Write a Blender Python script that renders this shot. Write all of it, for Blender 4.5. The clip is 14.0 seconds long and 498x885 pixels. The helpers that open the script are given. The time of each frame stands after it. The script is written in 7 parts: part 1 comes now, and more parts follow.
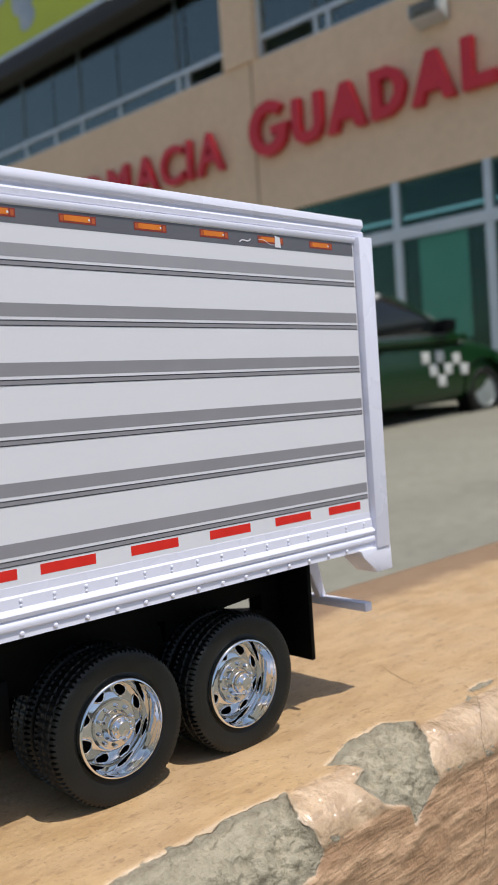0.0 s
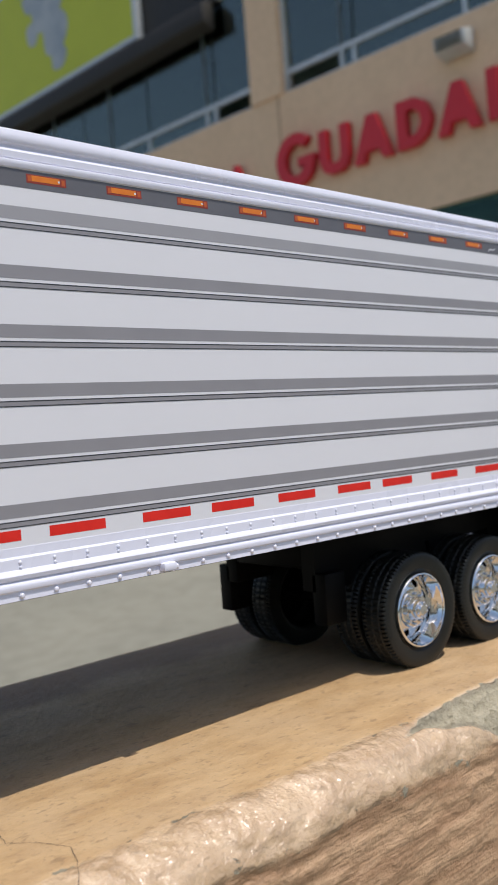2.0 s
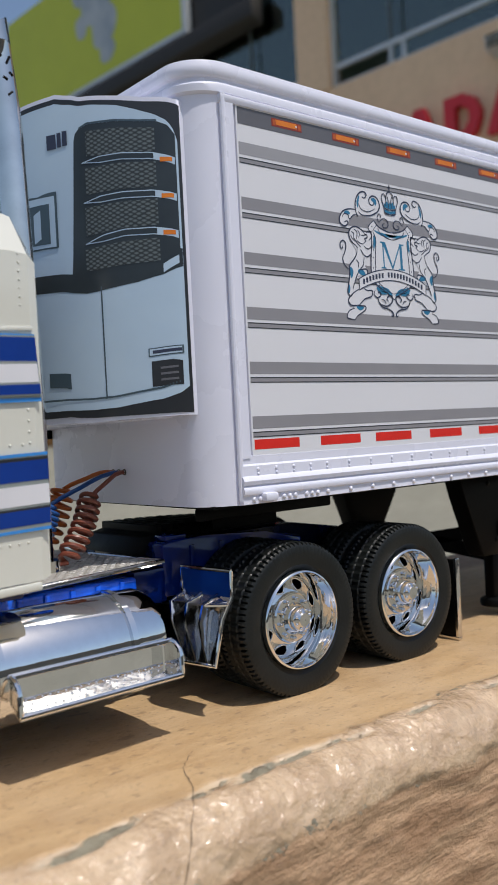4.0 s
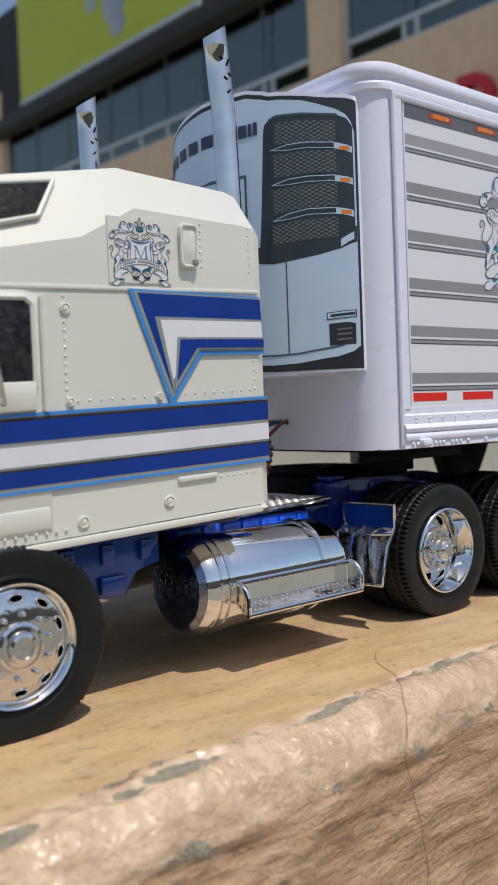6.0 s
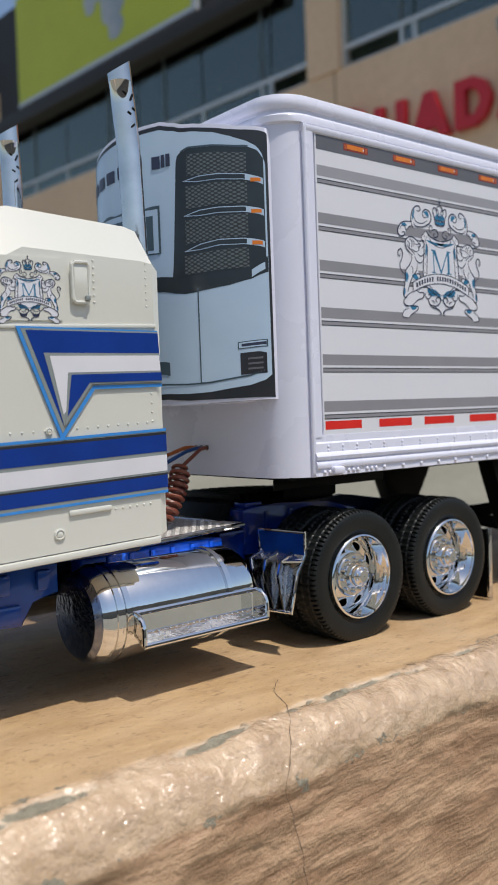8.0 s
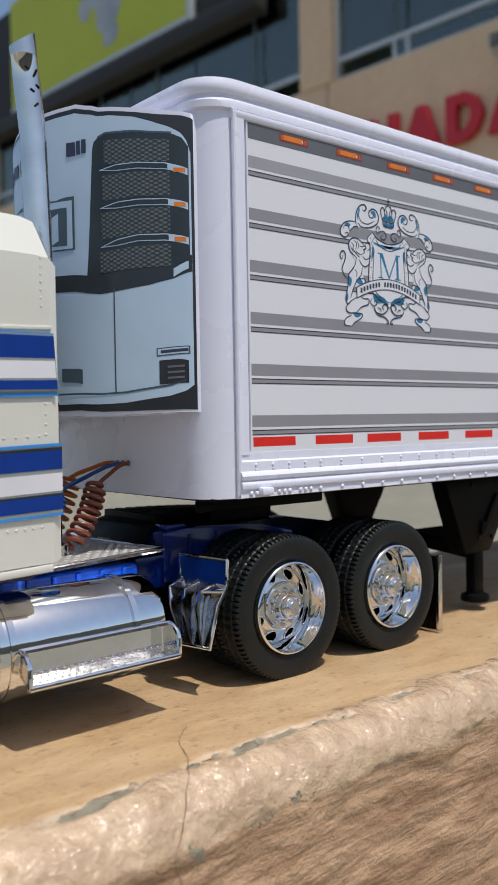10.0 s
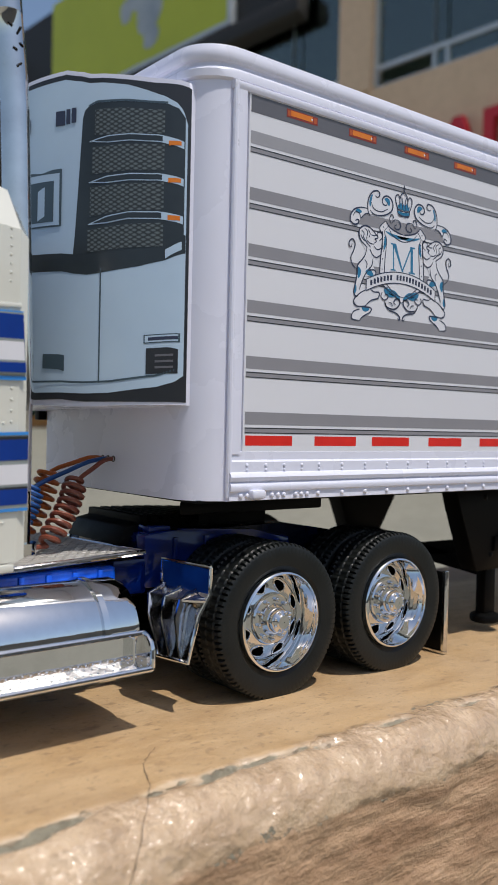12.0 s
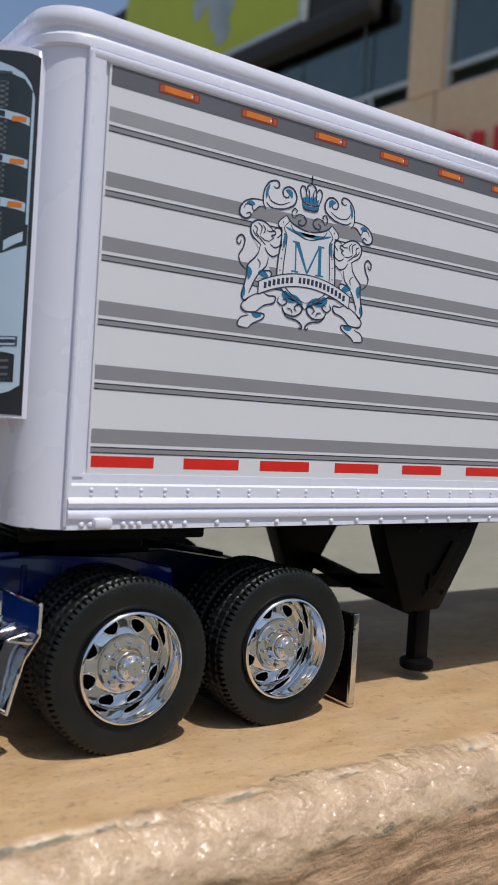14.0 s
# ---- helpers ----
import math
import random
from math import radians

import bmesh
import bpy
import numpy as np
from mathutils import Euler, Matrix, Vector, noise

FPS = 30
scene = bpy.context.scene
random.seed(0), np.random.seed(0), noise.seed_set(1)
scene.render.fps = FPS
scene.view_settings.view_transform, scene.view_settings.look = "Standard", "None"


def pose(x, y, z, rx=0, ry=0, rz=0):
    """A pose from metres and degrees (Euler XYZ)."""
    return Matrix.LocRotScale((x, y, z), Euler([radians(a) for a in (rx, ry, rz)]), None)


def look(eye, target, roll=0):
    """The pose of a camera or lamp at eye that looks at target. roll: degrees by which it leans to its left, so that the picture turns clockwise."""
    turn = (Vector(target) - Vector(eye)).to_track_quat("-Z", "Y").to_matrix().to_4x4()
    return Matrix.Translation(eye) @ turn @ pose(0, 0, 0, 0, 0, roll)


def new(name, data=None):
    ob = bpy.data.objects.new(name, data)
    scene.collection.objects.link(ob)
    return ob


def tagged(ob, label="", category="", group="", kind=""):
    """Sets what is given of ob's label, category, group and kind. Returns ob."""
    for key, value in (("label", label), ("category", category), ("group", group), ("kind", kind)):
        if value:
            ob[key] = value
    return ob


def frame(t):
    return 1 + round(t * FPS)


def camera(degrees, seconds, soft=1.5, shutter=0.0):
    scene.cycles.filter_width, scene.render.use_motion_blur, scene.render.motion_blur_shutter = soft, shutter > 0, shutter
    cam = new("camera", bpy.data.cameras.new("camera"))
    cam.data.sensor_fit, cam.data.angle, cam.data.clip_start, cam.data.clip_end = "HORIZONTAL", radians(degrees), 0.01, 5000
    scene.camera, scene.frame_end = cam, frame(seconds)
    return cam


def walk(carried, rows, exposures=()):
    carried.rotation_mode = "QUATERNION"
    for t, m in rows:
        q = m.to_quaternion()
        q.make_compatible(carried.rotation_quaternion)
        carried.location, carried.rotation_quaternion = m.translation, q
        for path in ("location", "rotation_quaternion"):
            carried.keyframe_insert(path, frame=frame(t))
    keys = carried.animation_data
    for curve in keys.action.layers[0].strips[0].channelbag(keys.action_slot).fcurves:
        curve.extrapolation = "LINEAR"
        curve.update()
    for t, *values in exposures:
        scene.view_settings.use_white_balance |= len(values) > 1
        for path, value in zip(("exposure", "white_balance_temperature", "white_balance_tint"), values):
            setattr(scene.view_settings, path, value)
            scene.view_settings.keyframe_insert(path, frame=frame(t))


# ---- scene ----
cam = camera(32.29, 14.0, soft=0.85)
PATH = [
    (0, (0.14901, -0.14552, 0.08111), (1.49716, 1.32902, -0.00956), -3.92),
    (0.5, (0.16237, -0.15186, 0.07747), (1.51837, 1.31704, 0.01761), -4.33),
    (1, (0.13376, -0.15299, 0.06922), (1.49335, 1.31305, 0.02194), -4.54),
    (1.5, (0.09677, -0.15230, 0.06868), (1.45089, 1.31899, 0.02763), -4.87),
    (2, (0.05466, -0.14719, 0.06809), (1.36310, 1.36529, 0.04841), -4.26),
    (2.5, (0.00699, -0.14105, 0.06680), (1.28002, 1.40134, 0.04645), -3.35),
    (3, (-0.03705, -0.13588, 0.06199), (1.21777, 1.42108, 0.02589), -2.78),
    (3.5, (-0.07069, -0.13774, 0.05803), (1.16081, 1.43772, 0.02191), -2.73),
    (4, (-0.10866, -0.13414, 0.05561), (1.14262, 1.42583, 0.02778), -2.93),
    (6.5, (-0.15470, -0.13297, 0.05111), (1.08508, 1.43430, -0.03025), -2.12),
    (7, (-0.15131, -0.13778, 0.05525), (1.10232, 1.41868, -0.02109), -2.16),
    (7.5, (-0.15221, -0.14137, 0.05698), (1.10304, 1.41414, -0.01198), -2.15),
    (8, (-0.13969, -0.14679, 0.05646), (1.10517, 1.41699, -0.01365), -2.05),
    (8.5, (-0.12300, -0.14455, 0.06139), (1.14749, 1.39907, 0.00567), -2.03),
    (11, (-0.11639, -0.13844, 0.05464), (1.13144, 1.42400, 0.01362), 0.09),
    (11.5, (-0.11434, -0.13548, 0.05455), (1.12200, 1.43637, 0.02675), 0.66),
    (12, (-0.10280, -0.13446, 0.05562), (1.12174, 1.44636, 0.01687), 1.24),
    (12.5, (-0.09248, -0.13785, 0.05727), (1.08915, 1.47468, -0.00190), 1.78),
    (13, (-0.08274, -0.13785, 0.05636), (1.09202, 1.48033, 0.01873), 2.18),
    (13.5, (-0.06692, -0.13704, 0.05534), (1.09183, 1.49240, 0.00814), 2.60),
    (14, (-0.06013, -0.13784, 0.06124), (1.06005, 1.51832, 0.01261), 3.56),
]
walk(cam, [(t, look(eye, target, roll)) for t, eye, target, roll in PATH],
     exposures=[(0, 0.05), (1.5, 0.03), (3.0, -0.06), (4.0, -0.12), (7.0, -0.07), (11.0, -0.11), (14.0, -0.20)])

cam.data.dof.use_dof = True
cam.data.dof.focus_distance = 0.18
cam.data.dof.aperture_fstop = 45.0

# ---- light ----
SUN_WAY = Vector((0.06, -0.40, 1.0)).normalized()
world = bpy.data.worlds.new("world")
scene.world = world
world.use_nodes = True
wn = world.node_tree.nodes
sky = wn.new("ShaderNodeTexSky")
sky.sky_type = "NISHITA"
sky.sun_disc = False
sky.sun_elevation = math.asin(SUN_WAY.z)
sky.sun_rotation = math.atan2(SUN_WAY.x, SUN_WAY.y)
sky.air_density, sky.dust_density, sky.ozone_density = 1.0, 1.6, 1.0
wn["Background"].inputs["Strength"].default_value = 0.134
world.node_tree.links.new(sky.outputs[0], wn["Background"].inputs["Color"])
sun_data = bpy.data.lights.new("sun", "SUN")
sun_data.energy = 3.4
sun_data.angle = radians(0.5)
sun_data.color = (1.0, 0.955, 0.89)
sun = new("sun", sun_data)
sun.matrix_world = look(SUN_WAY * 20, (0, 0, 0))

# ---- materials ----
def surface(name, colour, rough=0.5, metal=0.0, second=None, spread=0.5, scale=60.0, fine=0.0, fine_scale=900.0,
            bump=0.0, bump_scale=600.0, bump_depth=0.0005, rough_var=0.0, coat=0.0, spec=0.5, detail=6.0, stretch=None, pits=0.0, pit_scale=300.0, pit_size=0.16, ridges=0.0):
    """A painted, plastic, metal or mineral surface: two colours mixed by large stains, fine grain, uneven gloss and relief."""
    m = bpy.data.materials.new(name)
    m.use_nodes = True
    n, l = m.node_tree.nodes, m.node_tree.links
    p = n["Principled BSDF"]
    p.inputs["Roughness"].default_value = rough
    p.inputs["Metallic"].default_value = metal
    p.inputs["Specular IOR Level"].default_value = spec
    p.inputs["Coat Weight"].default_value = coat
    p.inputs["Coat Roughness"].default_value = 0.08
    where = n.new("ShaderNodeTexCoord")
    place = where.outputs["Object"]
    if stretch:
        map_node = n.new("ShaderNodeMapping")
        map_node.inputs["Scale"].default_value = stretch
        l.new(place, map_node.inputs["Vector"])
        place = map_node.outputs["Vector"]
    big = n.new("ShaderNodeTexNoise")
    big.inputs["Scale"].default_value, big.inputs["Detail"].default_value = scale, detail
    l.new(where.outputs["Object"], big.inputs["Vector"])
    ramp = n.new("ShaderNodeValToRGB")
    ramp.color_ramp.elements[0].position, ramp.color_ramp.elements[1].position = 0.5 - spread / 2, 0.5 + spread / 2
    second = second or tuple(c * 0.88 for c in colour)
    ramp.color_ramp.elements[0].color, ramp.color_ramp.elements[1].color = (*colour, 1), (*second, 1)
    l.new(big.outputs["Fac"], ramp.inputs["Fac"])
    colour_out = ramp.outputs["Color"]
    small = n.new("ShaderNodeTexNoise")
    small.inputs["Scale"].default_value, small.inputs["Detail"].default_value = fine_scale, 4.0
    l.new(place, small.inputs["Vector"])
    if fine:
        mix = n.new("ShaderNodeMix")
        mix.data_type, mix.blend_type = "RGBA", "MULTIPLY"
        mix.inputs["Factor"].default_value = fine
        grey = n.new("ShaderNodeValToRGB")
        grey.color_ramp.elements[0].position, grey.color_ramp.elements[1].position = 0.35, 0.6
        grey.color_ramp.elements[0].color = (0.42, 0.38, 0.34, 1)
        l.new(small.outputs["Fac"], grey.inputs["Fac"])
        l.new(colour_out, mix.inputs["A"])
        l.new(grey.outputs["Color"], mix.inputs["B"])
        colour_out = mix.outputs["Result"]
    if pits:
        cells = n.new("ShaderNodeTexVoronoi")
        cells.inputs["Scale"].default_value = pit_scale
        l.new(place, cells.inputs["Vector"])
        thin = n.new("ShaderNodeMath")
        thin.operation = "MULTIPLY_ADD"
        l.new(small.outputs["Fac"], thin.inputs[0])
        thin.inputs[1].default_value = 0.45
        l.new(cells.outputs["Distance"], thin.inputs[2])
        spot = n.new("ShaderNodeValToRGB")
        spot.color_ramp.elements[0].position, spot.color_ramp.elements[1].position = pit_size + 0.16, pit_size + 0.22
        spot.color_ramp.elements[0].color = (0.34, 0.29, 0.25, 1)
        l.new(thin.outputs[0], spot.inputs["Fac"])
        dot = n.new("ShaderNodeMix")
        dot.data_type, dot.blend_type = "RGBA", "MULTIPLY"
        dot.inputs["Factor"].default_value = pits
        l.new(colour_out, dot.inputs["A"])
        l.new(spot.outputs["Color"], dot.inputs["B"])
        colour_out = dot.outputs["Result"]
    l.new(colour_out, p.inputs["Base Color"])
    if rough_var:
        add = n.new("ShaderNodeMapRange")
        add.inputs["To Min"].default_value, add.inputs["To Max"].default_value = max(0.0, rough - rough_var), min(1.0, rough + rough_var)
        add.inputs["From Min"].default_value, add.inputs["From Max"].default_value = 0.3, 0.7
        l.new(big.outputs["Fac"], add.inputs["Value"])
        l.new(add.outputs["Result"], p.inputs["Roughness"])
    if bump:
        relief = n.new("ShaderNodeTexNoise")
        relief.inputs["Scale"].default_value, relief.inputs["Detail"].default_value = bump_scale, 6.0
        l.new(place, relief.inputs["Vector"])
        b = n.new("ShaderNodeBump")
        b.inputs["Strength"].default_value, b.inputs["Distance"].default_value = bump, bump_depth
        l.new(relief.outputs["Fac"], b.inputs["Height"])
        l.new(b.outputs["Normal"], p.inputs["Normal"])
    return m


def pane_glass(name, tint, rough=0.02, ior=1.75, shine=(0.8, 0.8, 0.8)):
    """A window pane: clear tinted glass with a mirror gloss on it."""
    m = bpy.data.materials.new(name)
    m.use_nodes = True
    n, l = m.node_tree.nodes, m.node_tree.links
    n.remove(n["Principled BSDF"])
    clear = n.new("ShaderNodeBsdfTransparent")
    clear.inputs["Color"].default_value = (*tint, 1)
    gloss = n.new("ShaderNodeBsdfGlossy")
    gloss.inputs["Roughness"].default_value = rough
    gloss.inputs["Color"].default_value = (*shine, 1)
    fres = n.new("ShaderNodeFresnel")
    fres.inputs["IOR"].default_value = ior
    mix = n.new("ShaderNodeMixShader")
    l.new(fres.outputs[0], mix.inputs[0])
    l.new(clear.outputs[0], mix.inputs[1])
    l.new(gloss.outputs[0], mix.inputs[2])
    l.new(mix.outputs[0], n["Material Output"].inputs["Surface"])
    return m


M_BODY = surface("white_plastic", (0.76, 0.765, 0.87), 0.28, second=(0.74, 0.745, 0.85), scale=40, bump=0.05, bump_scale=900, bump_depth=0.0002, rough_var=0.06)
M_SHEET = surface("printed_sheet", (0.735, 0.732, 0.765), 0.40, second=(0.715, 0.712, 0.745), scale=30, bump=0.03, bump_scale=500, bump_depth=0.0001)
M_PALE_GREY = surface("print_pale_grey", (0.34, 0.335, 0.355), 0.42, second=(0.31, 0.305, 0.325), scale=90)
M_MID_GREY = surface("print_mid_grey", (0.28, 0.272, 0.29), 0.42, second=(0.25, 0.243, 0.26), scale=90)
M_DARK_GREY = surface("print_dark_grey", (0.135, 0.135, 0.15), 0.45, second=(0.11, 0.11, 0.125), scale=90)
M_PRINT_BLACK = surface("print_black", (0.018, 0.02, 0.024), 0.3, second=(0.03, 0.032, 0.036), scale=120)
M_AMBER = surface("print_amber", (0.75, 0.22, 0.015), 0.4, second=(0.65, 0.16, 0.01), scale=300)
M_AMBER_DARK = surface("print_dark_amber", (0.50, 0.10, 0.02), 0.4, scale=300)
M_MAROON = surface("print_maroon", (0.28, 0.035, 0.02), 0.4, scale=300)
M_RED = surface("reflective_red", (0.74, 0.028, 0.018), 0.5, second=(0.64, 0.02, 0.013), scale=200, spec=0.3)
M_TEAL = surface("print_teal", (0.025, 0.20, 0.36), 0.42, second=(0.02, 0.16, 0.30), scale=300)
M_NAVY = surface("print_navy", (0.03, 0.038, 0.075), 0.42, scale=300)
M_PALE_BLUE = surface("print_pale_blue", (0.47, 0.60, 0.72), 0.22, second=(0.42, 0.54, 0.67), scale=60)
M_STEEL_BLUE = surface("print_steel_blue", (0.055, 0.09, 0.115), 0.35, scale=80)
M_SLATE = surface("print_slate", (0.018, 0.025, 0.030), 0.3, second=(0.03, 0.04, 0.046), scale=120)
M_TANK_END = surface("dark_mirror_plastic", (0.30, 0.33, 0.42), 0.10, 1.0, second=(0.16, 0.18, 0.26), spread=0.3, scale=500, bump=0.3, bump_scale=900, bump_depth=0.0004)
def mesh_print(name):
    """A printed honeycomb: pale dots in rows on black."""
    m = surface(name, (0.02, 0.025, 0.027), 0.35)
    n, l = m.node_tree.nodes, m.node_tree.links
    where, turn, cells, ramp = n.new("ShaderNodeTexCoord"), n.new("ShaderNodeMapping"), n.new("ShaderNodeTexVoronoi"), n.new("ShaderNodeValToRGB")
    turn.inputs["Scale"].default_value = (0.0, 1.0, 1.25)
    turn.inputs["Rotation"].default_value = (radians(45), 0, 0)
    cells.inputs["Scale"].default_value, cells.inputs["Randomness"].default_value = 1250, 0.12
    ramp.color_ramp.elements[0].position, ramp.color_ramp.elements[1].position = 0.2, 0.5
    ramp.color_ramp.elements[0].color, ramp.color_ramp.elements[1].color = (0.13, 0.155, 0.155, 1), (0.022, 0.027, 0.029, 1)
    l.new(where.outputs["Object"], turn.inputs["Vector"])
    l.new(turn.outputs["Vector"], cells.inputs["Vector"])
    l.new(cells.outputs["Distance"], ramp.inputs["Fac"])
    l.new(ramp.outputs["Color"], n["Principled BSDF"].inputs["Base Color"])
    return m


M_MESH = mesh_print("print_mesh")
M_CAB = surface("cream_paint", (0.72, 0.71, 0.63), 0.16, second=(0.69, 0.68, 0.60), scale=50, coat=0.8, bump=0.12, bump_scale=180, bump_depth=0.0005)
M_CAB_BLUE = surface("blue_tape", (0.006, 0.042, 0.275), 0.3, second=(0.005, 0.034, 0.22), scale=150, spec=0.3)
M_LIGHT_BLUE = surface("light_blue_tape", (0.05, 0.28, 0.72), 0.3, scale=150)
M_TAPE_GREY = surface("grey_tape", (0.27, 0.30, 0.29), 0.35, scale=150)
M_TAPE_WHITE = surface("white_tape", (0.78, 0.77, 0.80), 0.3, scale=80)
# one blue plastic: its lit and shaded parts get brighter and darker base colours
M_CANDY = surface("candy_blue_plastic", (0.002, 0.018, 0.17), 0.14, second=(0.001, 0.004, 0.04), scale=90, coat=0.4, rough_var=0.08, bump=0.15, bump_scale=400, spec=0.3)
M_CANDY_LIT = surface("lit_candy_blue_plastic", (0.008, 0.13, 0.85), 0.12, second=(0.003, 0.05, 0.45), spread=0.3, scale=200, coat=0.6, rough_var=0.08, bump=0.5, bump_scale=260, bump_depth=0.0014)
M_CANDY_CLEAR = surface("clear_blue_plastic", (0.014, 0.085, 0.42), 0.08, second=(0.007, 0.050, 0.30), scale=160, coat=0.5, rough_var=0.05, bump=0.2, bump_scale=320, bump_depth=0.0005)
M_CANDY_SHADED = surface("shaded_candy_blue_plastic", (0.0015, 0.006, 0.035), 0.2, second=(0.001, 0.003, 0.012), scale=110, rough_var=0.08, bump=0.2, bump_scale=400, spec=0.3)
M_TREAD = surface("tread_metal", (0.66, 0.64, 0.61), 0.35, 0.4, second=(0.40, 0.38, 0.35), scale=300, rough_var=0.1, bump=0.3, bump_scale=600)
M_DULL_CHROME = surface("dull_chrome", (0.84, 0.83, 0.81), 0.22, 1.0, second=(0.74, 0.73, 0.71), scale=200, rough_var=0.08, bump=0.2, bump_scale=420, bump_depth=0.0004)
M_CHROME = surface("chrome", (0.82, 0.83, 0.84), 0.02, 1.0, second=(0.77, 0.78, 0.78), scale=120, bump=0.06, bump_scale=260, bump_depth=0.0004, fine=0.05, fine_scale=500)
M_CHROME_CAST = surface("cast_chrome", (0.72, 0.72, 0.72), 0.05, 1.0, second=(0.64, 0.64, 0.63), scale=200, bump=0.22, bump_scale=330, bump_depth=0.0005, fine=0.12, fine_scale=600)
M_CHROME_WORN = surface("worn_chrome", (0.80, 0.79, 0.78), 0.08, 1.0, second=(0.70, 0.68, 0.65), scale=260, rough_var=0.07, fine=0.25, fine_scale=700, bump=0.2, bump_scale=420, bump_depth=0.0005)
M_CHROME_PIPE = surface("pipe_chrome", (0.76, 0.735, 0.70), 0.05, 1.0, second=(0.60, 0.575, 0.545), scale=160, rough_var=0.05, bump=0.07, bump_scale=200, bump_depth=0.0003)
M_RUBBER = surface("tyre_rubber", (0.007, 0.0083, 0.0078), 0.40, second=(0.013, 0.0145, 0.014), scale=150, bump=0.2, bump_scale=1500, bump_depth=0.0002, rough_var=0.1, spec=0.3)
M_BLACK = surface("black_plastic", (0.003, 0.003, 0.003), 0.45, second=(0.005, 0.005, 0.005), scale=120, bump=0.15, bump_scale=800, bump_depth=0.0002, rough_var=0.1, spec=0.08)
M_SMOKE = surface("dark_window_plastic", (0.012, 0.012, 0.014), 0.1, second=(0.03, 0.03, 0.032), spread=0.2, scale=500, bump=0.5, bump_scale=700, bump_depth=0.0004)
M_HOSE_RED = surface("rust_red_hose", (0.21, 0.055, 0.03), 0.4, scale=300)
M_HOSE_ORANGE = surface("orange_hose", (0.50, 0.12, 0.02), 0.4, scale=300)
M_HOSE_BLUE = surface("blue_hose", (0.02, 0.09, 0.30), 0.4, scale=300)
def ledge_material():
    """Painted masonry: ochre top coat, glossy pinkish lip, coarse brown render on the face, bare concrete where the paint is gone.
    Two mesh attributes carry the shape: across (metres from the edge) and bare (metres inside a bare patch)."""
    m = bpy.data.materials.new("painted_masonry")
    m.use_nodes = True
    n, l = m.node_tree.nodes, m.node_tree.links
    p = n["Principled BSDF"]
    place = n.new("ShaderNodeTexCoord").outputs["Object"]

    def field(name):
        a = n.new("ShaderNodeAttribute")
        a.attribute_name = name
        return a.outputs["Fac"]

    def grain(scale, detail, stretch=None, shift=0.0, rough=0.55):
        at = place
        if stretch or shift:
            g = n.new("ShaderNodeMapping")
            g.inputs["Scale"].default_value = stretch or (1, 1, 1)
            g.inputs["Location"].default_value = (shift, shift, shift)
            l.new(place, g.inputs["Vector"])
            at = g.outputs["Vector"]
        t = n.new("ShaderNodeTexNoise")
        t.inputs["Scale"].default_value, t.inputs["Detail"].default_value, t.inputs["Roughness"].default_value = scale, detail, rough
        l.new(at, t.inputs["Vector"])
        return t.outputs["Fac"]

    def calc(op, a, b=0.0, c=0.0):
        k = n.new("ShaderNodeMath")
        k.operation = op
        for i, v in enumerate((a, b, c)):
            if isinstance(v, (int, float)):
                k.inputs[i].default_value = v
            else:
                l.new(v, k.inputs[i])
        return k.outputs[0]

    def step(v, lo, hi):
        r = n.new("ShaderNodeMapRange")
        r.interpolation_type = "SMOOTHSTEP"
        r.inputs["From Min"].default_value, r.inputs["From Max"].default_value = lo, hi
        l.new(v, r.inputs["Value"])
        return r.outputs["Result"]

    def blend(f, a, b, how="MIX"):
        x = n.new("ShaderNodeMix")
        x.data_type, x.blend_type = "RGBA", how
        for socket, v in (("Factor", f), ("A", a), ("B", b)):
            if isinstance(v, tuple):
                x.inputs[socket].default_value = (*v, 1)
            elif isinstance(v, (int, float)):
                x.inputs[socket].default_value = v
            else:
                l.new(v, x.inputs[socket])
        return x.outputs["Result"]
    across, bare = field("across"), field("bare")
    slow = grain(45, 3)
    mid = grain(300, 8, None, 3.1, 0.65)
    fine = grain(950, 5, None, 7.3)
    streak = grain(230, 7, (0.22, 1.0, 1.4), 1.7, 0.56)
    brush = grain(150, 10, (0.35, 1.0, 1.0), 5.9, 0.65)
    lump = grain(150, 5, None, 9.2, 0.5)
    crumb = grain(170, 9, (0.7, 1.0, 1.0), 11.4, 0.68)
    dirt = grain(420, 6, (0.45, 1.0, 1.0), 14.6, 0.6)
    # where one coat ends and the next begins
    first = calc("ADD", across, calc("MULTIPLY_ADD", slow, 0.007, calc("MULTIPLY_ADD", mid, 0.004, -0.0062)))
    second = calc("ADD", across, calc("MULTIPLY_ADD", slow, 0.005, calc("MULTIPLY_ADD", mid, 0.004, -0.0193)))
    lip = step(first, -0.0012, 0.0012)
    face = step(second, -0.0010, 0.0010)
    near_first = calc("SUBTRACT", 1.0, calc("MULTIPLY", calc("ABSOLUTE", first), 1 / 0.0022))
    near_second = calc("SUBTRACT", 1.0, calc("MULTIPLY", calc("ABSOLUTE", second), 1 / 0.0026))
    chip_a = calc("ADD", calc("MULTIPLY", near_first, 0.14), calc("MULTIPLY_ADD", slow, 0.35, calc("ADD", crumb, -0.19)))
    chip_b = calc("ADD", calc("MULTIPLY", near_second, 0.13), crumb)
    chips = calc("MAXIMUM", step(chip_a, 0.70, 0.72), step(chip_b, 0.685, 0.71))
    hole = step(calc("ADD", bare, calc("MULTIPLY_ADD", mid, 0.0014, calc("MULTIPLY_ADD", crumb, 0.0026, -0.0020))), -0.0001, 0.0002)
    rim = calc("MULTIPLY", step(bare, -0.0005, -0.0001), calc("SUBTRACT", 1.0, hole))
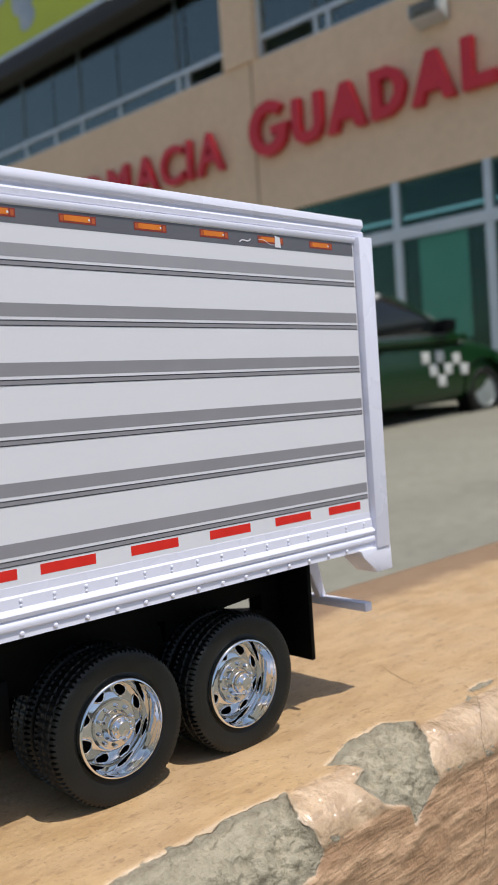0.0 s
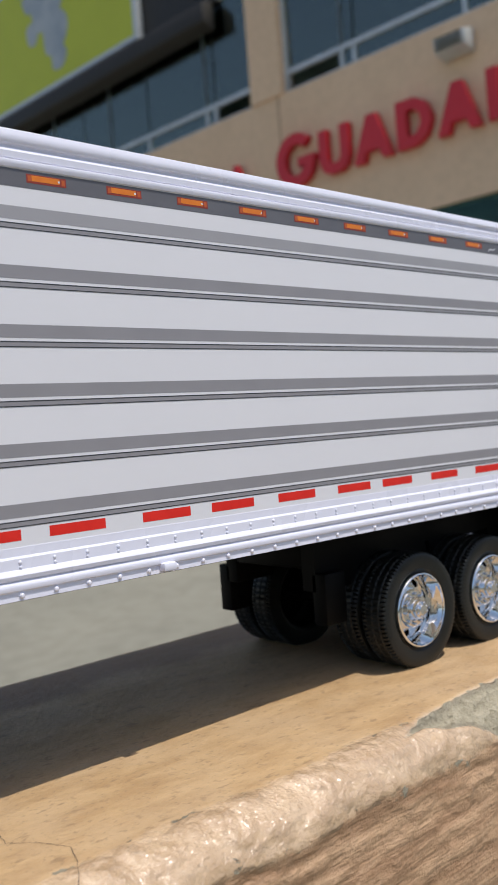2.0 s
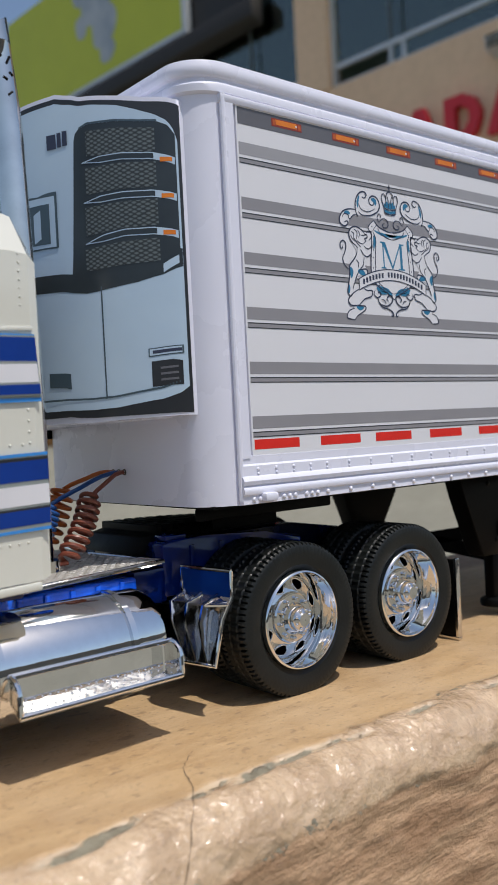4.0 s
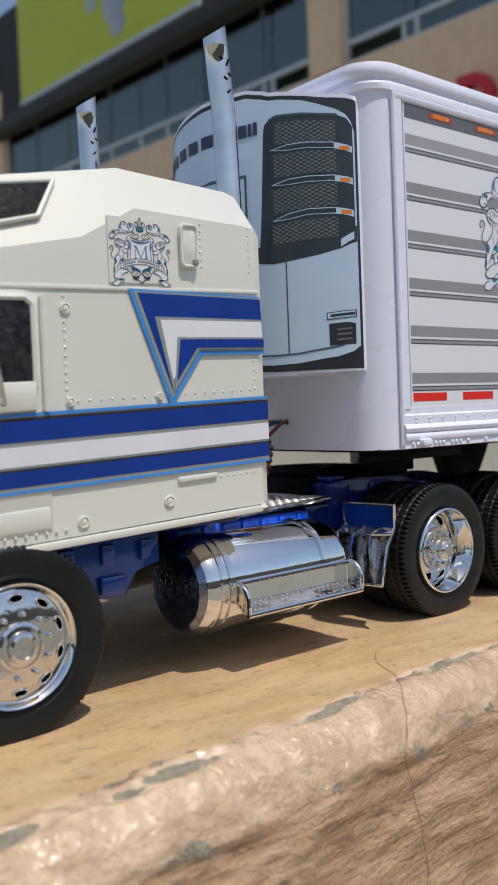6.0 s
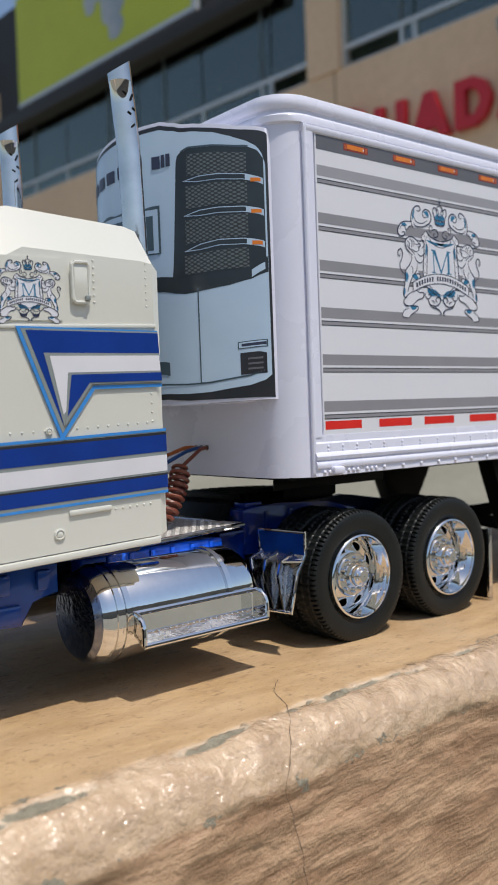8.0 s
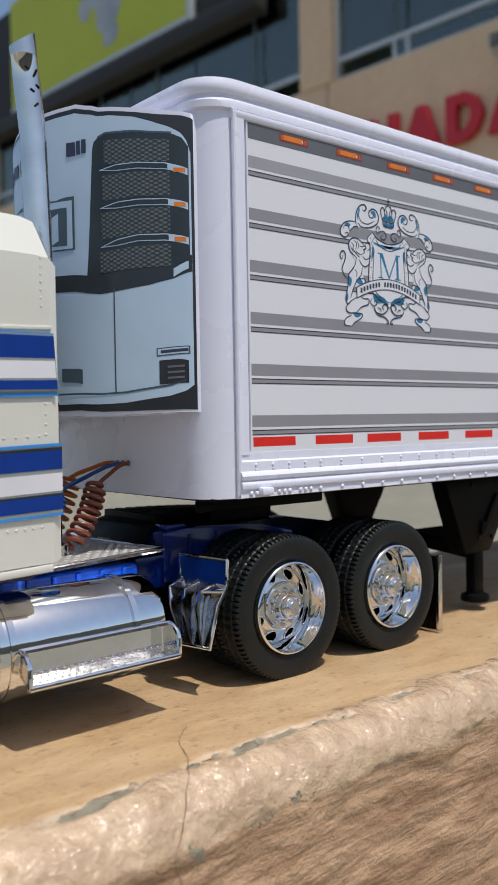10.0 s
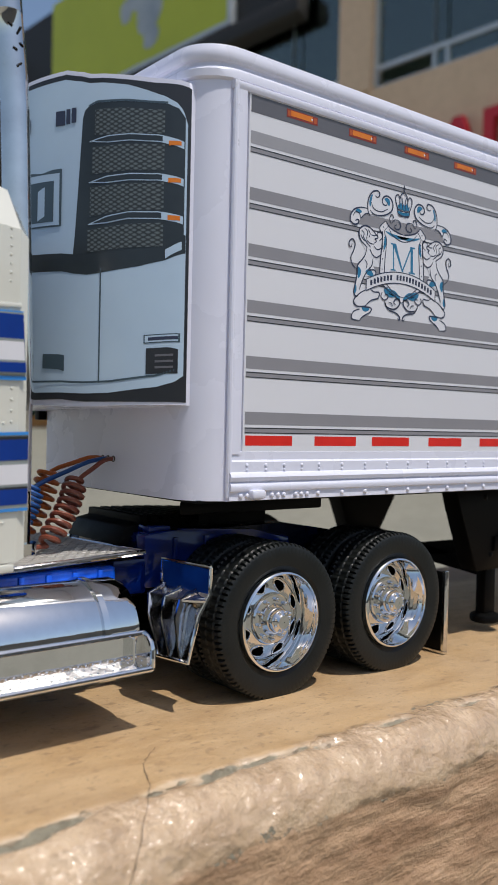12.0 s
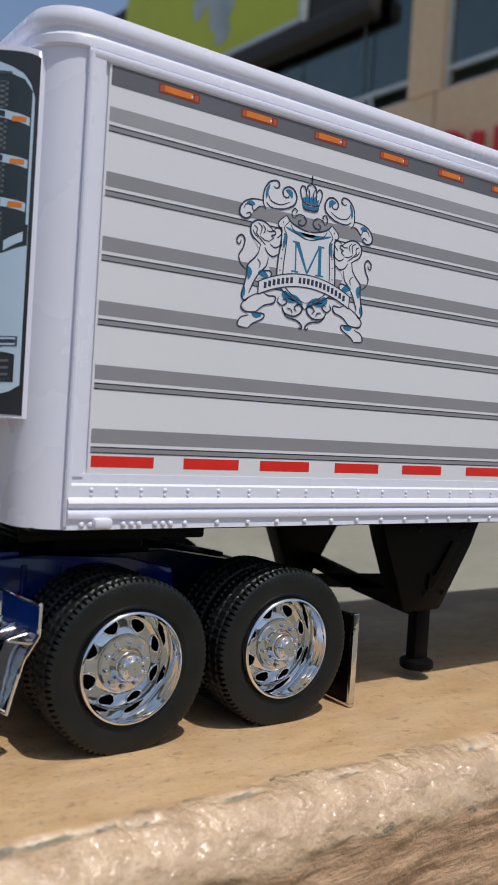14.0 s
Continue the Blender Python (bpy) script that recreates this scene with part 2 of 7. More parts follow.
    gone = calc("MAXIMUM", chips, hole)
    # colours
    top = blend(step(brush, 0.36, 0.66), (0.555, 0.370, 0.192), (0.44, 0.278, 0.136))
    top = blend(step(slow, 0.35, 0.7), top, blend(0.35, top, (0.57, 0.42, 0.27)))
    edge = blend(step(lump, 0.35, 0.65), (0.615, 0.437, 0.272), (0.50, 0.340, 0.200))
    low = blend(step(streak, 0.34, 0.64), (0.345, 0.198, 0.104), (0.52, 0.330, 0.190))
    colour = blend(face, blend(lip, top, edge), low)
    colour = blend(calc("MULTIPLY", step(mid, 0.57, 0.66), calc("MULTIPLY_ADD", lip, -0.22, 0.40)), colour, (0.24, 0.150, 0.085))
    colour = blend(calc("MULTIPLY", step(dirt, 0.60, 0.66), calc("MULTIPLY_ADD", lip, -0.25, 0.5)), colour, (0.22, 0.140, 0.080))
    colour = blend(calc("MULTIPLY", step(calc("MULTIPLY_ADD", slow, 0.02, across), -0.073, -0.086), 0.75), colour, (0.215, 0.130, 0.078))
    colour = blend(calc("MULTIPLY", step(fine, 0.43, 0.28), calc("MULTIPLY_ADD", lip, -0.20, 0.45)), colour, (0.16, 0.11, 0.07))
    colour = blend(calc("MULTIPLY", rim, 0.4), colour, (0.72, 0.60, 0.44))
    stone = blend(step(mid, 0.36, 0.60), (0.40, 0.350, 0.245), (0.53, 0.470, 0.340))
    stone = blend(calc("MULTIPLY", step(fine, 0.46, 0.32), 0.35), stone, (0.20, 0.172, 0.122))
    # recess shade put into the colour: stone darkens near patch edges and in chips
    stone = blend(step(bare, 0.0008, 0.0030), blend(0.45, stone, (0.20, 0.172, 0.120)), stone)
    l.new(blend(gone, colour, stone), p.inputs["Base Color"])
    gloss = calc("MULTIPLY_ADD", calc("MULTIPLY", lip, calc("SUBTRACT", 1.0, face)), -0.34, calc("MULTIPLY_ADD", mid, 0.26, 0.37))
    l.new(calc("MAXIMUM", gloss, calc("MULTIPLY", gone, 0.85)), p.inputs["Roughness"])
    p.inputs["Specular IOR Level"].default_value = 0.6
    l.new(calc("MULTIPLY", calc("MULTIPLY", lip, calc("SUBTRACT", 1.0, face)), calc("MULTIPLY", calc("SUBTRACT", 1.0, gone), 1.0)), p.inputs["Coat Weight"])
    p.inputs["Coat Roughness"].default_value = 0.11
    # relief, in metres
    high = calc("MULTIPLY_ADD", brush, 0.00050, calc("MULTIPLY_ADD", mid, 0.00042, calc("MULTIPLY", fine, 0.00008)))
    high_lip = calc("MULTIPLY_ADD", lump, 0.0022, calc("MULTIPLY_ADD", mid, 0.0007, calc("MULTIPLY_ADD", dirt, 0.0003, -0.0013)))
    high_face = calc("MULTIPLY_ADD", streak, 0.0013, calc("MULTIPLY_ADD", mid, 0.0008, calc("MULTIPLY_ADD", fine, 0.0003, -0.0011)))
    body = calc("ADD", calc("MULTIPLY", high, calc("SUBTRACT", 1.0, lip)), calc("MULTIPLY", high_lip, calc("MULTIPLY", lip, calc("SUBTRACT", 1.0, face))))
    body = calc("ADD", body, calc("MULTIPLY", high_face, face))
    stone_high = calc("MULTIPLY_ADD", mid, 0.0026, calc("MULTIPLY_ADD", crumb, 0.0016, calc("MULTIPLY_ADD", fine, 0.0004, -0.0022)))
    body = calc("ADD", calc("MULTIPLY", body, calc("SUBTRACT", 1.0, gone)), calc("MULTIPLY", stone_high, gone))
    b = n.new("ShaderNodeBump")
    b.inputs["Strength"].default_value, b.inputs["Distance"].default_value = 1.0, 1.0
    l.new(body, b.inputs["Height"])
    l.new(b.outputs["Normal"], p.inputs["Normal"])
    # the waxy top coat flows over the grain and is smoother than it
    wax = grain(330, 3, None, 21.7, 0.5)
    wave = n.new("ShaderNodeBump")
    wave.inputs["Strength"].default_value, wave.inputs["Distance"].default_value = 1.0, 1.0
    l.new(calc("MULTIPLY_ADD", wax, 0.0018, calc("MULTIPLY", lump, 0.0011)), wave.inputs["Height"])
    l.new(wave.outputs["Normal"], p.inputs["Coat Normal"])
    return m


M_LEDGE = ledge_material()
M_CHIP = surface("dark_socket_rubber", (0.10, 0.09, 0.075), 0.8, scale=420, bump=0.8, bump_scale=700, bump_depth=0.001)
M_CRACK = surface("crack_dirt", (0.10, 0.07, 0.048), 0.95, scale=200)
M_LOT = surface("lot_concrete", (0.285, 0.27, 0.21), 0.85, second=(0.22, 0.21, 0.165), spread=0.5, scale=1.1, fine=0.25, fine_scale=14, bump=0.3, bump_scale=40, bump_depth=0.01)
M_WALL = surface("tan_facade_paint", (0.76, 0.54, 0.35), 0.75, second=(0.70, 0.49, 0.31), scale=0.7, fine=0.12, fine_scale=9, bump=0.3, bump_scale=30, bump_depth=0.01)
M_ALU = surface("pale_aluminium", (0.58, 0.60, 0.60), 0.4, 0.3, scale=4)
M_SIGN_RED = surface("sign_red", (0.60, 0.018, 0.028), 0.4, second=(0.52, 0.014, 0.022), scale=3)
M_DARK_METAL = surface("dark_canopy", (0.020, 0.017, 0.014), 0.6, scale=2)
M_BOARD = surface("yellow_green_vinyl", (0.50, 0.54, 0.035), 0.5, second=(0.44, 0.48, 0.03), scale=1)
M_BOARD_GREY = surface("board_grey_print", (0.28, 0.32, 0.36), 0.5, second=(0.42, 0.45, 0.46), spread=0.3, scale=2)
# the shop's indoor dimness is put into this dark base colour
M_ROOM = surface("dimmed_shop_interior", (0.045, 0.070, 0.058), 0.8, second=(0.012, 0.02, 0.017), spread=0.3, scale=1.3)
# pale and dark blotches painted to stand for clouds reflected in the panes
M_UPROOM = surface("cloud_toned_room", (0.30, 0.34, 0.29), 0.8, second=(0.10, 0.13, 0.12), spread=0.3, scale=0.35)
M_POSTER = surface("teal_poster", (0.55, 0.82, 0.72), 0.5, second=(0.42, 0.70, 0.62), scale=2)
M_SHOP_GLASS = pane_glass("shop_glass", (0.55, 0.73, 0.66), 0.02, 1.5, (0.6, 0.8, 0.68))
M_UP_GLASS = pane_glass("upper_glass", (0.66, 0.76, 0.70), 0.05, 2.6, (0.84, 0.90, 0.78))
M_CAR_GREEN = surface("green_car_paint", (0.0025, 0.030, 0.004), 0.3, second=(0.002, 0.024, 0.003), scale=2, coat=0.2)
M_CAR_WHITE = surface("white_car_paint", (0.60, 0.60, 0.57), 0.3, scale=2, coat=0.3)
M_CAR_GLASS = surface("car_glass", (0.012, 0.014, 0.014), 0.05, scale=4)
M_SEAM = surface("shaded_tan_joint", (0.42, 0.29, 0.19), 0.8, scale=2)
M_BRONZE = surface("bronze_mullion", (0.10, 0.12, 0.12), 0.4, scale=4)
M_STREET = surface("plain_rendered_wall", (0.30, 0.27, 0.23), 0.85, second=(0.22, 0.20, 0.17), scale=0.6)
M_ORANGE = surface("orange_kerb_paint", (0.42, 0.17, 0.03), 0.7, scale=2)


# ---- building tools ----
def link(name, bm, material, parent=None, label="", smooth=35):
    me = bpy.data.meshes.new(name)
    bmesh.ops.recalc_face_normals(bm, faces=bm.faces)
    bm.to_mesh(me)
    bm.free()
    for m in (material if isinstance(material, (list, tuple)) else [material]):
        me.materials.append(m)
    if smooth:
        me.polygons.foreach_set("use_smooth", [True] * len(me.polygons))
        me.set_sharp_from_angle(angle=radians(smooth))
    ob = new(name, me)
    if parent:
        ob.parent = parent
    if label:
        tagged(ob, label)
    return ob


def part(name, bm, material, parent, label="", smooth=35):
    return link(name, bm, material, parent, label, smooth)


def group_at(name, label, category, m=None, group="", kind=""):
    ob = new(name)
    if m is not None:
        ob.matrix_world = m
    return tagged(ob, label, category, group, kind)


def box(bm, x0, x1, y0, y1, z0, z1, bevel=0.0, segments=2):
    vs = [bm.verts.new((x, y, z)) for x in (x0, x1) for y in (y0, y1) for z in (z0, z1)]
    quads = ((0, 1, 3, 2), (4, 6, 7, 5), (0, 4, 5, 1), (2, 3, 7, 6), (0, 2, 6, 4), (1, 5, 7, 3))
    fs = [bm.faces.new([vs[i] for i in q]) for q in quads]
    if bevel:
        edges = list({e for f in fs for e in f.edges})
        bmesh.ops.bevel(bm, geom=edges, offset=bevel, segments=segments, profile=0.5, affect="EDGES")
    return bm


def prism(bm, outline, axis, a, b, bevel=0.0):
    """An outline (two numbers a point, in the two other axes in order) pulled along an axis from a to b."""
    def at(p, v):
        return {"x": (v, p[0], p[1]), "y": (p[0], v, p[1]), "z": (p[0], p[1], v)}[axis]
    low = [bm.verts.new(at(p, a)) for p in outline]
    high = [bm.verts.new(at(p, b)) for p in outline]
    k = len(outline)
    fs = [bm.faces.new(low), bm.faces.new(high[::-1])]
    for i in range(k):
        fs.append(bm.faces.new((low[i], low[(i + 1) % k], high[(i + 1) % k], high[i])))
    if bevel:
        bmesh.ops.bevel(bm, geom=list({e for f in fs for e in f.edges}), offset=bevel, segments=2, profile=0.5, affect="EDGES")
    return bm


def frame_of(way):
    w = Vector(way).normalized()
    u = w.orthogonal().normalized()
    return u, w.cross(u), w


def rings(bm, loops, close=True, caps=True):
    """Skin over rows of points."""
    rows = [[bm.verts.new(p) for p in loop] for loop in loops]
    k = len(rows[0])
    for r0, r1 in zip(rows, rows[1:]):
        for i in range(k if close else k - 1):
            bm.faces.new((r0[i], r0[(i + 1) % k], r1[(i + 1) % k], r1[i]))
    if caps and close:
        bm.faces.new(rows[0][::-1])
        bm.faces.new(rows[-1])
    return bm


def rod(bm, p, q, r, n=16, r2=None, caps=True):
    p, q = Vector(p), Vector(q)
    u, v, _ = frame_of(q - p)
    loops = []
    for c, rad in ((p, r), (q, r if r2 is None else r2)):
        loops.append([c + (u * math.cos(a) + v * math.sin(a)) * rad for a in [2 * math.pi * i / n for i in range(n)]])
    return rings(bm, loops, caps=caps)


def lathe(bm, profile, centre, axis="y", n=48, caps=False):
    """profile: (radius, place along the axis)."""
    loops = []
    for r, h in profile:
        row = []
        for i in range(n):
            a = 2 * math.pi * i / n
            c, s = r * math.cos(a), r * math.sin(a)
            row.append(Vector(centre) + Vector({"y": (c, h, s), "x": (h, c, s), "z": (c, s, h)}[axis]))
        loops.append(row)
    return rings(bm, loops, caps=caps)


def tube(bm, points, r, n=8):
    pts = [Vector(p) for p in points]
    loops, u = [], None
    for i, p in enumerate(pts):
        way = (pts[min(i + 1, len(pts) - 1)] - pts[max(i - 1, 0)]).normalized()
        u = way.orthogonal().normalized() if u is None else (u - way * u.dot(way)).normalized()
        v = way.cross(u)
        loops.append([p + (u * math.cos(2 * math.pi * k / n) + v * math.sin(2 * math.pi * k / n)) * r for k in range(n)])
    return rings(bm, loops)


def dome(bm, c, r, way=(0, -1, 0), flat=0.6, n=8):
    u, v, w = frame_of(way)
    c = Vector(c)
    loops = []
    for h, k in ((0, 1.0), (0.55, 0.85), (0.9, 0.5)):
        loops.append([c + (u * math.cos(2 * math.pi * i / n) + v * math.sin(2 * math.pi * i / n)) * r * k + w * (h * flat * r) for i in range(n)])
    rows = [[bm.verts.new(p) for p in row] for row in loops]
    for a, b in zip(rows, rows[1:]):
        for i in range(n):
            bm.faces.new((a[i], a[(i + 1) % n], b[(i + 1) % n], b[i]))
    top = bm.verts.new(c + w * (flat * r))
    for i in range(n):
        bm.faces.new((rows[-1][i], rows[-1][(i + 1) % n], top))
    return bm


def moved(bm, how):
    for v in bm.verts:
        v.co = how(v.co)
    return bm


def B():
    return bmesh.new()


# ---- ground and ledge ----
def lot_height(x):
    return -0.79 + 0.0713 * min(max(x, 0.0), 11.5)


def build_ground():
    bm = B()
    xs = [-400, -60, -10, -2, 0] + [i * 0.5 for i in range(1, 24)] + [12, 30, 400]
    ys = [-400, -60, -12, -3, 0, 3, 6, 9, 12, 16, 24, 60, 400]
    rows = [[bm.verts.new((x, y, lot_height(x))) for y in ys] for x in xs]
    for a, b in zip(rows, rows[1:]):
        for i in range(len(ys) - 1):
            bm.faces.new((a[i], b[i], b[i + 1], a[i + 1]))
    tagged(link("ground", bm, M_LOT, smooth=0), "worn grey-beige concrete parking lot, sloping up to the shop", "ground", kind="structure")


def edge_line(x):
    return -0.021 + (0.06 * x if x < 0 else 0.012 * x)


def ledge_point(x, v):
    """The bare shape of the ledge: v runs from the flat top (below 0) over the rounded edge and down the face."""
    e = edge_line(x)
    r = 0.0105
    if v <= 0:
        return Vector((x, e - v, 0.0))
    bend = r * math.pi / 2
    if v < bend:
        a = v / r
        return Vector((x, e - r * math.sin(a), -r * (1 - math.cos(a))))
    return Vector((x, e - r - 0.10 * (v - bend), -r - (v - bend)))


def ledge_rough(x, v):
    """How far the surface stands proud of the bare shape."""
    big = noise.noise((x * 34, v * 34, 1.3))
    mid = noise.noise((x * 120, v * 120, 5.1))
    small = noise.noise((x * 420, v * 420, 9.7))
    if v < 0:
        return 0.00022 * big * min(1.0, -v / 0.01 + 0.4) + 0.00008 * mid
    k = min(1.0, v / 0.016)
    lumps = noise.noise((x * 60, v * 190, 3.3)) + 0.5 * noise.noise((x * 150, v * 420, 8.8))
    return 0.0006 * big * k + 0.0003 * mid + 0.0009 * k ** 3 * lumps + 0.0007 * k * (1 - k ** 3) * noise.noise((x * 210, v * 260, 4.4)) + (0.00005 + 0.0002 * k ** 3) * small


BROKEN = (
    ((0.2010, 0.0050), (0.2102, 0.0020), (0.2300, -0.0008), (0.2420, -0.0006), (0.2550, -0.0018), (0.2697, -0.0003), (0.2668, 0.0069), (0.2686, 0.0120),
     (0.2696, 0.0160), (0.2655, 0.0186), (0.2573, 0.0191), (0.2565, 0.0219), (0.2491, 0.0219), (0.2476, 0.0246), (0.2395, 0.0228), (0.2321, 0.0193),
     (0.2305, 0.0155), (0.2275, 0.0126), (0.2210, 0.0089), (0.2141, 0.0072), (0.2080, 0.0046)),
    ((0.2843, -0.0026), (0.2989, -0.0072), (0.3115, -0.0080), (0.3170, -0.0020), (0.3120, 0.0060), (0.3088, 0.0110), (0.3094, 0.0146), (0.3013, 0.0192),
     (0.2988, 0.0212), (0.2980, 0.0165), (0.2905, 0.0135), (0.2868, 0.0095), (0.2850, 0.0062), (0.2900, 0.0042), (0.2880, 0.0010)),
)
CHIPS = ((-0.0128, 0.0014, 0.0048, 0.0008), (-0.0060, 0.0020, 0.0026, 0.0005), (-0.0218, 0.0014, 0.0036, 0.0010), (-0.0248, 0.0022, 0.0018, 0.0005), (-0.0300, 0.0004, 0.0026, 0.0008), (-0.0338, 0.0012, 0.0018, 0.0006),
         (-0.0505, 0.0014, 0.0042, 0.0009), (-0.0570, 0.0024, 0.0048, 0.0010), (-0.0860, 0.0026, 0.0070, 0.0013), (-0.0960, 0.0034, 0.0030, 0.0006), (-0.1180, 0.0030, 0.0080, 0.0014), (-0.1330, 0.0026, 0.0040, 0.0008),
         (0.3490, -0.0030, 0.0050, 0.0013), (0.3640, 0.0160, 0.0090, 0.0016), (0.0020, 0.0030, 0.0022, 0.0005), (0.0200, 0.0022, 0.0030, 0.0005), (0.3950, 0.0140, 0.0080, 0.0015),
         (0.0420, 0.0030, 0.0020, 0.0004), (0.0760, 0.0040, 0.0024, 0.0005))


def inside(p, poly):
    hit, k = False, len(poly)
    for i in range(k):
        (x0, y0), (x1, y1) = poly[i], poly[(i + 1) % k]
        if (y0 > p[1]) != (y1 > p[1]) and p[0] < (x1 - x0) * (p[1] - y0) / (y1 - y0) + x0:
            hit = not hit
    return hit


def bare_depth(x, v):
    """How far inside a bare patch a spot lies (negative outside)."""
    best = -0.01
    if 0.19 < x < 0.345:
        for poly in BROKEN:
            near = 1.0
            for (x0, y0), (x1, y1) in zip(poly, poly[1:] + poly[:1]):
                dx, dy = x1 - x0, y1 - y0
                f = min(1.0, max(0.0, ((x - x0) * dx + (v - y0) * dy) / (dx * dx + dy * dy)))
                near = min(near, math.hypot(x - x0 - f * dx, v - y0 - f * dy))
            best = max(best, near if inside((x, v), poly) else -near)
    for cx, cv, a, b in CHIPS:
        if abs(x - cx) < a * 2.5:
            best = max(best, (1 - math.hypot((x - cx) / a, (v - cv) / b)) * b)
    return best


def build_ledge():
    fine_x = [-0.20 + 0.0008 * i for i in range(500)] + [0.20 + 0.00045 * i for i in range(280)] + [0.326 + 0.0009 * i for i in range(172)]
    xs = [-2.0, -1.2, -0.7, -0.45, -0.32, -0.26, -0.225] + fine_x + [0.485, 0.5, 0.52, 0.55, 0.6, 0.7, 0.85, 1.05, 1.4, 2.0, 3.0]
    vs = [-0.03 - 0.0022 * i for i in range(40, 0, -1)] + [-0.03 + 0.0009 * i for i in range(18)] + [-0.0138 + 0.0005 * i for i in range(80)] + [0.0262 + 0.0009 * i for i in range(12)] + [0.0366 + 0.0022 * i for i in range(1, 22)] + [0.11, 0.2, 0.45, 0.8]
    verts, across, bare = [], [], []
    for i, x in enumerate(xs):
        far = 0.0935 + 0.018 * x
        verts += [(x, far + 0.008, -0.85), (x, far + 0.0078, -0.022), (x, far + 0.0035, -0.0040)]
        across += [-0.1, -0.1, -0.1]
        bare += [-0.01, -0.01, -0.01]
        for v in vs:
            across.append(v)
            if v < -0.03:
                t = (v + 0.118) / 0.088
                y = far + (edge_line(x) + 0.03 - far) * max(t, 0.0)
                verts.append((x, y, 0.00022 * noise.noise((x * 34, v * 34, 1.3)) - 0.0012 * max(0.0, 1 - t / 0.10) ** 2))
                bare.append(-0.01)
                continue
            p = ledge_point(x, v)
            turn = min(max(v, 0.0) / 0.0105, math.pi / 2)
            up = ledge_rough(x, v)
            inner = bare_depth(x, v) if -0.014 < v < 0.04 else -0.01
            bare.append(inner)
            if inner > -0.0006:
                k = min(1.0, (inner + 0.0006) / 0.0010)
                deep = min(1.0, max(0.0, inner) / 0.002)
                coarse = min(1.0, max(0.15, (v - 0.004 + 0.25 * (x - 0.25)) / 0.006))
                plates = round(2.2 * noise.noise((x * 62, v * 95, 8.1)) + 0.5 * noise.noise((x * 240, v * 240, 3.1))) / 2.2
                crumbs = 0.0009 * noise.noise((x * 210, v * 210, 8.1)) + 0.0006 * noise.noise((x * 520, v * 520, 2.1))
                up = up * (1 - 0.7 * k) + k * (-0.0008 - 0.0007 * min(1.0, max(0.0, inner) / 0.003) + deep * (0.0015 * plates + coarse * 1.5 * crumbs))
            verts.append(tuple(p + Vector((0, -math.sin(turn), math.cos(turn))) * up))
    k = len(vs) + 3
    faces = [(i * k + j, i * k + j + 1, (i + 1) * k + j + 1, (i + 1) * k + j) for i in range(len(xs) - 1) for j in range(k - 1)]
    me = bpy.data.meshes.new("ledge")
    me.from_pydata(verts, [], faces)
    me.polygons.foreach_set("use_smooth", [True] * len(faces))
    me.attributes.new("across", "FLOAT", "POINT").data.foreach_set("value", across)
    me.attributes.new("bare", "FLOAT", "POINT").data.foreach_set("value", bare)
    me.materials.append(M_LEDGE)
    me.update()
    ob = tagged(new("ledge", me), "low tan-painted concrete ledge with a worn rounded edge and broken patches", "ledge", kind="structure")
    cracks = (
        ((0.1180, -0.0350), (0.1177, -0.0250), (0.1164, -0.0165), (0.1205, -0.0120), (0.1235, -0.0060), (0.1205, 0.0020), (0.1150, 0.0120), (0.1120, 0.0200)),
        ((-0.0250, -0.0130), (-0.0302, -0.0085), (-0.0335, -0.0010), (-0.0394, 0.0070), (-0.0450, 0.0150), (-0.0425, 0.0240), (-0.0419, 0.0340), (-0.0435, 0.0460)),
        ((0.3465, -0.0360), (0.3415, -0.0260), (0.3376, -0.0160)),
        ((0.3457, -0.0065), (0.3407, 0.0010), (0.3290, 0.0110), (0.3270, 0.0240), (0.3200, 0.0400)),
    )
    for k, line in enumerate(cracks):
        pts = []
        for (x0, v0), (x1, v1) in zip(line, line[1:]):
            for s in range(7):
                f = s / 7
                pts.append((x0 + (x1 - x0) * f + 0.0005 * noise.noise((x0 * 900 + s, v0 * 700, k)), v0 + (v1 - v0) * f + 0.0004 * noise.noise((v0 * 900, s * 0.7, k + 5))))
        bm = B()
        rows = []
        for i, (x, v) in enumerate(pts):
            half = 0.00004 + 0.00009 * abs(noise.noise((i * 0.8, k, 0.5)))
            row = []
            for side in (-1, 1):
                p = ledge_point(x + side * half, v)
                a = min(max(v, 0) / 0.0105, math.pi / 2)
                row.append(bm.verts.new(p + Vector((0, -math.sin(a), math.cos(a))) * (ledge_rough(x, v) + 0.00012)))
            rows.append(row)
        for a, b in zip(rows, rows[1:]):
            bm.faces.new((a[0], a[1], b[1], b[0]))
        part("crack", bm, M_CRACK, ob, "thin dark crack in the paint", smooth=0)


build_ground()
build_ledge()
# an added, unseen wall closes the street behind the camera and darkens chrome reflections
tagged(link("wall_unseen", box(B(), -60, 60, -12.4, -12.0, -1.0, 2.4), M_STREET, smooth=0), "unseen plain wall added for the chrome to reflect", "wall", kind="structure")

# ---- toy semi-trailer ----
WIDE = 0.075
TOP, LOW = 0.1270, 0.0408


def tpart(name, bm, material, parent, label="", smooth=35):
    return part(name, bm, material, parent, label, smooth)


def long_box(bm, x0, x1, y0, y1, z0, z1, step=0.02):
    """A bar along x, cut into lengths so that it can follow the warp."""
    k = max(1, int(abs(x1 - x0) / step))
    return rings(bm, [[(x0 + (x1 - x0) * i / k, y, z) for y, z in ((y0, z0), (y1, z0), (y1, z1), (y0, z1))] for i in range(k + 1)])


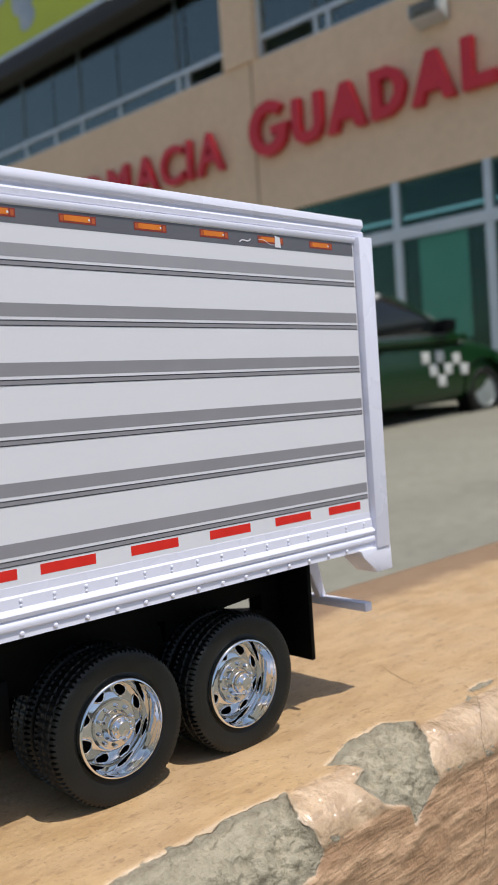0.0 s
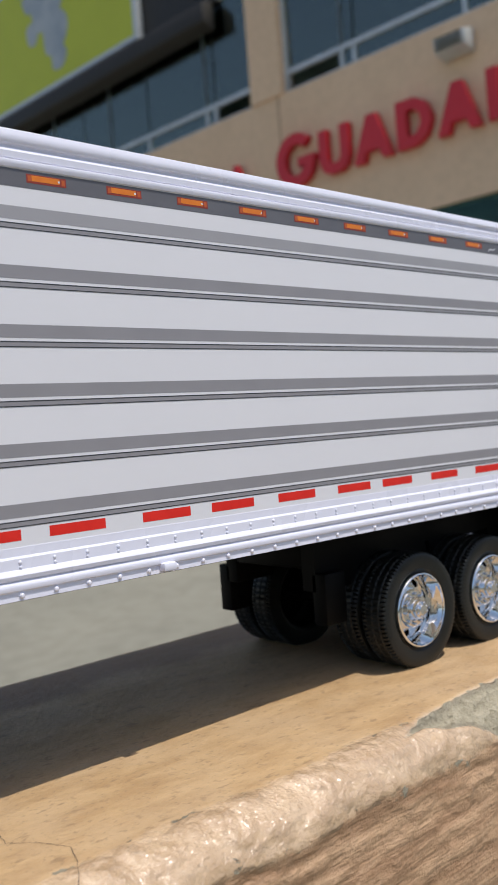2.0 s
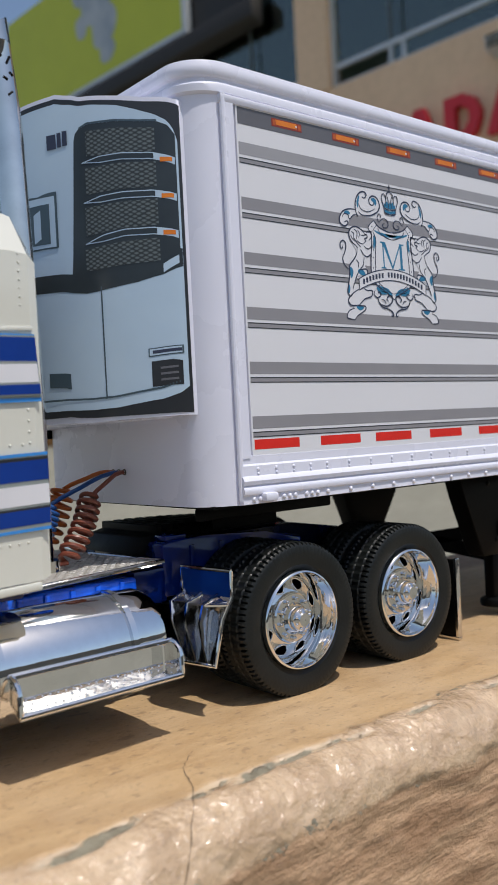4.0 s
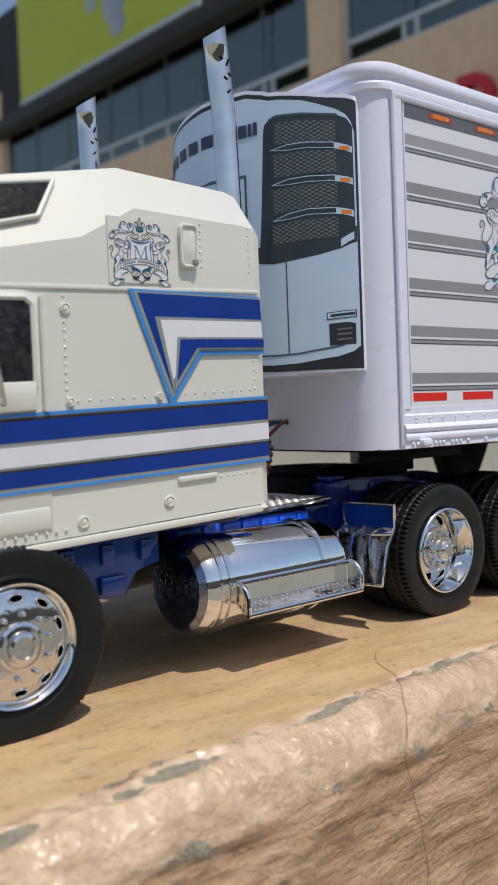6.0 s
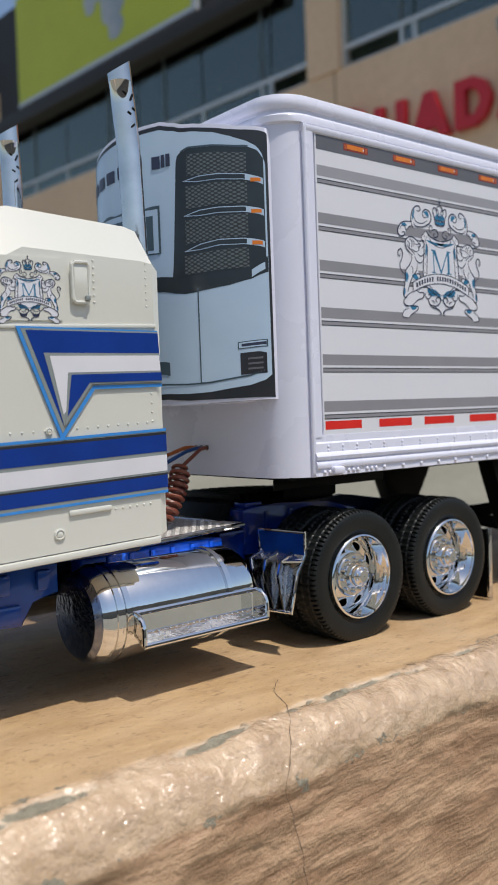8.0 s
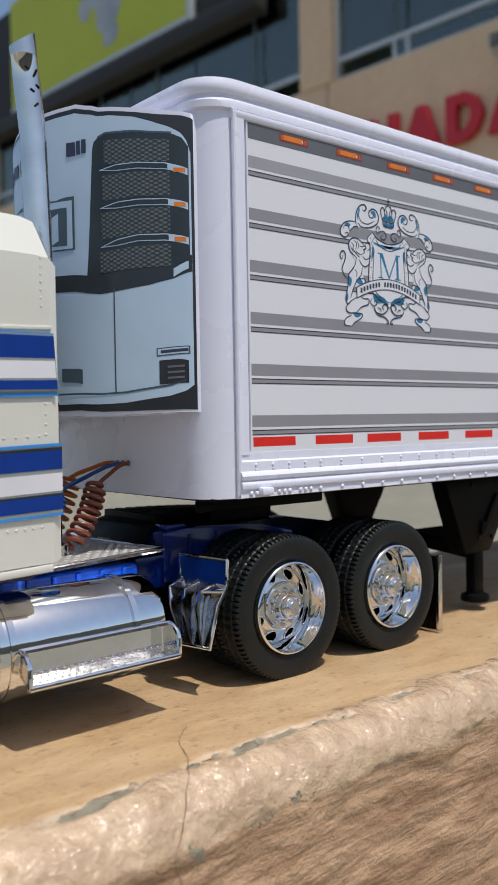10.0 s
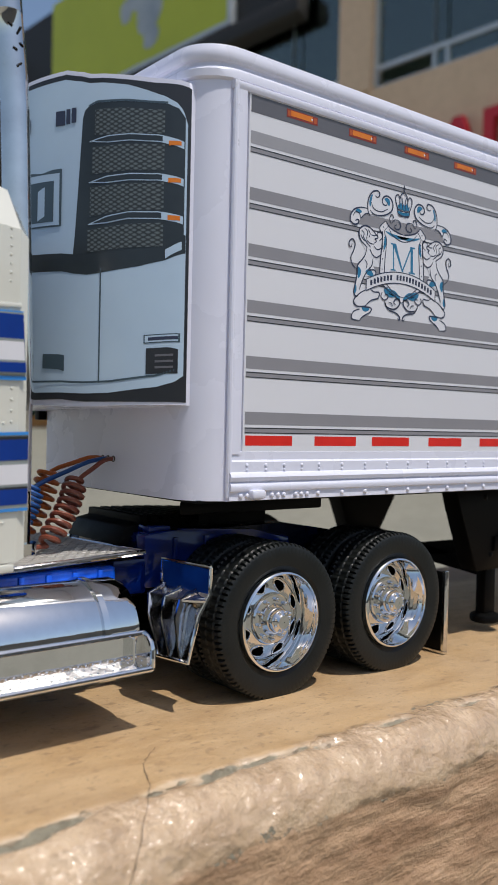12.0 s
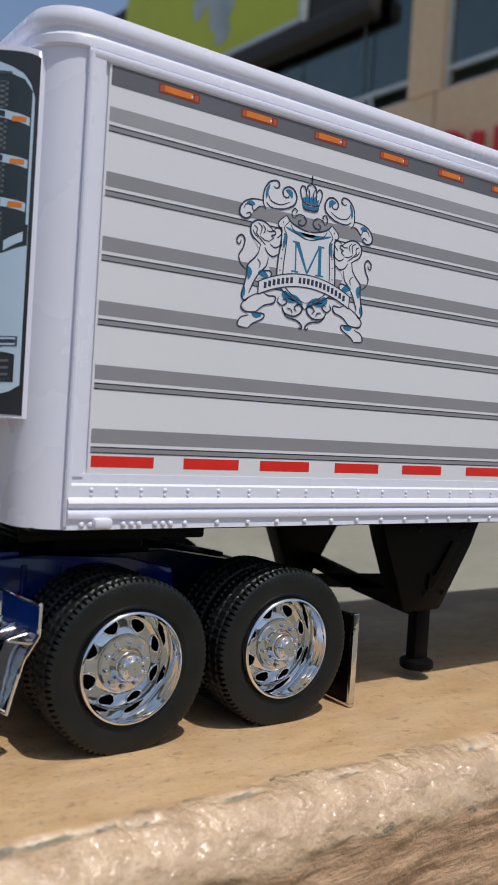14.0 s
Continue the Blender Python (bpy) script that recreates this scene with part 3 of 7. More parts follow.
def long_profile(bm, x0, x1, outline, step=0.02):
    k = max(1, int(abs(x1 - x0) / step))
    return rings(bm, [[(x0 + (x1 - x0) * i / k, y, z) for y, z in outline] for i in range(k + 1)])


def plan(grow=0.0, rear=0.3275):
    """The body's outline from above: straight sides, rounded front corners, a slightly bowed nose."""
    y0, y1, r, cx = 0.0008 - grow, WIDE - 0.0008 + grow, 0.0085, -0.0022
    pts = [(rear, y0)] + [(rear - (rear - cx) * i / 14, y0) for i in range(1, 15)]
    for i in range(1, 9):
        a = math.pi / 2 * i / 8
        pts.append((cx - (r + grow) * math.sin(a), y0 + r * (1 - math.cos(a))))
    for i in range(1, 8):
        f = i / 8
        pts.append((cx - r - grow - 0.0006 * math.sin(math.pi * f), y0 + r + (y1 - y0 - 2 * r) * f))
    for i in range(0, 9):
        a = math.pi / 2 * (1 - i / 8)
        pts.append((cx - (r + grow) * math.sin(a), y1 - r * (1 - math.cos(a))))
    pts += [(cx + (rear - cx) * i / 14, y1) for i in range(1, 15)]
    return pts


def stack_outline(bm, layers):
    return rings(bm, [[(x, y, z) for x, y in plan(g)] for g, z in layers])


def ribbon(bm, pts, width, y, depth=0.00004):
    """A printed line of the given width in the plane of a wall."""
    rows = []
    for i, (x, z) in enumerate(pts):
        a, b = pts[max(i - 1, 0)], pts[min(i + 1, len(pts) - 1)]
        d = Vector((b[0] - a[0], b[1] - a[1]))
        d = d.normalized() if d.length else Vector((1, 0))
        w = width(i / max(1, len(pts) - 1)) if callable(width) else width
        nx, nz = -d.y * w / 2, d.x * w / 2
        rows.append([(x + nx, y, z + nz), (x - nx, y, z - nz)])
    vs = [[bm.verts.new(p) for p in row] for row in rows]
    for a, b in zip(vs, vs[1:]):
        bm.faces.new((a[0], a[1], b[1], b[0]))
    return bm


def patch(bm, pts, y):
    bm.faces.new([bm.verts.new((x, y, z)) for x, z in pts])
    return bm


def wave(p0, p1, amp, cycles, n=24, phase=0.0):
    (x0, z0), (x1, z1) = p0, p1
    dx, dz = x1 - x0, z1 - z0
    k = math.hypot(dx, dz)
    out = []
    for i in range(n + 1):
        f = i / n
        s = amp * math.sin(phase + cycles * 2 * math.pi * f)
        out.append((x0 + dx * f - dz / k * s, z0 + dz * f + dx / k * s))
    return out


def emblem(parent, cx, cz, half, y, make, line=0.0145):
    """A heraldic print in navy lines and teal fills on white: shield, crown, scrolls, two supporters, banner and tails."""
    navy, teal, pale = B(), B(), B()

    def at(X, Y):
        a = 430 + 0.07 * (590 - Y) - X
        return a / 283, (338 - Y - 0.26 * a) * 0.002674

    def soft(pts, n=5):
        """A smooth line through the points."""
        out = []
        for i in range(len(pts) - 1):
            p0, p1, p2, p3 = pts[max(i - 1, 0)], pts[i], pts[i + 1], pts[min(i + 2, len(pts) - 1)]
            for k in range(n):
                f = k / n
                out.append(tuple(0.5 * (2 * p1[c] + (p2[c] - p0[c]) * f + (2 * p0[c] - 5 * p1[c] + 4 * p2[c] - p3[c]) * f * f + (3 * p1[c] - p0[c] - 3 * p2[c] + p3[c]) * f ** 3) for c in (0, 1)))
        return out + [pts[-1]]

    def place(pts):
        return [(cx + u * half, cz + v * half * 1.04) for u, v in pts]

    def pen(pts, w=1.0, raw=False, both=True):
        q = soft(pts if raw else [at(*p) for p in pts])
        for s in ((1, -1) if both else (1,)):
            ribbon(navy, place([(u * s, v) for u, v in q]), (lambda f: line * w * half * (0.45 + 0.75 * math.sin(math.pi * f) ** 0.6)), y - 0.00005)

    def fill(bm, pts, depth, raw=False, both=True):
        q = pts if raw else [at(*p) for p in pts]
        for s in ((1, -1) if both else (1,)):
            patch(bm, place([(u * s, v) for u, v in q]), y - depth)

    def dab(pts, w):
        q = soft([at(*p) for p in pts])
        for s in (1, -1):
            ribbon(teal, place([(u * s, v) for u, v in q]), (lambda f: half * (0.012 + w * math.sin(math.pi * f))), y - 0.00003)
    # white ground of the supporters, scrolls and tails
    fill(pale, ((200, 215), (208, 190), (230, 178), (258, 186), (285, 212), (318, 222), (335, 232), (332, 300), (320, 330), (292, 345), (270, 380), (284, 418), (278, 440), (225, 436), (195, 480), (186, 520), (170, 532), (158, 510), (166, 470), (178, 430), (184, 376), (215, 345), (232, 300), (208, 250)), 0.00001)
    fill(pale, ((158, 150), (160, 118), (182, 92), (218, 84), (256, 92), (262, 40), (286, 8), (316, 6), (322, 60), (340, 44), (362, 32), (388, 46), (400, 82), (386, 116), (340, 132), (290, 124), (240, 118), (214, 136), (200, 160), (180, 168)), 0.00001)
    fill(pale, ((240, 495), (300, 528), (292, 556), (250, 564), (215, 590), (250, 600), (245, 620), (200, 640), (182, 655), (140, 640), (150, 606), (185, 598), (156, 550), (186, 520)), 0.00001)
    rim = [(355, 160), (318, 192), (332, 236), (326, 290), (316, 350), (308, 430), (318, 480), (350, 520), (390, 556)]
    rim_uv = [at(*p) for p in rim]
    top_uv = [at(355, 160), at(378, 196), at(425, 228), (0.0, at(478, 246)[1])]
    shield = soft(rim_uv) + [(0.0, -0.70)] + [(-u, v) for u, v in soft(rim_uv)[::-1]]
    shield += [(-u, v) for u, v in soft(top_uv)[1:]][:-1] + soft(top_uv)[::-1][:-1]
    fill(pale, shield, 0.00001, raw=True, both=False)
    # shield with a studded double border
    pen(rim_uv + [(0.0, -0.70)], 1.25, raw=True)
    pen(top_uv, 1.25, raw=True)
    pen([(u * 0.80, v * 0.93 - 0.02) for u, v in rim_uv] + [(0.0, -0.62)], 0.9, raw=True)
    pen([(u * 0.80, v - 0.10) for u, v in top_uv], 0.9, raw=True)
    for i, (u, v) in enumerate(soft(rim_uv, 3)[2::2]):
        fill(navy, [(u * 0.9 + 0.011 * math.cos(k), v * 0.965 - 0.01 + 0.011 * math.sin(k)) for k in (0, 1.05, 2.1, 3.14, 4.2, 5.2)], 0.00005, raw=True)
    dab(((352, 214), (395, 240), (450, 258), (488, 262)), 0.035)
    dab(((350, 240), (346, 275), (338, 310)), 0.040)
    dab(((336, 505), (362, 530), (395, 548), (422, 578)), 0.070)
    dab(((330, 512), (352, 544), (392, 560)), 0.045)
    # the initial on the shield
    l, r, hi, lo = 0.20, -0.215, 0.115, -0.265
    for pts in (((l + 0.012, hi), (l - 0.012, hi), (l - 0.03, lo), (l - 0.005, lo)), ((r + 0.045, hi), (r - 0.005, hi), (r - 0.02, lo), (r + 0.035, lo)),
                ((l + 0.015, hi), (l - 0.055, hi), (-0.015, lo + 0.02), (0.005, lo)), ((r + 0.040, hi), (r + 0.015, hi), (-0.012, lo), (0.005, lo + 0.03)),
                ((l + 0.055, hi), (l - 0.03, hi), (l - 0.03, hi - 0.02), (l + 0.055, hi - 0.02)), ((r + 0.055, hi), (r - 0.05, hi), (r - 0.05, hi - 0.02), (r + 0.055, hi - 0.02)),
                ((l + 0.045, lo + 0.02), (l - 0.06, lo + 0.02), (l - 0.06, lo), (l + 0.045, lo)), ((r + 0.075, lo + 0.02), (r - 0.06, lo + 0.02), (r - 0.06, lo), (r + 0.075, lo))):
        fill(teal, [(-u, v) for u, v in pts], 0.00003 + 0.000002 * abs(pts[0][0]), raw=True, both=False)
    # crown and its cross
    pen([(0.0, 0.52), (0.07, 0.525), (0.125, 0.545)], 1.6, raw=True)
    pen([(0.0, 0.585), (0.07, 0.59), (0.13, 0.61)], 1.2, raw=True)
    pen([(0.125, 0.545), (0.135, 0.62), (0.175, 0.72), (0.165, 0.79), (0.115, 0.80), (0.085, 0.74), (0.09, 0.64)], 1.1, raw=True)
    pen([(0.085, 0.74), (0.06, 0.82), (0.0, 0.845)], 1.1, raw=True)
    pen([(0.035, 0.60), (0.03, 0.72), (0.055, 0.79)], 0.9, raw=True)
    fill(teal, [(0.0, 0.60), (0.12, 0.62), (0.125, 0.68), (0.09, 0.66), (0.06, 0.72), (0.03, 0.66), (0.0, 0.70)], 0.00003, raw=True)
    fill(teal, [(0.0, 0.53), (0.115, 0.55), (0.12, 0.585), (0.0, 0.57)], 0.00003, raw=True)
    pen([(0.0, 0.845), (0.0, 0.96)], 1.3, raw=True, both=False)
    pen([(-0.035, 0.915), (0.035, 0.915)], 1.2, raw=True, both=False)
    # scrollwork
    pen(((265, 130), (254, 95), (262, 40), (286, 8), (316, 5), (326, 25), (312, 38), (300, 28)), 1.3)
    pen(((268, 100), (290, 124), (340, 132), (386, 116), (400, 82), (388, 46), (362, 32), (340, 48), (344, 74), (362, 80), (368, 64)), 1.4)
    pen(((275, 60), (290, 95), (330, 112), (370, 100)), 0.9)
    pen(((256, 92), (216, 84), (180, 92), (158, 120), (158, 150), (180, 168), (200, 160), (198, 144), (182, 148)), 1.4)
    pen(((264, 118), (238, 118), (214, 136), (206, 112), (184, 106), (172, 124)), 0.9)
    dab(((186, 100), (204, 102), (220, 108)), 0.05)
    dab(((352, 48), (372, 58), (378, 84)), 0.06)
    dab(((284, 20), (272, 50), (268, 82)), 0.03)
    pen(((388, 175), (404, 160), (430, 165), (442, 190), (432, 208), (412, 206), (406, 190), (420, 184)), 1.1)
    pen(((385, 175), (378, 150), (390, 130), (402, 142), (394, 152)), 1.0)
    # supporters: mane, face, arms, back, legs, tail
    pen(((300, 236), (285, 212), (258, 186), (230, 178), (206, 192), (200, 218), (208, 248), (226, 270), (244, 290)), 1.3)
    for p in (((215, 200), (228, 215), (222, 240)), ((232, 190), (248, 210), (240, 245)), ((225, 235), (240, 262), (262, 290)), ((252, 198), (262, 220), (254, 240)), ((240, 250), (258, 268), (280, 276)), ((210, 218), (216, 236), (232, 256))):
        pen(p, 0.9)
    pen(((268, 226), (284, 232), (302, 230), (304, 246), (288, 250), (296, 262), (280, 272)), 1.1)
    pen(((300, 222), (318, 214), (332, 222), (330, 246), (312, 262)), 1.1)
    pen(((280, 285), (302, 306), (334, 292)), 1.0)
    pen(((258, 300), (272, 330), (294, 345), (324, 330)), 1.1)
    pen(((240, 288), (232, 320), (214, 346), (186, 374), (180, 420), (168, 466), (158, 506), (170, 532), (186, 522)), 1.3)
    pen(((274, 344), (264, 384), (246, 404), (276, 408), (286, 424), (276, 442)), 1.2)
    pen(((246, 404), (222, 430), (200, 472), (188, 500)), 1.1)
    pen(((226, 350), (238, 370), (232, 396)), 0.9)
    dab(((186, 382), (194, 406), (186, 440)), 0.055)
    dab(((228, 412), (248, 418), (272, 438)), 0.075)
    dab(((170, 470), (166, 494), (162, 516)), 0.045)
    pen(((178, 392), (158, 368), (150, 330), (168, 296), (176, 262), (164, 240), (146, 250), (144, 272), (154, 280), (160, 262)), 1.2)
    # banner with bars of lettering, and hanging tails
    arc = [(-0.74 + 1.48 * i / 24, -0.35 - 0.175 * ((i - 12) / 12) ** 2) for i in range(25)]
    for a, b in zip(arc, arc[1:]):
        fill(pale, [(a[0], a[1] - 0.075), (b[0], b[1] - 0.075), (b[0], b[1] + 0.075), (a[0], a[1] + 0.075)], 0.00006, raw=True, both=False)
    for off in (0.078, -0.078):
        ribbon(navy, place([(u, v + off) for u, v in arc]), line * half, y - 0.00008)
    for u in (-0.74, 0.74):
        ribbon(navy, place([(u, -0.60), (u, -0.445)]), line * half, y - 0.00008)
    for k in range(20):
        u = 0.64 - 1.28 * k / 19
        if k == 12:
            continue
        v = -0.35 - 0.175 * (u / 0.74) ** 2
        fill(navy, [(u - 0.022, v - 0.036), (u + 0.020, v - 0.036), (u + 0.022, v + 0.036), (u - 0.020, v + 0.036)], 0.00008, raw=True, both=False)
    pen(((248, 500), (270, 520), (300, 528), (292, 556), (252, 562), (214, 588)), 1.2)
    pen(((240, 500), (190, 518), (156, 548), (168, 578), (214, 590), (250, 602), (244, 622), (202, 638), (182, 656)), 1.2)
    pen(((186, 598), (152, 606), (140, 638), (182, 656)), 1.0)
    dab(((198, 586), (216, 600), (240, 606)), 0.07)
    # lower scrolls
    pen(((318, 528), (310, 548), (328, 570), (350, 560), (346, 542), (332, 546)), 1.1)
    pen(((330, 576), (340, 606), (382, 626), (414, 610), (418, 582), (398, 574), (384, 588), (394, 604)), 1.4)
    pen(((330, 576), (348, 622), (392, 646), (412, 668), (416, 684), (406, 686), (404, 676)), 1.3)
    pen(((352, 584), (368, 592), (376, 610)), 1.0)
    make("emblem_backing", pale, M_SHEET, parent, "pale banner of the printed emblem")
    make("emblem_fill", teal, M_TEAL, parent, "teal fill of the printed emblem")
    make("emblem_line", navy, M_NAVY, parent, "fine navy scroll lines of the printed emblem")


def build_wheel(parent, make, name, x, y, z, deep=True, side=1, second=True, radius=0.0162):
    """A wheel: tyre(s) with a notched tread, a chrome rim with hand holes, hub and bolts. The outer face looks to -y for side 1."""
    n = 336
    w = 0.0088

    def tyre_mesh(y0):
        prof = ((0.0100, 0.0012), (0.0110, 0.0004), (0.0130, 0.0), (0.0146, 0.0001), (0.0150, 0.0003), (0.0153, 0.0006), (0.0155, 0.0012), (0.0155, 0.0018), (0.01515, 0.0021), (0.0155, 0.0024),
                (0.0155, 0.0042), (0.01515, 0.0045), (0.0155, 0.0048), (0.0155, 0.0066), (0.01515, 0.0069), (0.0155, 0.0072), (0.0155, 0.0078), (0.0150, 0.0085), (0.0130, w), (0.0110, 0.0086), (0.0100, 0.0078))
        bm = B()
        loops = []
        for j, (r, h) in enumerate(prof):
            row = []
            for i in range(n):
                a = 2 * math.pi * i / n
                cut = 0.0
                if j in (4, 5, 6, 7, 15, 16) and i % 4 == 0:
                    cut = {4: 0.0002, 5: 0.0005}.get(j, 0.0007)
                elif j in (9, 10, 12, 13) and (i // 2 + j) % 3 == 0:
                    cut = 0.00024
                rr = (r - cut) * radius / 0.0155
                row.append((rr * math.cos(a), y0 + h, rr * math.sin(a)))
            loops.append(row)
        rings(bm, loops, caps=False)
        return bm
    hub = new(name)
    hub.parent = parent
    hub.location = (x, y, z)
    if side < 0:
        hub.rotation_euler = (0, 0, math.pi)
    link("tyre", tyre_mesh(0.0), M_RUBBER, hub, "black rubber tyre with notched tread", smooth=24)
    if second:
        link("tyre", tyre_mesh(0.0102), M_RUBBER, hub, "black rubber inner tyre", smooth=30)
    # rim: lip, stepped barrel and a disc with hand holes
    bm = B()
    if deep:
        lathe(bm, ((0.0104, 0.0016), (0.0104, 0.0003), (0.0102, -0.0002), (0.0099, -0.0003), (0.0097, 0.0001), (0.0096, 0.0008), (0.0094, 0.0010), (0.0093, 0.0020), (0.0091, 0.0022), (0.0090, 0.0034), (0.0088, 0.0036), (0.0087, 0.0052), (0.0086, 0.0060)), (0, 0, 0), "y", 80)
    else:
        lathe(bm, ((0.0104, 0.0016), (0.0103, 0.0003), (0.0100, -0.0002), (0.0096, 0.0000), (0.0094, 0.0008), (0.0090, 0.0010), (0.0086, 0.0008)), (0, 0, 0), "y", 80)
    link("rim", bm, M_CHROME, hub, "bright chrome rim", smooth=50)

    def dish(r):
        if deep:
            return 0.0036 + 0.0016 * max(0.0, (r - 0.0054) / 0.0033) ** 1.2
        return -0.0006 + 0.0014 * (r / 0.0088) ** 2.6
    count = 8 if deep else 10
    mid_r, long_r, wide = (0.0071, 0.00125, 0.00155) if deep else (0.0076, 0.00065, 0.00125)

    def in_hole(r, a):
        step_a = 2 * math.pi / count
        d = (a - step_a / 2 + step_a / 2) % step_a - step_a / 2
        return ((r - mid_r) / long_r) ** 2 + (d * mid_r / (wide * (1 + (0.25 * (r - mid_r) / long_r if deep else 0)))) ** 2 < 1
    radii = [0.0002, 0.0030, 0.0050] + [0.0054 + 0.00018 * i for i in range(20)]
    spokes = 200
    bm = B()
    grid = [[bm.verts.new((r * math.cos(2 * math.pi * i / spokes), dish(r), r * math.sin(2 * math.pi * i / spokes))) for i in range(spokes)] for r in radii]
    for j in range(len(radii) - 1):
        for i in range(spokes):
            if not in_hole((radii[j] + radii[j + 1]) / 2, 2 * math.pi * (i + 0.5) / spokes):
                bm.faces.new((grid[j][i], grid[j][(i + 1) % spokes], grid[j + 1][(i + 1) % spokes], grid[j + 1][i]))
    link("wheel_disc", bm, M_CHROME_CAST, hub, "chrome wheel disc with hand holes", smooth=50)
    for k in range(count):
        a0 = 2 * math.pi * (k + 0.5) / count
        edge = []
        for i in range(18):
            a = 2 * math.pi * i / 18
            rr = mid_r + long_r * math.sin(a)
            tt = wide * math.cos(a) * (1 + (0.25 if deep else 0.0) * math.sin(a))
            ang = a0 + tt / mid_r
            edge.append((rr * math.cos(ang), dish(rr) - 0.00005, rr * math.sin(ang)))
        bm = B()
        rim_pts = edge + edge[:1]
        for p, q in zip(rim_pts, rim_pts[1:]):
            rod(bm, p, q, 0.0002, 6, caps=False)
        link("hole_edge", bm, M_CHROME, hub, "", smooth=60)
    bm = B()
    if deep:
        lathe(bm, ((0.0054, 0.0038), (0.0053, 0.0031), (0.0050, 0.0028), (0.0034, 0.0027), (0.0031, 0.0024), (0.0029, 0.0016), (0.0026, 0.0013), (0.0025, 0.0004), (0.0022, 0.0000), (0.0017, -0.0002), (0.0014, -0.0006), (0.0001, -0.0007)), (0, 0, 0), "y", 48)
    else:
        lathe(bm, ((0.0040, -0.0004), (0.0039, -0.0009), (0.0034, -0.0011), (0.0032, -0.0009), (0.0026, -0.0010), (0.0024, -0.0018), (0.0018, -0.0020), (0.0016, -0.0016), (0.0001, -0.0017)), (0, 0, 0), "y", 48)
    link("hub_cap", bm, M_CHROME_CAST, hub, "chrome hub cap")
    for i in range(10):
        bm = B()
        a = 2 * math.pi * (i + 0.3) / 10
        r = 0.0042 if deep else 0.0052
        base = 0.0028 if deep else -0.0003
        rod(bm, (r * math.cos(a), base + 0.0004, r * math.sin(a)), (r * math.cos(a), base - 0.0006, r * math.sin(a)), 0.00048, 8)
        dome(bm, (r * math.cos(a), base - 0.0006, r * math.sin(a)), 0.00048)
        link("wheel_nut", bm, M_CHROME_CAST, hub)
    for i in range(8 if deep else 0):
        a = 2 * math.pi * (i + 0.5) / 8
        bm = dome(B(), (0.0020 * math.cos(a), -0.00005, 0.0020 * math.sin(a)), 0.0004, (0, -1, 0), 1.0, 10)
        link("hub_stud", bm, M_CHROME, hub)
    bm = B()
    lathe(bm, ((0.0100, 0.0064), (0.0100, 0.0084), (0.0001, 0.0084)), (0, 0, 0), "y", 32)
    link("brake_drum", bm, M_BLACK, hub, "black brake drum behind the rim")
    return hub


def rib_sheet(bm, x0, x1, z0, z1, y):
    k = max(1, int((x1 - x0) / 0.02))
    rows = [[bm.verts.new((x0 + (x1 - x0) * i / k, y, z)) for z in (z0, z1)] for i in range(k + 1)]
    for a, b in zip(rows, rows[1:]):
        bm.faces.new((a[0], b[0], b[1], a[1]))
    return bm


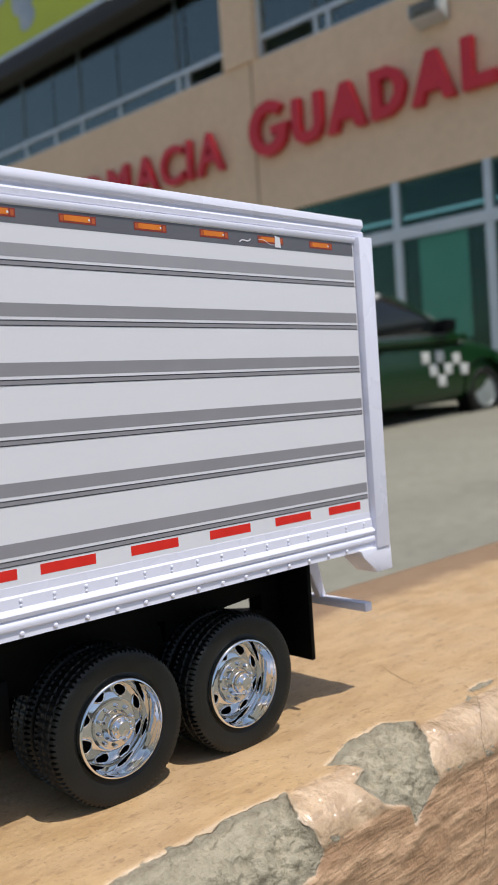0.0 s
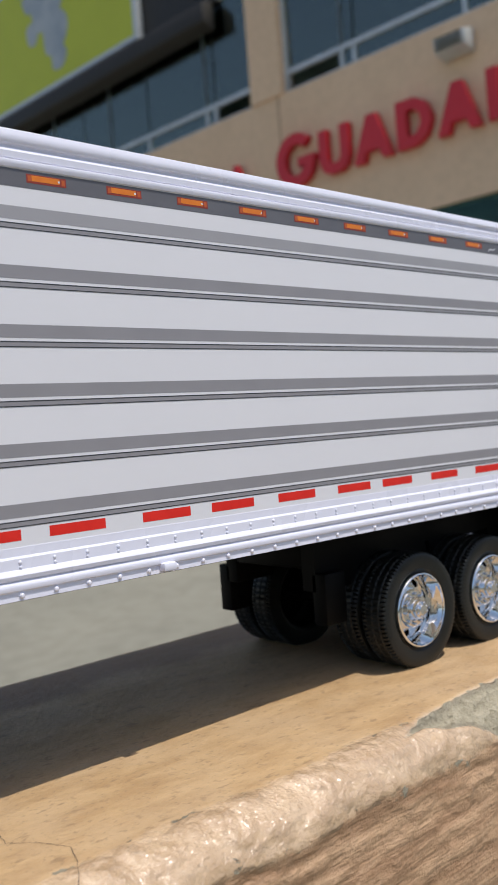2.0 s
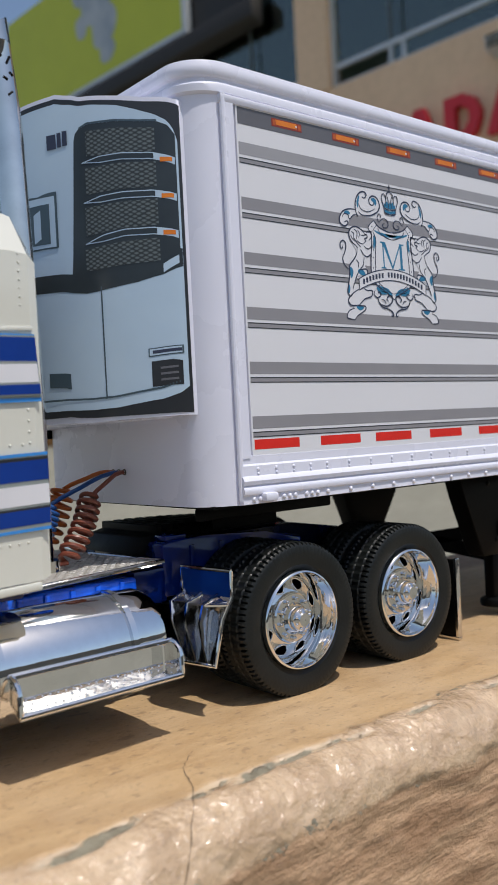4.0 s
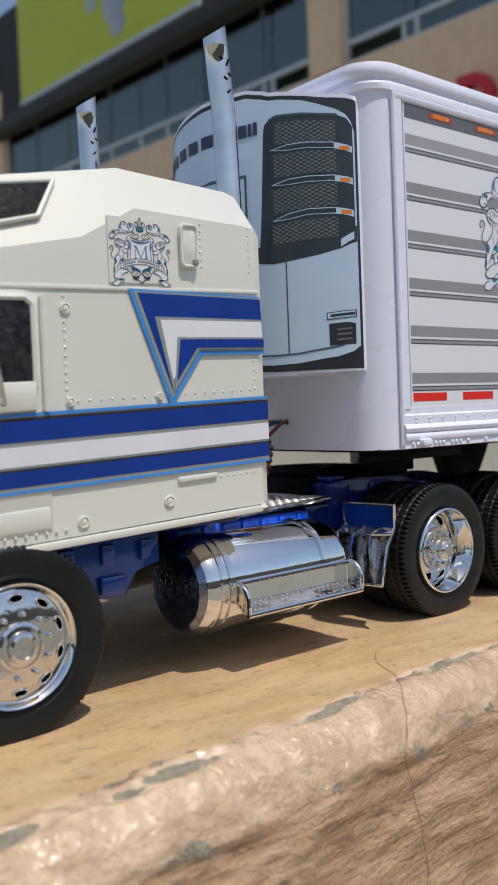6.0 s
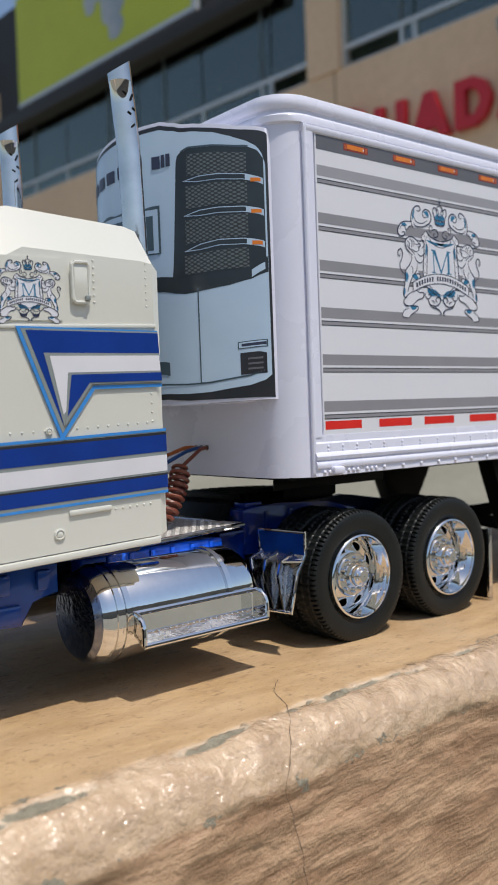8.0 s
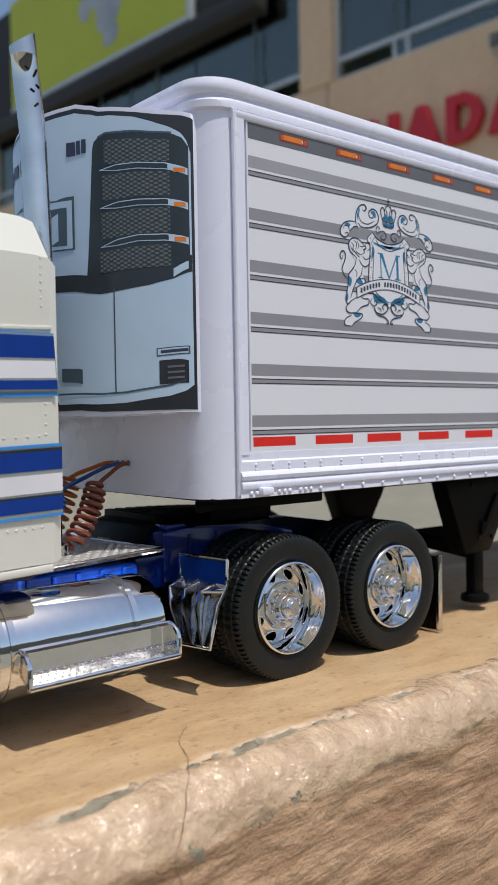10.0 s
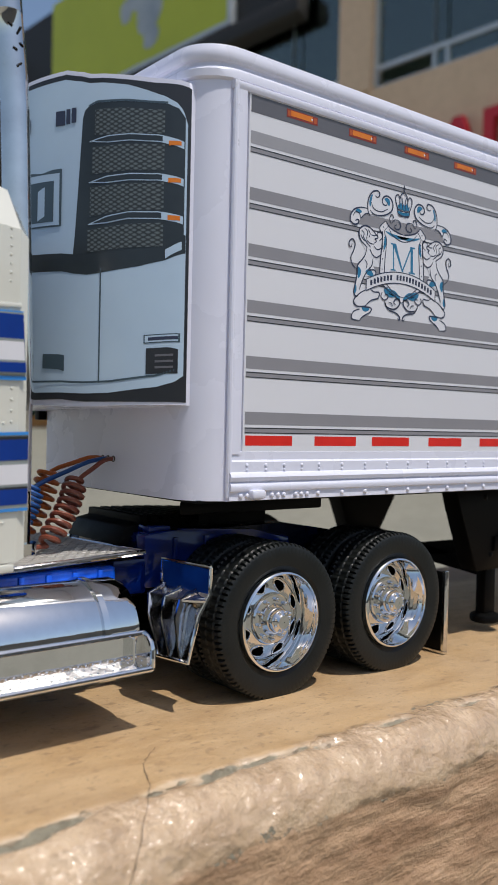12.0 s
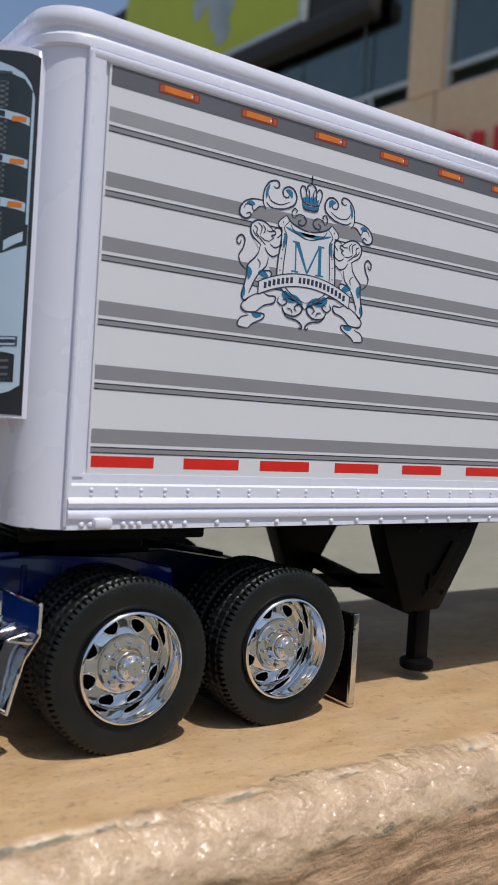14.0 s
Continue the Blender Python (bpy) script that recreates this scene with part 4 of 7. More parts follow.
def build_trailer():
    t = group_at("semi_trailer", "toy white refrigerated semi-trailer with grey-striped printed sides", "toy trailer")
    tpart("body", stack_outline(B(), ((0, LOW), (0, 0.1225))), M_BODY, t, "white plastic box body with rounded front corners")
    tpart("roof", moved(stack_outline(B(), ((0.0000, 0.1222), (0.0007, 0.1225), (0.0008, 0.1235), (0.0005, 0.1239), (0.0001, 0.1241), (0.0001, 0.1246), (0.0007, 0.1248), (0.0010, 0.1253), (0.0009, 0.1262), (0.0006, TOP), (-0.004, TOP + 0.0005))), lambda p: Vector((p.x, p.y, p.z + 0.0017 * max(0.0, 1 - p.x / 0.33) * max(0.0, (p.z - 0.1222) / 0.005)))), M_BODY, t, "white roof cap with a stepped rail")
    for y, s in ((0.0, 1), (WIDE, -1)):
        rail = [(y + s * a, z) for a, z in ((0.0012, 0.1206), (0.0, 0.1208), (-0.0002, 0.1213), (-0.0003, 0.1219), (-0.0002, 0.1222), (0.0012, 0.1223))]
        tpart("roof_rail", long_profile(B(), -0.004, 0.3245, rail), M_BODY, t, "white ribbed roof rail")
        skirt = [(y + s * a, z) for a, z in ((0.0012, 0.0506), (0.0002, 0.0505), (0.0002, 0.0489), (-0.0002, 0.0485), (-0.0002, 0.0465), (-0.0007, 0.0461), (-0.0010, 0.0455), (-0.0008, 0.0448),
                                             (-0.0003, 0.0445), (-0.0008, 0.0441), (-0.0010, 0.0435), (-0.0008, 0.0428), (-0.0003, 0.0425), (-0.0004, 0.0409), (0.0006, 0.0407), (0.0015, 0.0407))]
        tpart("side_rail", long_profile(B(), -0.0035, 0.3245, skirt), M_BODY, t, "white ribbed lower side rail")
        bm = B()
        for x in [0.0008 + 0.0048 * k for k in range(5)] + [0.0267 + 0.00699 * k for k in range(43)]:
            dome(bm, (x, y - s * 0.0002, 0.0478), 0.00042, (0, -s, 0), 0.7, 7)
            dome(bm, (x, y - s * 0.0002, 0.0469), 0.00036, (0, -s, 0), 0.7, 7)
        for x in [-0.0008, 0.0008, 0.0071, 0.0087, 0.0102, 0.0134, 0.0150, 0.0166, 0.0196] + [0.0266 + 0.00698 * k for k in range(42)]:
            dome(bm, (x, y - s * 0.0003, 0.0418), 0.0006, (0, -s, 0), 1.0, 8)
        tpart("rivets", bm, M_BODY, t, "rows of small white rivet heads")["kind"] = "stuff"
        bm = B()
        box(bm, 0.3238, 0.3292, min(y - s * 0.0016, y + s * 0.003), max(y - s * 0.0016, y + s * 0.003), LOW, 0.1222, 0.0004)
        tpart("corner_post", bm, M_BODY, t, "white rear corner post")
        bm = B()
        prism(bm, ((0.3170, 0.0412), (0.3297, 0.0412), (0.3300, 0.0345), (0.3235, 0.0345), (0.3185, 0.0392)), "y", y - s * 0.0012, y + s * 0.006, 0.0003)
        tpart("bracket", bm, M_BODY, t, "white bracket under the rear corner")
        bm = B()
        rod(bm, (-0.0033, y + s * 0.0003, 0.0415), (-0.0033, y + s * 0.0003, 0.1225), 0.0006, 10)
        tpart("corner_bead", bm, M_BODY, t, "raised white bead along the corner")
        long = B()
        long_box(long, -0.0030, -0.0008, min(y, y + s * 0.001), max(y, y + s * 0.001), 0.0500, 0.1212)
        tpart("panel_edging", long, M_BODY, t, "white edging beside the printed panel")
    for x in (0.0010, 0.1549):
        tpart("tie_down", box(B(), x, x + 0.0034, -0.0022, 0.0, 0.0412, 0.0430, 0.0005), M_BODY, t, "white moulded lug on the lower rail")
    # printed side sheet, near side and far side
    for y, s in ((0.0, 1), (WIDE, -1)):
        bm = B()
        long_box(bm, 0.0, 0.3235, min(y + s * 0.0003, y + s * 0.0010), max(y + s * 0.0003, y + s * 0.0010), 0.0505, 0.1208)
        panel = tpart("side_panel", bm, M_SHEET, t, "off-white printed sheet with grey bands")
        d = 0.00003

        def layer(k):
            return y + s * (0.0003 - d * k)
        tpart("header_band", rib_sheet(B(), 0.0004, 0.3231, 0.1172, 0.1206, layer(1)), M_DARK_GREY, panel, "dark grey printed header band")
        for i in range(6):
            z = 0.1136 - 0.01104 * i
            tpart("band", rib_sheet(B(), 0.0004, 0.3231, z - 0.0025, z, layer(1)), M_PALE_GREY if i == 0 else M_MID_GREY, panel, "grey printed band")
            tpart("pinstripe", rib_sheet(B(), 0.0004, 0.3231, z - 0.0041, z - 0.0031, layer(1)), M_MID_GREY, panel, "thin grey printed line")
            for zz in (z - 0.0033, z - 0.00425):
                tpart("hairline", rib_sheet(B(), 0.0004, 0.3231, zz, zz + 0.00018, layer(2)), M_PRINT_BLACK, panel, "black hairline")
        for i in range(18):
            x = 0.0094 + 0.0175 * i
            tpart("marker_light", rib_sheet(B(), x, x + 0.0084, 0.1183, 0.1200, layer(2)), M_MAROON, panel, "printed amber marker light")
            tpart("marker_lens", rib_sheet(B(), x + 0.0011, x + 0.0070, 0.1187, 0.1198, layer(3)), M_AMBER, panel, "amber lens")
            for dx in (0.0003, 0.0074):
                tpart("marker_end", rib_sheet(B(), x + dx, x + dx + 0.0007, 0.1186, 0.1197, layer(3)), M_AMBER_DARK, panel, "dark amber end of the lens")
            tpart("marker_dot", rib_sheet(B(), x + 0.0066, x + 0.0070, 0.1190, 0.1194, layer(4)), M_SHEET, panel, "pale dot on the lens")
        starts = (0.0006, 0.0190, 0.0362, 0.0552, 0.0745, 0.0950, 0.1132, 0.1312, 0.1512, 0.1692, 0.1890, 0.2092, 0.2262, 0.2468, 0.2678, 0.2880, 0.3068)
        for x in [a + (0.0010 if a > 0.15 else 0.0) for a in starts]:
            tpart("reflector", rib_sheet(B(), x, x + 0.0122, 0.0517, 0.0537, layer(1)), M_RED, panel, "red reflective bar")
        if s > 0:
            emblem(panel, 0.0446, 0.0956, 0.0155, layer(2), lambda name, b, m, p, lab: tpart(name, b, m, p, lab, 0))
    # scuffs of the sheet
    bm = B()
    patch(bm, [(0.2948, 0.1176), (0.2968, 0.1176), (0.2966, 0.1200), (0.2950, 0.1203)], 0.00015)
    ribbon(bm, wave((0.2835, 0.1180), (0.2870, 0.1190), 0.0003, 1.0), 0.0003, 0.00015)
    ribbon(bm, wave((0.2895, 0.1190), (0.2950, 0.1182), 0.0003, 1.0), 0.00012, 0.00015)
    tpart("scuff", bm, M_SHEET, t, "torn white scuffs in the header band", 0)

    # nose plate with the printed cooling unit
    def bulge(y):
        """How far the cooling unit stands out before the flat nose, across the width."""
        f = min(max((y - 0.0050) / 0.0650, 0.0), 1.0)
        return 0.0230 * math.sin(math.pi * f) ** 0.72

    def nose(y, z, off):
        y = float(np.interp(y, (0.0012, 0.0026, 0.0040, 0.0065, 0.0092, 0.0213, 0.0289, 0.0302, 0.0385, 0.0590, 0.0738), (0.0051, 0.0053, 0.0060, 0.0074, 0.0091, 0.0155, 0.0194, 0.0203, 0.0227, 0.0523, 0.0698)))
        inner = min(max((y - 0.0060) / 0.0120, 0.0), 1.0)
        up = 0.0022 * min(max((z - 0.065) / 0.035, 0.0), 1.0)
        down = 0.0011 + 0.0012 * min(max((z - 0.064) / 0.03, 0.0), 1.0)
        return Vector((-0.0096 - bulge(y) - 2.0 * off, y, z + (1 - inner) * up - inner * down))

    def between(pts, y):
        """The height of a line of (y, z) points at y, softly bent."""
        pts = sorted(pts)
        if y <= pts[0][0]:
            return pts[0][1]
        for (y0, z0), (y1, z1) in zip(pts, pts[1:]):
            if y <= y1:
                return z0 + (z1 - z0) * (y - y0) / (y1 - y0)
        return pts[-1][1]

    def print_field(name, low, high, off, material, label, y0=None, y1=None):
        bm = B()
        ya = y0 if y0 is not None else min(p[0] for p in low + high)
        yb = y1 if y1 is not None else max(p[0] for p in low + high)
        cols = max(2, round((yb - ya) / 0.0006))
        grid = []
        for i in range(cols + 1):
            y = ya + (yb - ya) * i / cols
            lo, hi = between(low, y), between(high, y)
            grid.append([bm.verts.new(nose(y, lo + (hi - lo) * j / 4, off)) for j in range(5)])
        for a, b in zip(grid, grid[1:]):
            for j in range(4):
                bm.faces.new((a[j], b[j], b[j + 1], a[j + 1]))
        return part(name, bm, material, unit, label)

    def mirror(pts):
        return list(pts) + [(0.075 - y, z) for y, z in pts]
    sheet_top = mirror(((0.0013, 0.1179), (0.008, 0.1196), (0.015, 0.1217), (0.022, 0.1236), (0.029, 0.1251), (0.0375, 0.1258)))
    shell_top = mirror(((0.0026, 0.1110), (0.0031, 0.1132), (0.0042, 0.1150), (0.0065, 0.1167), (0.0100, 0.1186), (0.0150, 0.1207), (0.0220, 0.1227), (0.0290, 0.1241), (0.0375, 0.1248)))
    shell_low = mirror(((0.0026, 0.0650), (0.0040, 0.0638), (0.0073, 0.0629), (0.0184, 0.0622), (0.0308, 0.0624), (0.0375, 0.0625)))
    bm = B()
    grid = []
    for i in range(121):
        y = 0.0010 + (0.0740 - 0.0010) * i / 120
        lo, hi = 0.0593 + 0.0006 * math.sin(math.pi * i / 120), between(sheet_top, y) + 0.0009
        front = [nose(y, lo + (hi - lo) * j / 5, 0.0) for j in range(6)]
        back = [Vector((-0.0092, p.y, p.z)) for p in (front[-1], front[0])]
        grid.append([bm.verts.new(p) for p in front + back])
    for a, b in zip(grid, grid[1:]):
        for j in range(8):
            bm.faces.new((a[j], b[j], b[(j + 1) % 8], a[(j + 1) % 8]))
    bm.faces.new(grid[0][::-1])
    bm.faces.new(grid[-1])
    unit = part("cooling_unit_print", bm, M_BODY, t, "white bowed nose unit carrying a printed cooling unit")
    print_field("print_border", mirror(((0.0013, 0.0598), (0.0375, 0.0612))), sheet_top, 0.00012, M_PRINT_BLACK, "black ground of the print")
    print_field("print_shell", shell_low, shell_top, 0.00016, M_PALE_BLUE, "pale blue-white printed shell")
    waist_low = ((0.0026, 0.0872), (0.0060, 0.0861), (0.0115, 0.0857), (0.0225, 0.0860), (0.035, 0.0870), (0.066, 0.0886), (0.0720, 0.0890))
    print_field("print_collar", list(waist_low), [(0.0026, 0.0905), (0.030, 0.0905), (0.072, 0.0922)], 0.00019, M_SLATE, "dark printed waistband")
    grille_top = [(0.0029, 0.1122), (0.0040, 0.1140), (0.0060, 0.1152), (0.0155, 0.1177), (0.0235, 0.1192), (0.0262, 0.1190), (0.0276, 0.1182), (0.0282, 0.1165), (0.0302, 0.0906)]
    print_field("print_grille", [(0.0029, 0.0880), (0.0305, 0.0900)], grille_top, 0.00019, M_SLATE, "dark printed grille column")
    print_field("print_edge", [(0.0262, 0.1190), (0.0235, 0.1192), (0.0155, 0.1177), (0.0060, 0.1152)], [(0.0262, 0.1193), (0.0235, 0.1196), (0.0155, 0.1181), (0.0060, 0.1156)], 0.00021, M_STEEL_BLUE, "dark line over the grille")
    for lo, hi in ((((0.0065, 0.1096), (0.0150, 0.1114), (0.0240, 0.1130)), ((0.0065, 0.1141), (0.0150, 0.1163), (0.0240, 0.1180))),
                   (((0.0065, 0.1026), (0.0150, 0.1043), (0.0246, 0.1056)), ((0.0065, 0.1076), (0.0150, 0.1094), (0.0246, 0.1108))),
                   (((0.0065, 0.0954), (0.0150, 0.0967), (0.0252, 0.0976)), ((0.0065, 0.1003), (0.0150, 0.1018), (0.0252, 0.1032))),
                   (((0.0065, 0.0887), (0.0150, 0.0897), (0.0258, 0.0907)), ((0.0065, 0.0930), (0.0150, 0.0942), (0.0258, 0.0951)))):
        print_field("print_mesh", list(lo), list(hi), 0.00023, M_MESH, "dark honeycomb mesh")
    for a, b, c in ((0.1122, 0.1112, 0.1077), (0.1043, 0.1036, 0.1006), (0.0962, 0.0964, 0.0938)):
        top = [(0.0030, c), (0.0075, c + (b - c) * 0.55), (0.0140, b), (0.0200, (a + b) / 2 + 0.0004), (0.0256, a)]
        bottom = [(y, z - 0.0014 * min(1.0, (0.0262 - y) / 0.006)) for y, z in top]
        print_field("print_bar", bottom, top, 0.00024, M_PALE_BLUE, "pale bar between the meshes")
        print_field("print_bar_shade", [(y, z + 0.0002) for y, z in bottom], [(y, z - 0.0002) for y, z in top], 0.00026, M_SLATE, "dark inlay of the bar", 0.0068, 0.0250)
        print_field("print_lamp", [(0.0034, c - 0.0008), (0.0056, c - 0.0005)], [(0.0034, c), (0.0056, c + 0.0004)], 0.00028, M_AMBER, "small amber lamp")
    print_field("print_corner", [(0.0031, 0.0878), (0.0060, 0.0864)], [(0.0031, 0.0893), (0.0060, 0.0880)], 0.00024, M_PALE_BLUE, "pale corner under the grille")
    for y in (0.0213, 0.0530):
        print_field("print_seam", [(y, 0.0642), (y + 0.0004, 0.0642)], [(y, 0.0868), (y + 0.0004, 0.0868)], 0.00022, M_STEEL_BLUE, "dark seam between the doors")
    print_field("print_sill", [(y, z + 0.0020) for y, z in shell_low], [(y, z + 0.0024) for y, z in shell_low], 0.00022, M_STEEL_BLUE, "dark lower line", 0.0040, 0.0710)
    print_field("print_hatch", [(0.0034, 0.0654), (0.0092, 0.0654)], [(0.0034, 0.0698), (0.0050, 0.0702), (0.0092, 0.0702)], 0.00022, M_PRINT_BLACK, "black printed hatch")
    for k in range(3):
        print_field("hatch_slot", [(0.0042, 0.0664 + 0.0011 * k), (0.0075, 0.0664 + 0.0011 * k)], [(0.0042, 0.0668 + 0.0011 * k), (0.0075, 0.0668 + 0.0011 * k)], 0.00024, M_DARK_GREY, "grey slot")
    print_field("print_label", [(0.0031, 0.0711), (0.0098, 0.0711)], [(0.0031, 0.0727), (0.0098, 0.0727)], 0.00022, M_STEEL_BLUE, "small printed label bar")
    print_field("print_label", [(0.0034, 0.0713), (0.0095, 0.0713)], [(0.0034, 0.0725), (0.0095, 0.0725)], 0.00024, M_PALE_BLUE, "small printed label bar")
    print_field("print_label", [(0.0034, 0.0716), (0.0088, 0.0716)], [(0.0034, 0.0722), (0.0088, 0.0722)], 0.00026, M_NAVY, "small bar of lettering")
    print_field("print_hatch", [(0.0350, 0.0668), (0.0410, 0.0674)], [(0.0350, 0.0700), (0.0410, 0.0704)], 0.00022, M_STEEL_BLUE, "grey printed hatch")
    for k in range(10):
        if k == 6:
            continue
        y = 0.0640 - 0.0035 * k
        arc = 0.1148 + 0.0014 * math.sin(math.pi * (y - 0.004) / 0.067) - 0.0016 * (y - 0.0325) / 0.0315
        print_field("print_lettering", [(y - 0.0026, arc), (y, arc)], [(y - 0.0026, arc + 0.0029), (y, arc + 0.0029)], 0.00025, M_NAVY, "dark bar of lettering")
    print_field("print_mark", [(0.0385, 0.0963), (0.0590, 0.0965)], [(y, 0.1073 + 0.0003 * math.sin(y * 3000)) for y in (0.0385, 0.0400, 0.0415, 0.0430, 0.0445, 0.0460, 0.0475, 0.0490, 0.0505, 0.0520, 0.0535, 0.0550, 0.0565, 0.0590)], 0.00024, M_STEEL_BLUE, "dark square mark")
    print_field("print_mark", [(0.0388, 0.0966), (0.0587, 0.0968)], [(0.0388, 0.1067), (0.0587, 0.1067)], 0.00026, M_PALE_BLUE, "pale field of the mark")
    print_field("print_mark", [(0.0396, 0.0973), (0.0580, 0.0975)], [(0.0396, 0.1053), (0.0580, 0.1053)], 0.00028, M_STEEL_BLUE, "dark block of the mark")
    for y in (0.0410, 0.0455, 0.0520):
        print_field("print_mark", [(y, 0.0985), (y + 0.0012, 0.0977)], [(y, 0.1043), (y + 0.0012, 0.1035)], 0.00029, M_PALE_BLUE, "pale stroke of the mark")
    # air line sockets on the nose
    for y in (0.0318, 0.0342, 0.0366):
        bm = B()
        x = -0.0116
        lathe(bm, ((0.0007, x + 0.0008), (0.0007, x + 0.0002), (0.0005, x + 0.0001), (0.0005, x + 0.0006)), (0, y, 0.0478), "x", 14)
        part("air_socket", bm, M_CHIP, t, "dark air line socket")
    bm = B()
    box(bm, -0.0122, -0.0100, 0.0690, 0.0715, 0.0560, 0.0605, 0.0002)
    part("socket_slot", bm, M_BLACK, t, "black slot in the nose")
    # underside and fifth wheel plate
    bm = B()
    long_box(bm, -0.0085, 0.3270, 0.0030, WIDE - 0.003, 0.0402, 0.0409)
    tpart("floor_frame", bm, M_BLACK, t, "black underside of the box")
    bm = B()
    prism(bm, ((-0.0085, 0.0095), (0.0300, 0.0095), (0.0520, 0.0655), (0.0440, 0.0655), (0.0000, 0.0185)), "z", 0.0374, 0.0403, 0.0005)
    prism(bm, ((0.0020, 0.0180), (0.0205, 0.0180), (0.0400, 0.0550), (0.0340, 0.0550)), "z", 0.0340, 0.0376, 0.0003)
    tpart("coupler_plate", bm, M_BLACK, t, "black coupling plate")
    # landing gear
    for y, s in ((0.0115, 1), (WIDE - 0.0115, -1)):
        bm = B()
        slim = 0.0 if s > 0 else 0.0045
        prism(bm, ((0.0800, 0.0400), (0.1145 - slim, 0.0400), (0.1110 - slim, 0.0330), (0.1020 - slim, 0.0184), (0.1008 - slim, 0.0174), (0.0897, 0.0174), (0.0885, 0.0190), (0.0822, 0.0345)), "y", y, y + s * 0.0055, 0.0003)
        leg = part("landing_leg", bm, M_BLACK, t, "black tapered landing gear bracket")
        bm = B()
        prism(bm, ((0.0960, 0.0225), (0.0985, 0.0225), (0.1065, 0.0340), (0.1040, 0.0345), (0.0985, 0.0262), (0.0965, 0.0265)), "y", y, y - s * 0.0007, 0.0001)
        for x, z in ((0.0925, 0.0375), (0.0955, 0.0215), (0.1020, 0.0215), (0.1080, 0.0375)):
            dome(bm, (x, y, z), 0.0008, (0, -s, 0), 0.5)
        part("bracket_relief", bm, M_BLACK, leg)
        bm = B()
        box(bm, 0.0950, 0.0997, y + s * 0.0012 if s > 0 else y - 0.0045, y + 0.0045 if s > 0 else y - 0.0012, 0.0040, 0.0180, 0.0005)
        part("leg", bm, M_BLACK, leg)
        bm = B()
        cy = y + s * 0.0028
        lathe(bm, ((0.0001, 0.0050), (0.0028, 0.0050), (0.0040, 0.0044), (0.0042, 0.0040), (0.0042, 0.0028), (0.0038, 0.0024), (0.0001, 0.0024)), (0.0974, cy, 0), "z", 32)
        part("foot", bm, M_BLACK, leg, "round black foot pad")
    for flat in (((0.0140, 0.0148), (0.0140, 0.0187), (0.0388, 0.0216), (0.0605, 0.0246), (0.0605, 0.0207), (0.0380, 0.0170)),
                 ((0.0140, 0.0222), (0.0140, 0.0261), (0.0388, 0.0216), (0.0605, 0.0176), (0.0605, 0.0140), (0.0380, 0.0178))):
        part("cross_brace", prism(B(), flat, "x", 0.0966, 0.0982), M_BLACK, t, "black cross brace between the legs")
    # bogie
    bm = B()
    for flat in (((0.2180, 0.0240), (0.2660, 0.0240), (0.2660, 0.0400), (0.2180, 0.0400)),
                 ((0.2660, 0.0313), (0.2682, 0.0313), (0.2682, 0.0400), (0.2660, 0.0400)), ((0.2660, 0.0240), (0.2682, 0.0240), (0.2682, 0.0256), (0.2660, 0.0262)),
                 ((0.2682, 0.0240), (0.2830, 0.0240), (0.2830, 0.0400), (0.2682, 0.0400)), ((0.2830, 0.0302), (0.2996, 0.0313), (0.2996, 0.0400), (0.2830, 0.0400)),
                 ((0.2830, 0.0240), (0.2996, 0.0240), (0.2996, 0.0270), (0.2830, 0.0300)), ((0.2996, 0.0240), (0.3056, 0.0240), (0.3056, 0.0400), (0.2996, 0.0400))):
        prism(bm, flat, "y", 0.0185, 0.0235)
    prism(bm, ((0.2180, 0.0240), (0.2620, 0.0240), (0.2600, 0.0400), (0.2180, 0.0400)), "y", WIDE - 0.0235, WIDE - 0.0185, 0.0003)
    box(bm, 0.2180, 0.2560, 0.0235, WIDE - 0.0235, 0.0300, 0.0400, 0.0006)
    box(bm, 0.2180, 0.2260, 0.0150, 0.0200, 0.0150, 0.0290, 0.0004)
    box(bm, 0.2180, 0.2260, WIDE - 0.020, WIDE - 0.015, 0.0150, 0.0290, 0.0004)
    prism(bm, ((0.2620, 0.0300), (0.2670, 0.0300), (0.2690, 0.0160), (0.2600, 0.0160)), "y", 0.019, WIDE - 0.019)
    part("bogie_frame", bm, M_BLACK, t, "black bogie frame")
    for x in (0.2456, 0.2802):
        bm = B()
        rod(bm, (x, 0.012, 0.0155), (x, WIDE - 0.006, 0.0155), 0.0022, 14)
        part("axle", bm, M_BLACK, t, "black axle")
        for y, s in ((0.0050, 1), (WIDE - 0.0050, -1)):
            build_wheel(t, part, "wheel", x, y, 0.0155, True, s)
    for y0, y1 in ((0.0072, 0.0290), (WIDE - 0.029, WIDE - 0.0072)):
        bm = B()
        box(bm, 0.3055, 0.3070, y0, y1, 0.0140, 0.0400, 0.0004)
        part("mud_flap", bm, M_BLACK, t, "black mud flap")
    bm = B()
    box(bm, 0.3258, 0.3286, 0.0056, WIDE - 0.0056, 0.0224, 0.0249, 0.0004)
    guard = part("bumper_bar", bm, M_BODY, t, "white underride bumper bar")
    for y in (0.022, WIDE - 0.022):
        bm = B()
        prism(bm, ((0.3185, 0.0408), (0.3240, 0.0408), (0.3282, 0.0240), (0.3259, 0.0240)), "y", y, y + 0.0022, 0.0002)
        part("bumper_strut", bm, M_BODY, guard)
    return t


build_trailer()


